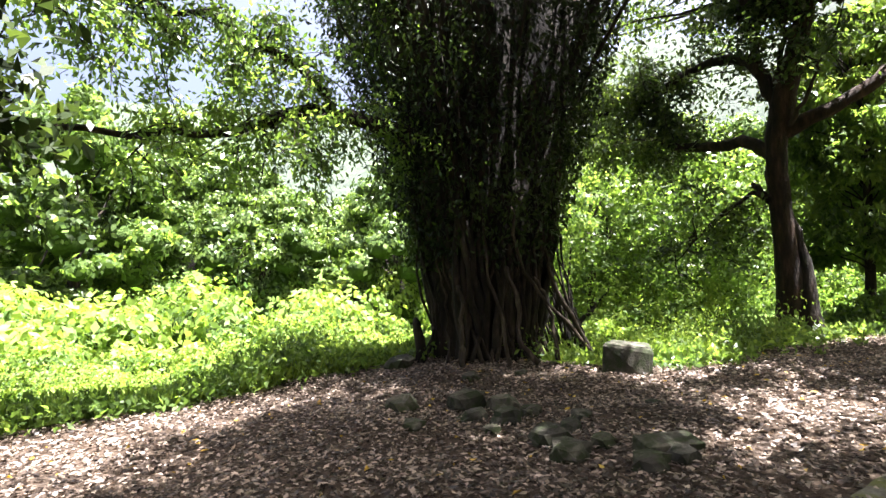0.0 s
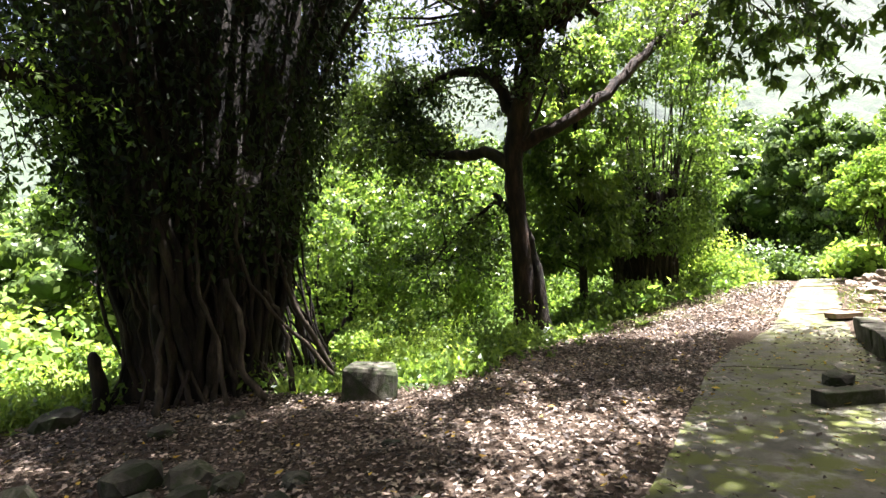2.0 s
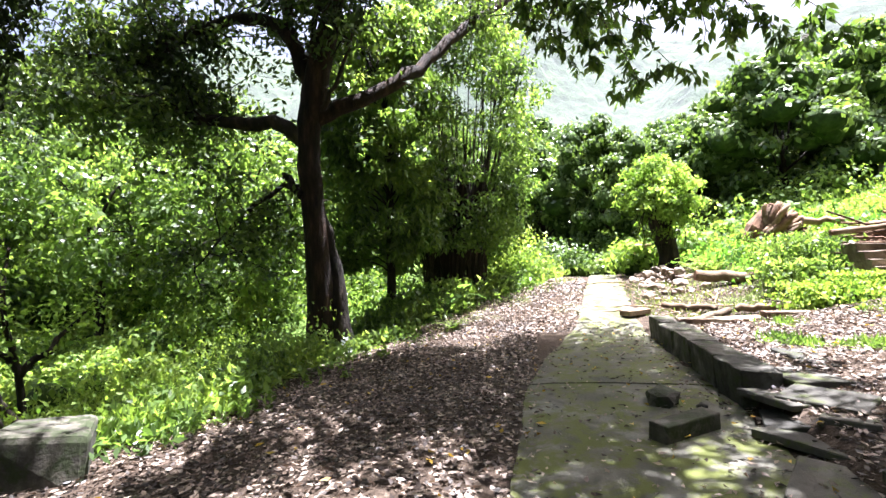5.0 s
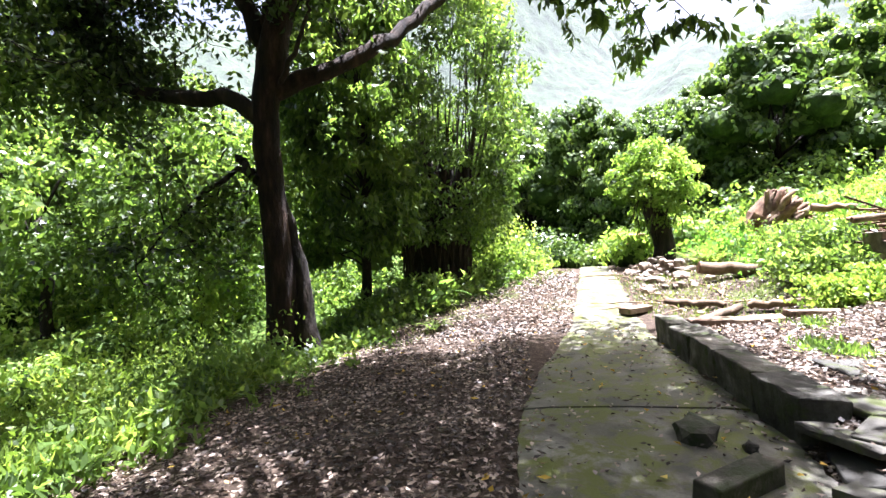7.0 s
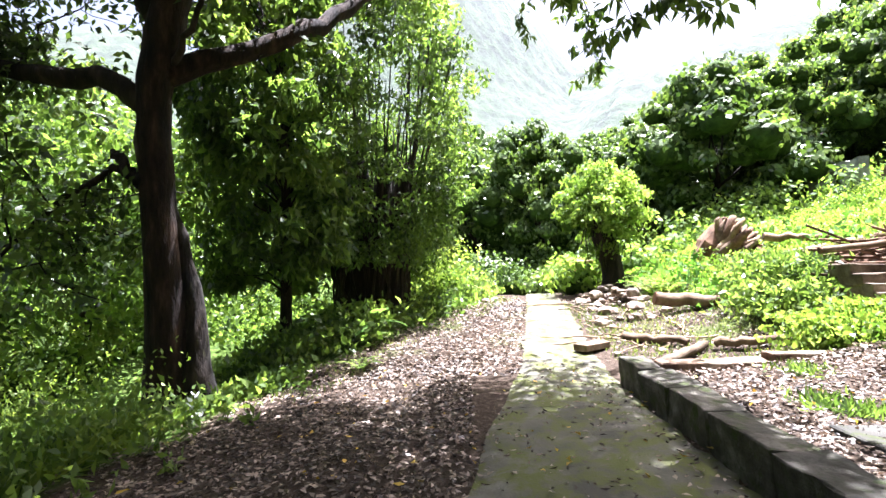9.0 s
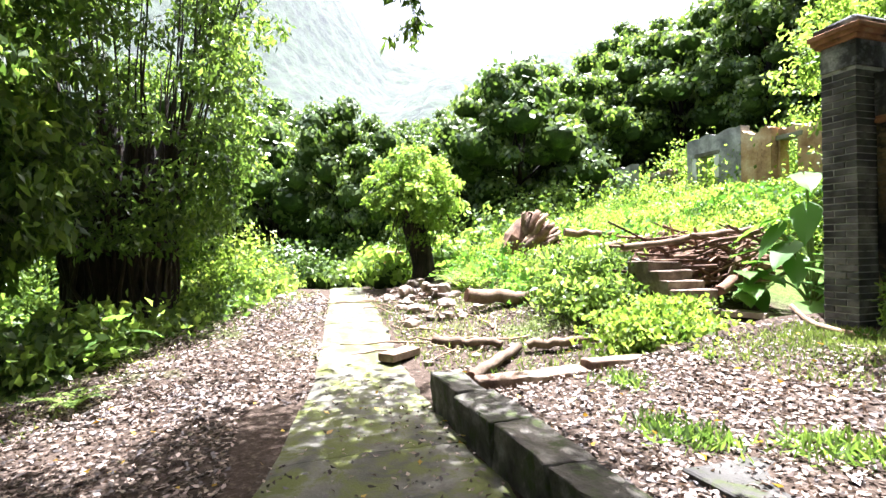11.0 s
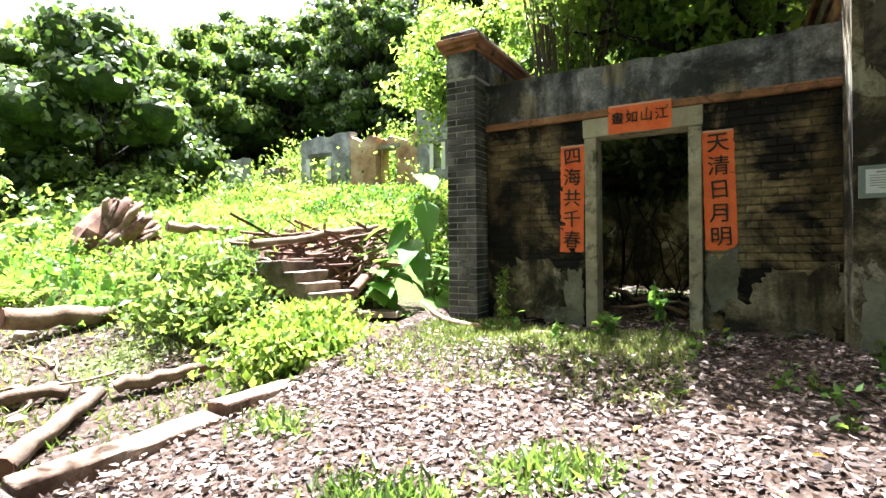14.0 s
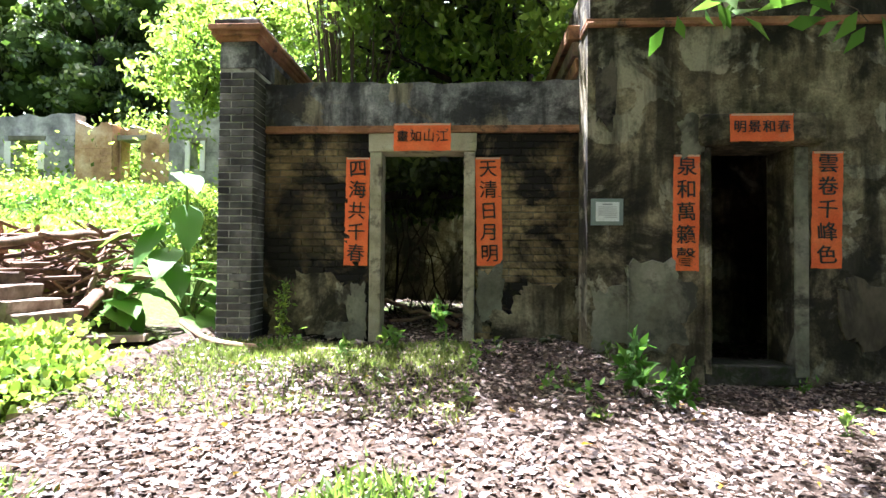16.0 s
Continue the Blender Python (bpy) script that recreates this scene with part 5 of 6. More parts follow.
def litter():
    def lay(name, n, x0, x1, y0, y1, keep, size, label, mt=M_LITTER, lift=0.012):
        x, y = rng.uniform(x0, x1, n), rng.uniform(y0, y1, n)
        k = keep(x, y)
        x, y = x[k], y[k]
        z = ground_z(x, y)
        onpath = (y < np.interp(x, PATH_X, PATH_L)) & (y > np.interp(x, PATH_X, PATH_R))
        z = np.where(onpath, np.asarray(ground_z(x, np.clip(y, -0.9, 0.9))) + 0.047, z)
        p = np.stack([x, y, z + rng.uniform(0.0, 2.2 * lift, len(x))], 1)
        q = leaf_quads(p, size, size * 0.5, None, 1.0, 0.22)
        # lay them nearly flat
        q[:, :, 2] = p[:, None, 2] + (q[:, :, 2] - p[:, None, 2]) * 0.42 + 0.006
        solo(name, q, mt, label, "fallen leaves", kind="stuff")
    e = lambda x: np.interp(x, EDGE_X, EDGE_Y)
    pl = lambda x: np.interp(x, PATH_X, PATH_L)
    lay("leaf_litter", 78000, -3, 13.5, 0.9, 8.4, lambda x, y: (y > pl(x) + 0.02) & (y < e(x) + rng.normal(size=len(x)) * 0.3), 0.07, "thick carpet of brown fallen leaves under the trees")
    lay("leaf_litter", 16000, 12.5, 21, -0.5, 4.0, lambda x, y: (y > pl(x) + 0.02) & (y < e(x)), 0.085, "dry fallen leaves along the path")
    lay("leaf_litter", 58000, 0, 11.45, -5.7, -1.28, lambda x, y: rng.uniform(size=len(x)) < (0.95 - 0.4 * sstep(9, 11, x) * sstep(-3.2, -4.6, y)) * (0.55 + 0.45 * sstep(-0.55, 0.5, np.sin(2.3 * x + 1.7 * np.sin(1.9 * y)) * np.sin(2.9 * y + 1.1 * np.sin(2.1 * x)))), 0.068, "fallen leaves over the court")
    lay("leaf_litter", 5200, -3, 13, -0.85, 1.1, lambda x, y: (y < pl(x)) & (rng.uniform(size=len(x)) < 0.35 + 0.65 * np.maximum(sstep(-0.2, -0.85, y), sstep(0.55, 1.0, y))), 0.062, "scattered fallen leaves on the concrete path")
    lay("leaf_litter", 2600, 0, 8.0, -1.35, -0.88, lambda x, y: np.ones(len(x), bool), 0.06, "fallen leaves along the path's broken edge")
    lay("leaf_litter", 4500, 11.8, 19, -5, -1.3, lambda x, y: np.ones(len(x), bool), 0.085, "dry leaves among the rubble")
    lay("leaf_litter", 9000, 1.2, 10.9, -10.8, -5.6, lambda x, y: np.ones(len(x), bool), 0.085, "leaves on the floor of the ruined houses")
    lay("yellow_leaves", 700, -2, 13, -5, 7, lambda x, y: np.ones(len(x), bool), 0.085, "yellow fallen leaves", M_LITTER_YELLOW, 0.02)


def weeds(name, n_clumps, per, pick, height, leaf, mt, label, spread=0.3, aim=(0, 0, 0.5), stems=True, kind="stuff"):
    """Leafy plants over a stretch of ground, as one mass."""
    xy = pick(n_clumps)
    lump = np.array([noise.noise((a * 0.45, b * 0.45, height)) for a, b in xy])
    h = height * rng.uniform(0.5, 1.2, len(xy)) * np.clip(1 + 1.5 * lump, 0.25, 2.2)
    x = np.repeat(xy[:, 0], per) + rng.normal(size=len(xy) * per) * spread
    y = np.repeat(xy[:, 1], per) + rng.normal(size=len(xy) * per) * spread
    z = ground_z(x, y) + np.repeat(h, per) * rng.uniform(0.05, 1.0, len(x)) ** 0.7
    q = leaf_quads(np.stack([x, y, z], 1), leaf[0], leaf[1], aim, 0.8)
    return solo(name, q, mt, label, "undergrowth", kind=kind)


def bushes(name, n, pick, r, leaf, mt, label, per=100):
    """Rounded leafy bushes side by side over a stretch of ground, as one mass."""
    xy = pick(n)
    lump = np.array([noise.noise((a * 0.35, b * 0.35, r)) for a, b in xy])
    rr = r * rng.uniform(0.6, 1.2, n) * np.clip(1 + 1.1 * lump, 0.4, 1.9)
    c = np.stack([xy[:, 0], xy[:, 1], ground_z(xy[:, 0], xy[:, 1]) + 0.45 * rr], 1)
    q = shell_leaves(c, rr, per, leaf[0], leaf[1], 1.0, 0.45)
    ob = solo(name, q, mt, label, "undergrowth", kind="stuff")
    part("shade_core", mass(c, rr, 1.0, 0.5), M_SHADE_CORE, ob, "added bush cores, shade put into their colour", smooth=True)
    return ob


def region(x0, x1, y0, y1, keep=None):
    def pick(n):
        out = []
        got = 0
        while got < n:
            p = np.stack([rng.uniform(x0, x1, n), rng.uniform(y0, y1, n)], 1)
            if keep is not None:
                p = p[keep(p[:, 0], p[:, 1])]
            out.append(p)
            got += len(p)
        return np.concatenate(out)[:n]
    return pick


def undergrowth():
    e = lambda x: np.interp(x, EDGE_X, EDGE_Y)
    bt = lambda x, y: (x - 6) ** 2 + (y - 7.7) ** 2 > 2.2
    weeds("meadow_plants", 950, 74, region(-8, 14, 4.6, 13, lambda x, y: (y > e(x) + 0.25) & bt(x, y)), 0.7, (0.08, 0.034), M_WEED, "lush bright green meadow weeds", 0.3)
    bushes("meadow_bushes", 620, region(-16, 22, 8.5, 18, lambda x, y: (y > e(x) + 2.5) & bt(x, y)), 0.6, (0.15, 0.085), M_WEED, "sunlit rounded meadow bushes", 230)
    bushes("thicket", 440, region(-24, 40, 16, 30), 1.2, (0.28, 0.17), M_WEED, "tall sunlit thicket beyond the meadow", 260)
    weeds("mound_plants", 70, 40, region(13, 20, -11, -3.4, lambda x, y: ~((x < 14.8) & (y < -4.2) & (y > -8.5)) & ~((x > 16.2) & (x < 18.6) & (y < -4.6) & (y > -6.2))), 0.5, (0.17, 0.11), M_BROAD, "broad-leaved weeds on the mound", 0.3)
    weeds("thicket", 160, 150, region(16, 34, 6, 16, lambda x, y: y > e(x) + 4), 2.6, (0.18, 0.09), M_LEAF, "shady thicket behind the trees", 0.7)
    weeds("meadow_edge_plants", 420, 26, region(-6, 13.5, 4.0, 9.5, lambda x, y: (np.abs(y - e(x) - 0.15) < 0.4)), 0.35, (0.12, 0.05), M_LEAF, "dark green plants along the litter's edge", 0.18)
    weeds("verge_plants", 420, 60, region(12.0, 21.5, 0.3, 6.5, lambda x, y: (y > e(x) + 0.1) & (y < e(x) + 2.6)), 0.6, (0.15, 0.085), M_LEAF, "leafy verge plants beside the path", 0.28)
    weeds("verge_plants", 260, 130, region(18.2, 26.5, -0.6, 3.5, lambda x, y: y > e(x) + 0.2), 1.15, (0.12, 0.06), M_WEED, "sunlit bushes at the bend of the path", 0.35)
    weeds("mound_plants", 560, 150, region(12.4, 24, -12.2, -2.3, lambda x, y: (y < -2.6 - 0.25 * (x - 12)) & ~((x < 14.6) & (y < -4.2) & (y > -8.5)) & ~((x < 17.2) & (y > -4.2)) & ~((x > 16.2) & (x < 18.6) & (y < -4.6) & (y > -6.2))), 0.42, (0.1, 0.05), M_WEED, "bright green weeds over the rubble mound", 0.36)
    weeds("mound_plants", 150, 110, region(14, 25, -16.5, -12.7), 1.2, (0.15, 0.08), M_LEAF_BRIGHT, "tall weeds behind the ruins", 0.5)
    bushes("slope_bushes", 260, region(20.5, 34, -16, -2), 0.85, (0.22, 0.13), M_LEAF_BRIGHT, "dense bushes on the slope", 200)
    bushes("path_end_bushes", 90, region(22.5, 30, -5, 2), 0.9, (0.2, 0.1), M_LEAF_FOREST, "dark bushes at the end of the path", 130)
    # short grass in the court
    def blades(name, n, pick, h, label, mt=M_GRASS):
        p = pick(n)
        b = on_ground(p[:, 0], p[:, 1])
        solo(name, leaf_quads(b, h, h * 0.16, (0, 0, 0.9), 0.55, 0.1), mt, label, "grass", kind="stuff")
    blades("court_grass", 7000, region(8.6, 11.4, -5.6, -3.6, lambda x, y: rng.uniform(size=len(x)) < 0.25 + 0.75 * sstep(-4.2, -5.0, y)), 0.085, "thin sunlit grass in the court")
    blades("court_grass", 3500, region(11.7, 17, -4.4, -1.2), 0.11, "grass among the fallen stones")
    blades("verge_grass", 2500, region(11.5, 21, -0.6, 3.6, lambda x, y: (y > np.interp(x, PATH_X, PATH_L)) & (y > np.interp(x, EDGE_X, EDGE_Y) - 1.0)), 0.1, "grass along the path's verge")
    blades("meadow_grass", 30000, region(-6, 13, 4.4, 10.5, lambda x, y: (y > e(x)) & (y < e(x) + 2.4) & bt(x, y)), 0.32, "fine tall meadow grass", M_WEED)


litter()
undergrowth()


# ---- stones, logs and small things ----
def rock_geo(c, r, seed, sub=2, jag=0.35):
    bm = bmesh.new()
    bmesh.ops.create_icosphere(bm, subdivisions=sub, radius=1)
    g = Geo()
    v = []
    for q in bm.verts:
        n = noise.noise(q.co * 1.3 + Vector((seed, 2 * seed, 0))) + 0.5 * noise.noise(q.co * 3.1 + Vector((0, seed, seed)))
        k = 1 + jag * n
        p = q.co * k
        p = Vector((max(-0.95, min(0.95, p.x)), max(-0.95, min(0.95, p.y)), max(-0.8, min(0.8 + 0.2 * p.x, p.z))))
        v.append((c[0] + p.x * r[0], c[1] + p.y * r[1], c[2] + p.z * r[2]))
    bm.verts.index_update()
    g.add(v, [[q.index for q in f.verts] for f in bm.faces])
    bm.free()
    return g


def rock(name, x, y, r, label, material=M_STONE, sink=0.5, z=None, group="", cat="stone"):
    if np.isscalar(r):
        r = (r * 0.9, r * rng.uniform(0.65, 1.0), r * rng.uniform(0.5, 0.75))
    zz = (gz(x, y) if z is None else z) + r[2] * (0.7 - sink)
    return solo(name, rock_geo((x, y, zz), r, 3.7 * x + 1.3 * y, 2, 0.6), material, label, cat, group)


def log(name, a, b, r0, r1, label, material=M_LOG, wob=0.02, cat="log", group=""):
    t = thing(name, ((a[0] + b[0]) / 2, (a[1] + b[1]) / 2, min(a[2], b[2]) - r0), label, cat, group)
    line = bent(a, b, 9, 0.0, wob)
    bk = part("bark", Geo().tube(line, np.linspace(r0, r1, 9), 9, 0.1, cap=False), material, t, smooth=True)
    for i, p, r in ((0, line[0], r0), (8, line[-1], r1)):
        d = (line[1] - line[0]) if i == 0 else (line[8] - line[7])
        d = d / np.linalg.norm(d) * 0.012 * (1 if i else -1)
        part("cut_end", Geo().tube([p - d * 0.5, p + d], [r * 0.97, r * 0.93], 9), M_TIMBER, bk, "pale sawn end")
    return t


def stone_slab(name, x, y, w, d, h, rot, label, material=M_CONCRETE, z=None, tilt=0.0, cat="stone slab", group=""):
    g = Geo().chunk(-w / 2, -d / 2, -h / 2, w / 2, d / 2, h / 2, min(w, d) * 0.03, 0.012, 3)
    m = pose(x, y, (gz(x, y) if z is None else z) + h / 2 - 0.01, tilt, 0, rot)
    g.v = [tuple(m @ Vector(p)) for p in g.v]
    return solo(name, g, material, label, cat, group)


def near_stones():
    # hollowed block by the banyan
    b = thing("stone_block", (6.45, 4.85, -0.15), "squat granite block with a hollow worn in its top", "stone block")
    g = Geo().chunk(-0.36, -0.33, -0.3, 0.36, 0.33, 0.2, 0.045, 0.06)
    m = pose(6.5, 4.85, 0.06, 4, 3, 38)
    g.v = [tuple(m @ Vector(p)) for p in g.v]
    part("body", g, M_STONE, b)
    # A near-black flat lump on the block's top stands for its hollow.
    part("hollow", rock_geo((6.47, 4.88, 0.24), (0.14, 0.11, 0.03), 4.0), plain("near_black_lump", (0.02, 0.02, 0.016), 0.6), b, "near-black flat lump in place of the hollow")
    # dead stump and rocks at the banyan's foot
    p = thing("wooden_post", (4.62, 7.85, -0.2), "short broken dark stump of a post", "post")
    part("shaft", Geo().tube(smooth_line([(4.62, 7.85, -0.35), (4.6, 7.85, 0.1), (4.56, 7.87, 0.5), (4.52, 7.86, 0.62)], 8, 0.01), [0.13, 0.1, 0.085, 0.04], 9, 0.15), M_BARK, p, smooth=True)
    for i, (x, y, r) in enumerate(((3.95, 7.45, 0.3), (2.75, 5.15, 0.24), (2.45, 4.35, 0.14), (3.4, 4.75, 0.28), (3.7, 4.5, 0.22), (3.15, 4.3, 0.2), (3.35, 4.0, 0.2), (3.75, 4.05, 0.16), (3.0, 3.75, 0.12),
                                   (3.15, 3.15, 0.22), (3.5, 3.25, 0.17), (3.0, 2.75, 0.2), (3.35, 2.7, 0.14), (3.2, 2.15, 0.18), (3.5, 2.1, 0.15), (3.95, 3.5, 0.13), (4.9, 3.3, 0.09), (4.3, 5.9, 0.16), (5.0, 5.6, 0.13))):
        rock("rock", x, y, r, "dark mossy rock half sunk in leaves", group="rocks under the banyan")
    stone_slab("stone_slab", 3.55, 2.25, 0.5, 0.24, 0.12, -20, "flat mossy stone among the leaves", M_STONE, tilt=8)
    # block, rock and broken paving beside the path
    stone_slab("kerb_block", 7.22, -0.26, 0.62, 0.17, 0.15, -52, "loose squared stone block with lichen on the path", M_STONE, z=0.06, tilt=3, cat="stone block")
    solo("rock", rock_geo((8.05, -0.28, 0.11), (0.23, 0.15, 0.11), 2.3, 2, 0.5), M_STONE, "jagged dark rock lying on the path", "stone")
    rock("rock", 7.8, -0.55, 0.07, "small dark stone on the path", z=0.06, sink=0.0)
    for x, y, w, d, r, z, tl in ((7.35, -1.75, 0.95, 0.7, 18, 0.17, 2), (8.35, -1.85, 0.8, 0.6, -10, 0.24, 3), (7.0, -1.15, 0.8, 0.5, 35, 0.08, 5), (6.35, -0.85, 0.7, 0.45, -30, 0.05, 4), (7.75, -2.5, 0.9, 0.7, 5, 0.27, 2), (6.3, -1.6, 0.9, 0.6, 12, 0.1, 4), (8.95, -2.1, 0.9, 0.75, 3, 0.27, 1), (7.15, -1.35, 0.35, 0.3, 60, 0.2, 6), (7.7, -1.15, 0.55, 0.42, 24, 0.2, 7), (7.45, -1.05, 0.5, 0.3, -15, 0.1, -6), (6.75, -1.75, 0.7, 0.5, -22, 0.16, 3), (6.0, -1.35, 0.6, 0.4, 28, 0.06, 5), (8.2, -1.5, 0.6, 0.5, 14, 0.27, 4), (7.55, -1.4, 0.6, 0.4, 48, 0.24, -5)):
        stone_slab("paving_slab", x, y, w, d, 0.07, r, "broken dark paving slab beside the path", M_SLAB, z=z - 0.03, tilt=tl, group="broken paving")
    rock("rock", 6.1, -1.15, (0.22, 0.16, 0.13), "mossy boulder at the path's edge")


def mound_things():
    stone_slab("stone_slab", 13.7, -1.02, 0.62, 0.26, 0.1, -50, "flat reddish slab at the side of the path", M_REDKERB, z=gz(13.75, -1.0) + 0.03)
    log("fallen_log", (14.2, -1.65, gz(14.2, -1.65) + 0.06), (13.68, -2.5, gz(13.68, -2.5) + 0.06), 0.07, 0.06, "short squared timber on the ground", M_LOG)
    log("fallen_log", (12.58, -1.62, gz(12.58, -1.62) + 0.07), (13.38, -2.63, gz(13.38, -2.63) + 0.08), 0.08, 0.065, "weathered grey log lying in weeds", M_LOG)
    log("fallen_log", (13.3, -2.75, gz(13.3, -2.75) + 0.1), (12.85, -3.55, gz(12.85, -3.55) + 0.08), 0.07, 0.055, "thin weathered log beside weeds", M_LOG)
    log("sawn_trunk", (15.35, -2.62, 0.82), (15.25, -3.75, 0.74), 0.13, 0.12, "thick pale sawn trunk lying on the slope", M_LOG)
    log("fallen_log", (16.6, -4.7, 1.36), (14.9, -6.6, 1.86), 0.11, 0.09, "long bare fallen trunk across the mound", M_LOG)
    log("fallen_log", (17.0, -5.6, 1.98), (16.6, -6.7, 1.92), 0.09, 0.08, "short sawn log among weeds", M_LOG)
    # torn root plate of a fallen tree
    s = thing("tree_stump", (18.6, -5.7, 1.3), "torn upturned stump with splintered roots", "stump")
    part("body", Geo().tube([(18.75, -5.0, 1.4), (18.7, -5.3, 1.75), (18.68, -5.6, 2.1), (18.66, -5.85, 2.3)], [0.3, 0.4, 0.42, 0.2], 14, 0.2), M_TIMBER, s)
    for i in range(46):
        u, q = rng.uniform(-1, 1), rng.uniform(0, 1)
        o = np.array([18.45 + 0.12 * rng.normal() - 0.15 * (1 - u * u), -5.05 - 0.35 * q + 0.1 * u, 1.45 + 0.3 * q - 0.2 * u])
        e = np.array([18.45 + 0.12 * rng.normal() - 0.2 * (1 - u * u), -5.75 - 0.4 * u - 0.2 * rng.uniform(), 2.3 - 0.45 * max(u, -0.3) + 0.14 * rng.uniform()])
        r = rng.uniform(0.04, 0.1)
        part("root", Geo().tube(bent(o, e, 6, 0, 0.05), [r, r * 1.2, r, r * 0.5], 7, 0.3), M_LOG if i % 4 else M_TIMBER, s, smooth=True)
    for i in range(9):
        o = np.array([18.4, -5.95 + rng.normal() * 0.12, 2.15 + rng.uniform(-0.4, 0.1)])
        part("root", Geo().tube(bent(o, o + [rng.normal() * 0.15 - 0.1, -0.2 - 0.25 * rng.uniform(), -0.35 - 0.4 * rng.uniform()], 6, 0, 0.05), [0.05, 0.02], 5, 0.2), M_TIMBER, s)
    # rubble at the foot of the mound
    for i in range(46):
        x = rng.uniform(15.2, 18.8)
        y = -1.45 - 0.2 * (x - 15.2) * rng.uniform(0.2, 1.0) - rng.uniform(0, 1.7)
        rock("rubble_stone", x, y, rng.uniform(0.06, 0.2), "pale broken rubble stone at the mound's foot", M_RUBBLE, 0.3, group="rubble beside the path")
    for i in range(40):
        x, y = rng.uniform(16.4, 18.8), rng.uniform(-2.9, -1.9)
        rock("rubble_stone", x, y, rng.uniform(0.07, 0.2), "pale broken rubble stone heaped on the mound", M_RUBBLE, 0.3, gz(x, y) + rng.uniform(0.0, 0.28) * (1 - abs(y + 2.4)), group="rubble beside the path")
    for i in range(12):
        x, y = rng.uniform(12.2, 15.5), rng.uniform(-2.6, -1.2)
        rock("rubble_stone", x, y, rng.uniform(0.05, 0.11), "small rubble stone on the ground", M_RUBBLE, 0.3, group="rubble beside the path")
    for x, y in ((19.6, 0.45), (19.9, 0.2), (19.2, 0.5)):
        rock("rubble_stone", x, y, 0.16, "stone at the path's verge", M_RUBBLE)
    # old wall stub below the short tree
    stone_slab("wall_stub", 21.4, -2.6, 0.5, 0.5, 1.0, 10, "stub of an earth wall covered by creepers", M_OCHRE, cat="wall")
    # sticks
    for i in range(26):
        x, y = rng.uniform(13.5, 17.5), rng.uniform(-3.4, -1.1)
        a = rng.uniform(0, math.pi)
        L = rng.uniform(0.4, 1.3)
        p, q = (x, y, gz(x, y) + 0.03), (x + L * math.cos(a), y + L * math.sin(a), gz(x + L * math.cos(a), y + L * math.sin(a)) + 0.05)
        solo("fallen_stick", Geo().tube(bent(p, q, 5, 0, 0.02), [0.018, 0.01], 5), M_LOG, "dry fallen stick on the ground", "stick", "sticks on the ground")
    # stone steps up to the timber heap
    for i, (y0, y1, z, x) in enumerate(((-4.75, -5.45, 1.03, 12.85), (-4.72, -5.38, 1.16, 13.05), (-4.7, -5.32, 1.29, 13.22), (-4.7, -5.3, 1.42, 13.4))):
        solo("stone_step", Geo().chunk(x - 0.2, y1, z - 0.2, x + 0.3, y0, z - 0.03, 0.018, 0.015, 3), M_STEP, "worn brown stone step leading up the mound", "step", "steps up the mound")
    for x, y, w, d, r in ((12.15, -5.0, 1.0, 0.6, 12), (12.2, -4.3, 0.9, 0.45, 30), (12.0, -5.75, 0.9, 0.5, -8), (12.7, -5.9, 0.8, 0.5, 20)):
        stone_slab("stone_slab", x, y, w, d, 0.08, r, "sun-bleached broken slab on the ground", M_RUBBLE, tilt=3, group="slabs below the steps")
    # timber heap
    for i in range(170):
        z = rng.uniform(0.95, 1.95)
        y = rng.uniform(-7.4, -5.2)
        x = 13.75 + rng.uniform(-0.45, 0.6)
        L = rng.uniform(0.5, 1.4)
        a = rng.normal() * 0.5 + math.pi / 2
        d = np.array([math.cos(a) * L / 2, math.sin(a) * L / 2, rng.normal() * 0.14])
        c = np.array([x, y, z * 0.9 + 0.05])
        solo("broken_beam", Geo().tube(bent(c - d, c + d, 5, 0, 0.012), [rng.uniform(0.01, 0.026) if i % 5 else 0.05, rng.uniform(0.008, 0.03)], 5, 0.15), M_TIMBER, "splintered old roof timber in a heap", "timber", "heap of broken timber")
    log("fallen_log", (13.4, -4.4, 1.62), (13.6, -7.2, 1.92), 0.055, 0.045, "long pale log on top of the timber heap", M_LOG)
    log("fallen_log", (12.9, -5.7, 0.95), (13.5, -7.4, 1.42), 0.085, 0.06, "reddish round log leaning on the steps", M_TIMBER)
    solo("leaning_plank", Geo().tube([(13.1, -6.0, 0.95), (13.65, -7.15, 1.85)], [0.045, 0.045], 4), M_LOG, "pale plank leaning on the timber heap", "plank")
    solo("heap_earth", rock_geo((14.2, -6.3, 1.05), (0.6, 1.2, 0.6), 8.1, 3, 0.6), M_TIMBER, "dark earth and rotten wood under the timber heap", "earth heap")


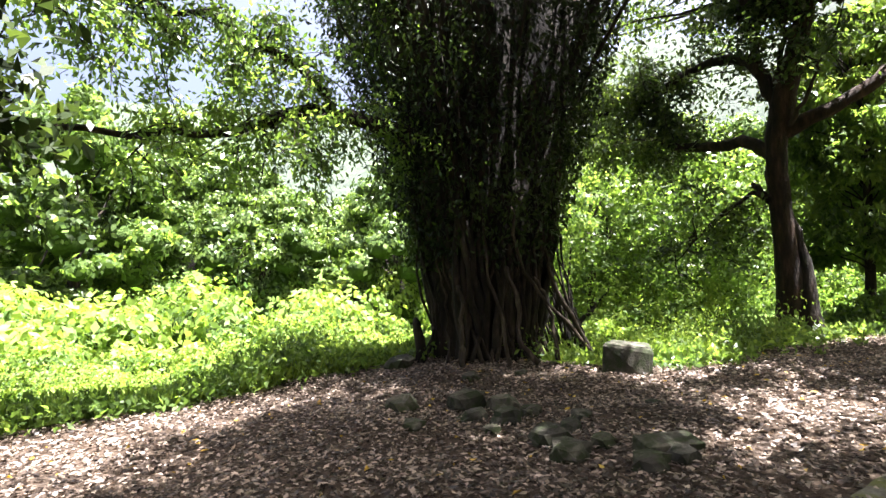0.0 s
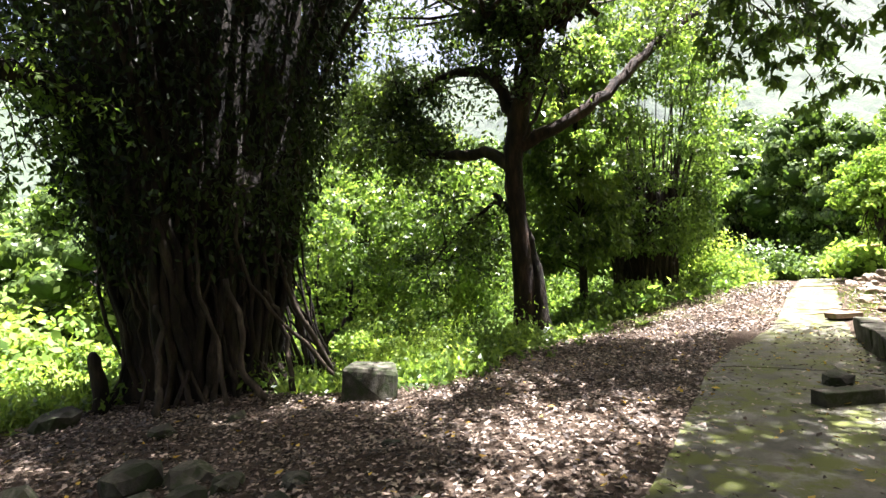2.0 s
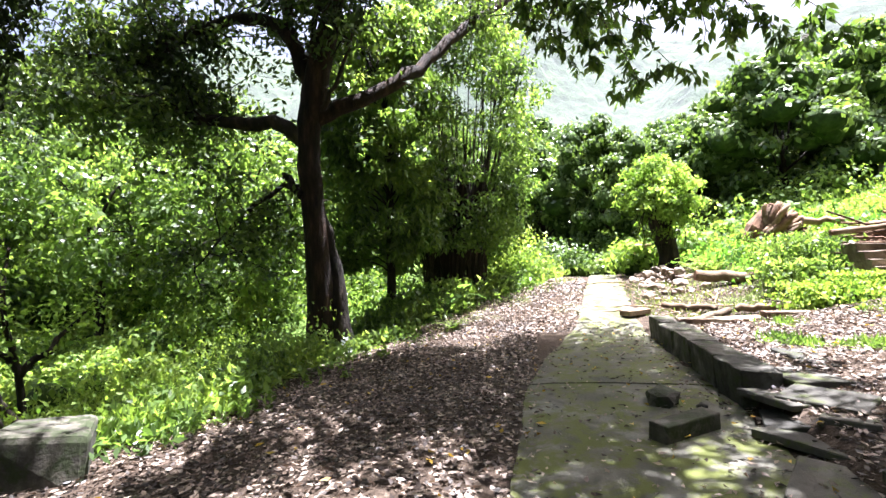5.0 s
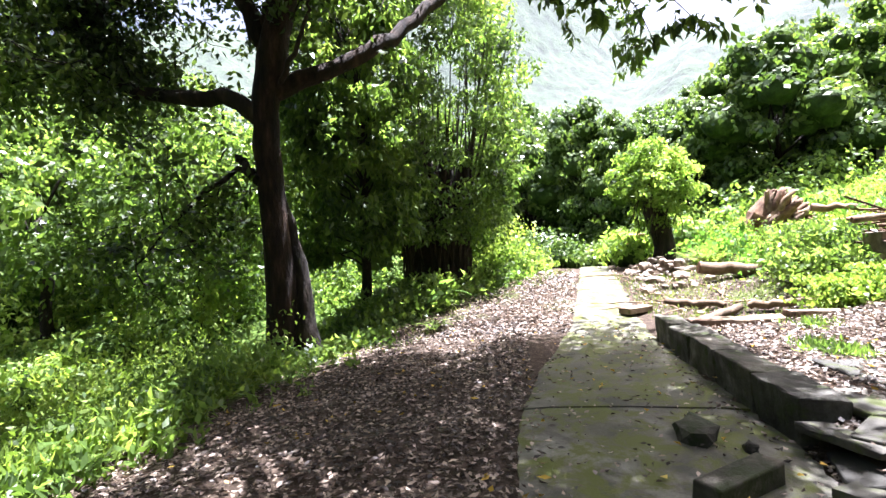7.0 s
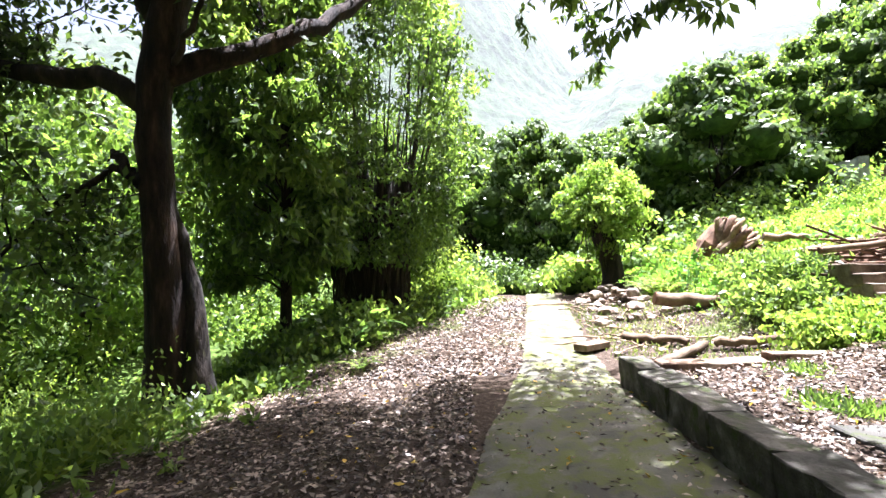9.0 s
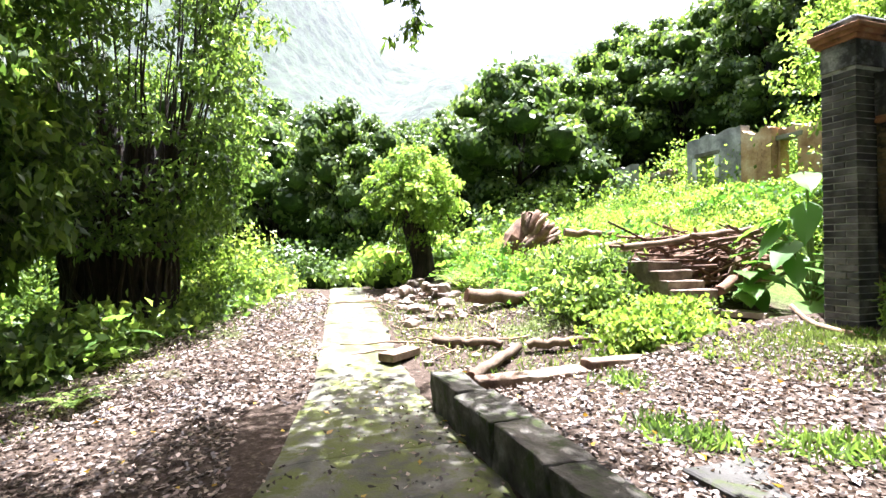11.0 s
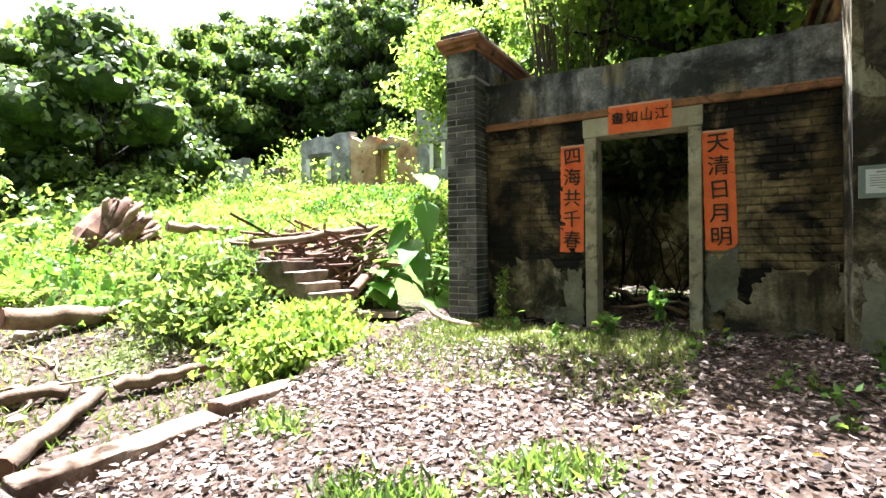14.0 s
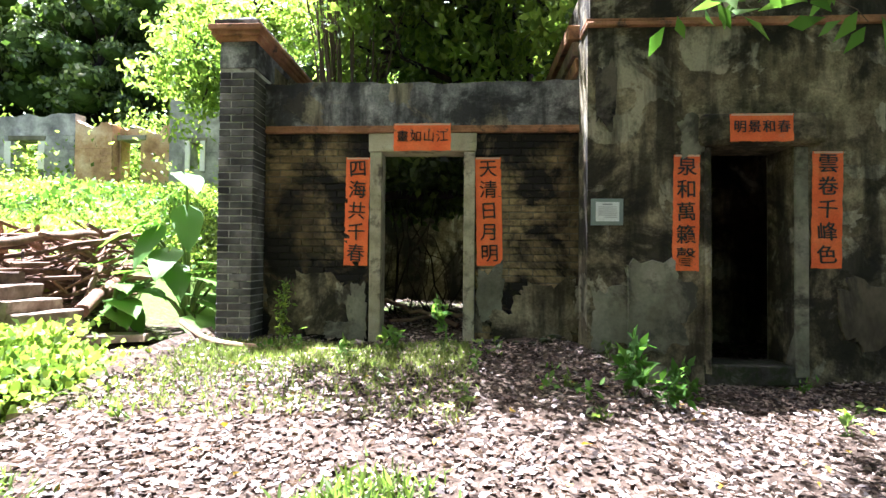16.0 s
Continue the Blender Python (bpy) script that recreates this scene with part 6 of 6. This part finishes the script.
def fern(x, y, size, label="bright green fern in the sun"):
    t = thing("fern", (x, y, gz(x, y)), label, "fern", "ferns on the mound")
    for i in range(9):
        a = 2 * math.pi * i / 9 + rng.uniform(-0.3, 0.3)
        L = size * rng.uniform(0.7, 1.1)
        k = np.linspace(0, 1, 12)
        P = np.stack([x + L * k * math.cos(a), y + L * k * math.sin(a), gz(x, y) + L * (1.1 * k - 0.75 * k ** 2)], 1)
        side = np.array([-math.sin(a), math.cos(a), 0])
        q = []
        for j in range(1, 12):
            w = 0.32 * L * (1 - k[j]) ** 0.7 * (0.3 + 0.7 * min(1, 3 * k[j]))
            for s in (-1, 1):
                d = side * s * w + (P[j] - P[j - 1]) * 0.8
                n = np.cross(d, [0, 0, 1.0])
                n /= np.linalg.norm(n) + 1e-9
                q.append([P[j], P[j] + d * 0.5 + n * 0.028 * L * 2, P[j] + d, P[j] + d * 0.5 - n * 0.028 * L * 2])
        part("frond", np.array(q), M_WEED, t)


def big_leaf(base, tip_dir, length, width, material, parent, droop=0.35):
    """A heart-shaped blade with ribs, on a stalk that ends at base."""
    d = np.asarray(tip_dir, float)
    d /= np.linalg.norm(d)
    s = np.cross(d, [0, 0, 1.0])
    s /= np.linalg.norm(s) + 1e-9
    up = np.cross(s, d)
    v, f = [], []
    n, m = 12, 6
    for i in range(n + 1):
        u = i / n
        w = width * ((u / 0.22) ** 0.5 * 0.9 + 0.1 if u < 0.22 else 1 - ((u - 0.22) / 0.78) ** 1.7)
        for j in range(-m, m + 1):
            k = j / m
            p = np.asarray(base) + d * length * (u - 0.34 * abs(k) * (1 - u) ** 2) + s * w * k * 0.5 + up * (0.05 * width * abs(k) + 0.02 * width * math.cos(u * 34) * abs(k)) - np.array([0, 0, 1]) * droop * length * u * u
            v.append(p)
    r = 2 * m + 1
    f = [(i * r + j, i * r + j + 1, (i + 1) * r + j + 1, (i + 1) * r + j) for i in range(n) for j in range(r - 1)]
    part("leaf", Geo().add(v, f), material, parent, smooth=True)


def elephant_ear(x, y, leaves, label):
    t = thing("elephant_ear_plant", (x, y, gz(x, y)), label, "plant", "large-leaved plants beside the pillar")
    b = gz(x, y)
    for (dx, dy, z, L, tx, ty, tz) in leaves:
        e = np.array([x + dx, y + dy, b + z])
        st = part("stalk", Geo().tube(smooth_line([(x, y, b - 0.05), (x + dx * 0.3, y + dy * 0.3, b + z * 0.6), e], 7), [0.03, 0.015], 6), M_STEM, t, smooth=True)
        big_leaf(e, (tx, ty, tz), L, L * 0.78, M_BROAD, st)


def sapling(name, x, y, h, leaf, n, label, material=M_BROAD, wide=0.3, z=None):
    b = gz(x, y) if z is None else z
    t = thing(name, (x, y, b), label, "sapling")
    line = bent((x, y, b - 0.02), (x + rng.normal() * 0.06, y + rng.normal() * 0.05, b + h), 7, 0, 0.02)
    st = part("stem", Geo().tube(line, [0.01, 0.004], 5), M_STEM, t, smooth=True)
    p = line[rng.integers(2, 7, n)]
    q = leaf_quads(p + rng.normal(size=p.shape) * 0.03, leaf, leaf * 0.42, (0, 0.1, 0.25), wide * 3)
    part("leaves", q, material, st)


def plants():
    for x, y, s in ((17.4, -3.3, 0.8), (17.9, -3.6, 0.9), (17.0, -3.5, 0.6), (18.6, -3.4, 0.7), (16.3, -4.6, 0.6), (14.6, -5.9, 0.55), (15.8, -3.9, 0.5), (12.2, -6.1, 0.4), (13.0, -6.2, 0.4), (13.2, 2.6, 0.4), (14.6, 2.8, 0.45)):
        fern(x, y, s)
    def ears(n, reach, top):
        out = []
        for i in range(n):
            a = 2.4 + 2.6 * (i / n) + rng.uniform(-0.4, 0.4)
            h = top * (0.3 + 0.7 * ((i * 0.618) % 1))
            d = reach * rng.uniform(0.5, 1.0)
            out.append((d * math.cos(a), -d * math.sin(a) * -0.8 + 0.15, h, rng.uniform(0.42, 0.62), math.cos(a), 0.6 + 0.5 * math.sin(a), -0.25 + 0.5 * h / top))
        return out
    elephant_ear(12.35, -6.9, [(0.1, 0.3, 1.75, 0.52, 0.5, 0.4, -0.5), (-0.1, 0.3, 2.0, 0.5, -0.5, 0.5, -0.2), (-0.15, 0.35, 1.5, 0.5, -0.4, 0.6, -0.7), (0.4, 0.4, 1.35, 0.52, 0.8, 0.4, -0.3), (0.2, 0.45, 1.25, 0.45, 0.1, 0.7, -0.7),
                                  (0.0, 0.5, 1.0, 0.5, -0.2, 0.7, -0.3), (-0.1, 0.5, 0.8, 0.45, -0.5, 0.6, -0.5), (0.5, 0.4, 0.95, 0.5, 0.9, 0.4, 0.0), (0.3, 0.6, 0.6, 0.45, 0.4, 0.8, -0.4), (0.55, 0.5, 0.65, 0.42, 0.8, 0.6, -0.4)], "elephant ear plant with huge sunlit green leaves")
    elephant_ear(12.1, -6.45, ears(8, 0.45, 1.1), "elephant ear plant with broad drooping leaves")
    elephant_ear(12.9, -6.2, ears(6, 0.4, 0.75), "elephant ear plant with broad drooping leaves")
    elephant_ear(14.7, 2.7, [(-0.15, -0.15, 0.55, 0.4, -0.6, -0.5, 0.4), (-0.2, 0.1, 0.3, 0.35, -0.8, 0.2, -0.1), (0.1, -0.3, 0.35, 0.35, 0.1, -0.9, 0.0)], "pale broad-leaved plant at the verge")
    # leafy bush beside the side edging
    for x, y, n, h in ((12.05, -3.6, 2400, 0.55), (12.35, -4.3, 1600, 0.55), (11.95, -4.15, 1600, 0.45)):
        t = thing("leafy_bush", (x, y, gz(x, y)), "sunlit bush of lobed bright green leaves", "bush", "bushes behind the edging")
        g = Geo()
        for i in range(22):
            a = rng.uniform(0, 6.28)
            g.tube(bent((x, y, gz(x, y)), (x + 0.4 * math.cos(a), y + 0.4 * math.sin(a), gz(x, y) + h * rng.uniform(0.5, 1)), 4, 0.05, 0.02), [0.007, 0.003], 4)
        part("stems", g, M_STEM, t, smooth=True)
        p = np.stack([x + rng.normal(size=n) * 0.24, y + rng.normal(size=n) * 0.28, gz(x, y) + h * rng.uniform(0.05, 1, n) ** 0.8], 1)
        part("leaves", leaf_quads(p, 0.075, 0.058, (-0.2, 0.2, 0.5), 0.8), M_WEED, t)
    for x, y, n, h in ((14.2, -4.3, 2400, 0.85), (14.9, -4.5, 1800, 0.8), (13.7, -4.1, 1300, 0.6), (15.5, -4.9, 1500, 0.7)):
        t = thing("leafy_bush", (x, y, gz(x, y)), "dense dark-green bush on the mound", "bush", "bushes on the mound")
        p = np.stack([x + rng.normal(size=n) * 0.3, y + rng.normal(size=n) * 0.35, gz(x, y) + h * rng.uniform(0.02, 1, n) ** 0.8], 1)
        g = Geo()
        for i in range(16):
            a = rng.uniform(0, 6.28)
            g.tube(bent((x, y, gz(x, y)), (x + 0.4 * math.cos(a), y + 0.4 * math.sin(a), gz(x, y) + h * rng.uniform(0.5, 1)), 4, 0.05, 0.02), [0.007, 0.003], 4)
        part("stems", g, M_STEM, t, smooth=True)
        part("leaves", leaf_quads(p, 0.13, 0.05, (0, 0, 0.3), 0.9), M_LEAF, t)
    # saplings before the house front
    sapling("sapling", 10.55, -5.3, 0.62, 0.06, 190, "thin fern-leaved sapling before the wall", M_WEED, 0.45)
    sapling("sapling", 8.82, -5.15, 0.5, 0.13, 40, "young broad-leaved sapling before the doorway")
    sapling("sapling", 9.35, -5.3, 0.25, 0.12, 26, "low seedling with pale leaves")
    sapling("sapling", 7.15, -4.9, 0.35, 0.15, 34, "young seedling in the court")
    sapling("sapling", 6.6, -5.0, 0.3, 0.14, 30, "young seedling near the second door")
    sapling("sapling", 7.3, -4.3, 0.34, 0.17, 40, "broad-leaved seedling in the court")
    sapling("sapling", 7.0, -4.4, 0.24, 0.13, 34, "low seedling in the court")
    for i in range(26):
        x, y = rng.uniform(5.0, 10.9), rng.uniform(-5.5, -3.4)
        sapling("seedling", x, y, rng.uniform(0.06, 0.18), 0.09, 14, "small green seedling among fallen leaves", M_BROAD if i % 2 else M_LEAF)
    tufts = []
    for x, y in ((9.7, -2.25), (9.95, -2.1), (9.2, -2.65), (9.02, -2.78), (11.0, -2.6)):
        n = 240
        p = np.stack([x + rng.normal(size=n) * 0.14, y + rng.normal(size=n) * 0.12, np.full(n, gz(x, y))], 1)
        tufts.append(leaf_quads(p, 0.12, 0.02, (0, 0, 0.55), 0.6))
    solo("grass_tufts", np.concatenate(tufts), M_LEAF, "tufts of green grass in the court", "grass", kind="stuff")
    for i in range(26):
        x = rng.uniform(6.8, 12.2)
        y = np.interp(x, EDGE_X, EDGE_Y) - rng.uniform(0.0, 0.7)
        sapling("seedling", x, y, rng.uniform(0.1, 0.25), 0.12, 16, "small plant at the litter's edge", M_LEAF)
    sapling("white_leaf_plant", 11.15, 4.0, 0.35, 0.13, 12, "seedling with a pale shining leaf by the trunk", M_PALE, 0.3)
    # small tree behind the stone block
    t = thing("small_tree", (8.9, 8.0, -0.8), "small slender tree with bright yellow-green leaves", "tree")
    src = []
    for P in ([(8.9, 8.0, -1.0), (8.85, 7.95, 0.2), (8.7, 8.0, 1.0), (8.9, 8.1, 1.9)], [(8.85, 7.95, 0.2), (8.4, 8.2, 0.9), (8.1, 8.4, 1.4)], [(8.85, 7.95, 0.1), (9.4, 7.8, 0.6), (9.8, 7.8, 0.9)]):
        l = smooth_line(P, 10, 0.02)
        part("stem", Geo().tube(l, [0.06, 0.02], 6), M_BARK, t, smooth=True)
        src.append(l[4:])
    p = np.concatenate(src)
    p = np.repeat(p, 60, axis=0) + rng.normal(size=(len(p) * 60, 3)) * [0.3, 0.3, 0.22]
    part("leaves", leaf_quads(p, 0.11, 0.05, (0, 0, 0.1), 0.8), M_LEAF_BRIGHT, t)


M_PALE = foliage("pale_shining_leaf", (0.5, 0.55, 0.5), (0.6, 0.64, 0.6), (0.7, 0.72, 0.7), (1, 1, 1), 0.2, 0.3)


def hanging_branch(name, start, ends, leaf, per, label, material=M_LEAF):
    t = thing(name, start, label, "branch")
    pts = []
    for e in ends:
        l = bent(start, e, 9, 0.12, 0.04)
        part("twig", Geo().tube(l, [0.016, 0.004], 5), M_TWIG, t, smooth=True)
        pts.append(l[4:])
        for _ in range(5):
            s = l[rng.integers(3, 9)]
            pts.append(bent(s, s + rng.normal(size=3) * [0.22, 0.22, 0.1] - [0, 0, 0.12], 5, 0, 0.02))
            part("twig", Geo().tube(pts[-1], [0.006, 0.002], 4), M_TWIG, t, smooth=True)
    p = np.concatenate(pts)
    p = np.repeat(p, per, axis=0) + rng.normal(size=(len(p) * per, 3)) * 0.04
    part("leaves", leaf_quads(p, leaf, leaf * 0.4, (0, 0, -0.9), 0.55), material, t)


def branches_overhead():
    hanging_branch("hanging_branch", (6.9, -2.6, 3.55), [(7.52, -2.5, 2.72), (7.35, -2.55, 2.8), (7.2, -2.6, 2.85)], 0.15, 2, "leafy branch tip hanging before the second house", M_BROAD)
    hanging_branch("hanging_branch", (9.6, 0.4, 5.6), [(8.9, 0.2, 4.1), (8.6, -0.4, 4.2), (9.1, -0.7, 4.25), (8.5, 0.6, 4.5)], 0.15, 5, "leafy branch hanging over the path")
    hanging_branch("hanging_branch", (10.6, 0.3, 5.7), [(9.6, -0.5, 3.55), (9.7, 0.5, 4.15), (9.9, 0.0, 4.0), (9.5, 0.9, 4.5), (9.6, -0.9, 3.7)], 0.16, 6, "dense leafy branch tips hanging over the path")
    hanging_branch("hanging_branch", (10.4, -1.5, 5.6), [(9.4, -1.2, 3.85), (9.2, -1.9, 3.75), (9.3, -2.6, 3.8), (9.6, -1.6, 4.2)], 0.16, 6, "dense leafy branch tips hanging over the path")
    hanging_branch("hanging_branch", (9.0, -1.0, 5.2), [(8.3, -1.3, 4.4), (8.0, -0.8, 4.6), (8.6, -1.6, 4.3)], 0.15, 5, "leafy branch hanging over the path")
    hanging_branch("hanging_branch", (12.6, -0.6, 6.0), [(12.9, -1.0, 4.75), (12.5, 0.1, 5.0), (13.3, -1.2, 4.6)], 0.15, 5, "leafy branch tip high over the path")


def house_growth():
    """Stems, tangled branches and fallen beams inside the roofless house."""
    t = thing("house_shrub", (10.3, -7.4, 0.6), "clump of thin upright stems growing inside the roofless house", "shrub")
    ends = []
    for i in range(44):
        a = rng.uniform(0, 6.28)
        e = np.array([10.25 + 1.1 * math.cos(a) * rng.uniform(0.3, 1), -7.5 + 0.8 * math.sin(a), rng.uniform(4.6, 7.0)])
        part("stem", Geo().tube(smooth_line([(10.3 + 0.2 * math.cos(a), -7.4 + 0.15 * math.sin(a), 0.5), (10.3 + 0.3 * math.cos(a), -7.4 + 0.2 * math.sin(a), 3.0), e], 8, 0.03), [0.028, 0.02, 0.008], 5), M_TWIG, t, smooth=True)
        ends.append(e)
    p = blobs(ends, np.full(44, 0.35), 45)
    part("leaves", leaf_quads(p, 0.1, 0.04, (0, 0, -0.3), 0.8), M_LEAF_BRIGHT, t)
    b = thing("tangled_tree", (8.3, -9.0, 0.6), "old tree with tangled horizontal boughs behind the house front", "tree")
    part("trunk", Geo().tube(smooth_line([(8.0, -9.4, 0.4), (8.1, -9.2, 2.5), (8.4, -8.8, 4.4)], 9, 0.03), [0.22, 0.17, 0.12], 9, 0.1), M_BARK, b, smooth=True)
    pts = []
    for i in range(26):
        s = np.array([rng.uniform(7.6, 9.2), rng.uniform(-9.4, -8.4), rng.uniform(3.6, 5.4)])
        e = np.array([rng.uniform(7.3, 11.2), rng.uniform(-8.8, -6.8), rng.uniform(3.9, 6.2)])
        l = smooth_line([s, (s + e) / 2 + rng.normal(size=3) * [0.2, 0.2, 0.35], e], 10, 0.05)
        part("bough", Geo().tube(l, [rng.uniform(0.03, 0.09), 0.012], 6, 0.1), M_BARK, b, smooth=True)
        pts.append(l[5:])
    p = np.concatenate(pts)
    p = np.repeat(p, 24, axis=0) + rng.normal(size=(len(p) * 24, 3)) * 0.22
    part("leaves", leaf_quads(p, 0.13, 0.06, (0, 0, -0.4), 0.8), M_LEAF, b)
    cc, p = crown_points((9.1, -8.6, 5.0), (2.3, 2.2, 1.2), 70, 0.45, 80, 0.3)
    part("crown", leaf_quads(p, 0.19, 0.1, (0, 0, -0.4), 0.8), M_LEAF_BRIGHT, b)
    # Leaf layer added behind the front wall to keep sunlight off the floor.
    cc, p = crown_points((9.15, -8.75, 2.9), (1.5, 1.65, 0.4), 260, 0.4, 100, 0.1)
    part("floor_shade_leaves", leaf_quads(p, 0.17, 0.09, (0, 0, -0.4), 0.8), M_LEAF_MID, b, "added leaf layer that shades the house floor")
    for i in range(18):
        s0 = np.array([rng.uniform(8.0, 10.4), rng.uniform(-9.8, -7.2), 0.5])
        e0 = s0 + [rng.normal() * 0.6, rng.normal() * 0.5, rng.uniform(1.2, 2.9)]
        part("vine", Geo().tube(smooth_line([s0, (s0 + e0) / 2 + rng.normal(size=3) * 0.3, e0], 9, 0.04), [rng.uniform(0.008, 0.02), 0.005], 5), M_BARK, b, smooth=True)
    log("fallen_beam", (8.75, -6.75, 0.72), (9.75, -7.2, 1.0), 0.035, 0.03, "old roof beam fallen inside the doorway", M_LOG)
    log("fallen_beam", (8.6, -7.0, 0.85), (9.6, -6.7, 0.78), 0.025, 0.02, "thin pole fallen inside the doorway", M_LOG)
    log("cross_beam", (8.5, -7.6, 2.55), (10.1, -7.5, 2.42), 0.07, 0.06, "dark cross beam still lodged inside", M_BARK)
    rock("rubble_stone", 9.82, -5.8, 0.1, "pale plaster lump below the wall", M_RUBBLE)
    for i in range(9):
        rock("rubble_stone", rng.uniform(7.5, 8.6), rng.uniform(-5.9, -5.6), rng.uniform(0.05, 0.11), "brick rubble at the wall's foot", M_STONE, group="rubble below the wall")
    solo("bamboo_pole", Geo().tube(smooth_line([(11.7, -5.6, 0.86), (11.2, -5.35, 0.7), (10.3, -5.2, 0.66), (9.75, -5.25, 0.65)], 10), [0.028, 0.024], 7), M_LOG, "grey pole lying along the wall's foot", "pole")
    solo("drain_pipe", Geo().tube([(6.96, -5.575, 0.6), (6.97, -5.575, 1.52)], [0.014, 0.014], 8), M_PLASTER_PALE, "thin grey pipe on the wall", "pipe")
    k = thing("cooking_pot", (6.05, -6.7, 1.3), "pale round pot on a brick ledge inside", "pot")
    part("pot_body", rock_geo((6.03, -6.75, 1.48), (0.14, 0.14, 0.1), 0.3, 2, 0.02), M_NOTICE, k, smooth=True)
    part("ledge", Geo().chunk(5.82, -6.95, 0.6, 6.4, -6.5, 1.4, 0.02, 0.02), M_PLASTER, k)


def notice():
    n = thing("notice_board", (7.18, -5.58, 1.93), "small framed white notice screwed to the wall", "notice")
    part("frame", Geo().chunk(7.02, -5.6, 1.925, 7.345, -5.575, 2.2, 0.002, 0.004), M_NOTICE_FRAME, n)
    sh = part("sheet", Geo().chunk(7.06, -5.574, 1.965, 7.30, -5.57, 2.165, 0.001, 0.001), M_NOTICE, n)
    part("heading", Geo().box(7.13, -5.569, 2.135, 7.23, -5.5675, 2.147), M_GREYTEXT, sh)
    for i in range(6):
        part("text_line", Geo().box(7.085, -5.569, 2.11 - 0.021 * i, 7.275 - (0.06 if i == 5 else 0), -5.5675, 2.116 - 0.021 * i), M_GREYTEXT, sh)


def couplets():
    paper("couplet", 10.03, 9.755, 1.48, 2.72, HOUSE_Y, "四海共千春", "orange-red paper couplet with five black characters left of the open doorway".replace("left of", "beside"), lean=-0.02)
    paper("couplet", 8.53, 8.24, 1.49, 2.72, HOUSE_Y, "天清日月明", "orange-red paper couplet with five black characters, torn at its foot", lean=0.03)
    paper("door_banner", 9.47, 8.82, 2.79, 3.10, HOUSE_Y + 0.04, "畫如山江", "orange-red paper banner over the granite lintel", False)
    paper("couplet", 6.51, 6.245, 1.46, 2.66, -5.6, "泉和萬籟聲", "orange-red paper couplet on blackened plaster", lean=-0.02)
    paper("couplet", 5.13, 4.83, 1.5, 2.69, -5.6, "雲卷千峰色", "orange-red paper couplet on blackened plaster", lean=-0.03)
    paper("door_banner", 5.99, 5.37, 2.77, 3.05, -5.6 + 0.11, "明景和春", "orange-red paper banner over the second doorway", False)


near_stones()
mound_things()
plants()
branches_overhead()
house_growth()
notice()
couplets()


# ---- bricks of the pillar and the house front ----
def lay_bricks():
    H = 0.08
    k = 0
    z = 0.42
    while z < 3.62:
        lens = (0.27, 0.135) if k % 2 else (0.135, 0.27)
        x = 10.985
        for L in lens:
            link("brick", brick_mesh(L - 0.012, 0.5, H - 0.012), M_BRICK, PILLAR, loc=(x + L / 2 - 0.002, -5.97 + rng.uniform(-0.003, 0.003), z + H / 2))
            x += L
        z += H
        k += 1
    z = 1.22
    k = 0
    while z < 2.98:
        for x0, x1 in ((7.375, 8.54), (9.75, 10.975)):
            course(FRONT, x0, x1, z, HOUSE_Y, 0.06, H, (0.0, 0.135)[k % 2] + 0.03, FRONT, M_BRICKWALL, (0.27,))
        z += H
        k += 1
    # the courses near the ground, half hidden by plaster and dirt
    low = Geo()
    z = 0.42
    k = 0
    while z < 1.2:
        for x0, x1 in ((7.375, 8.54), (9.75, 10.975)):
            x = x0 - (0.13 if k % 2 else 0)
            while x < x1 - 0.03:
                a, b = max(x, x0), min(x + 0.27, x1)
                low.box(a + 0.006, HOUSE_Y - 0.06, z + 0.006, b - 0.006, HOUSE_Y - 0.008 + rng.uniform(-0.006, 0.004), z + H - 0.006)
                x += 0.27
        z += H
        k += 1
    tagged(part("low_courses", low, M_BRICKWALL, FRONT), kind="stuff")


lay_bricks()
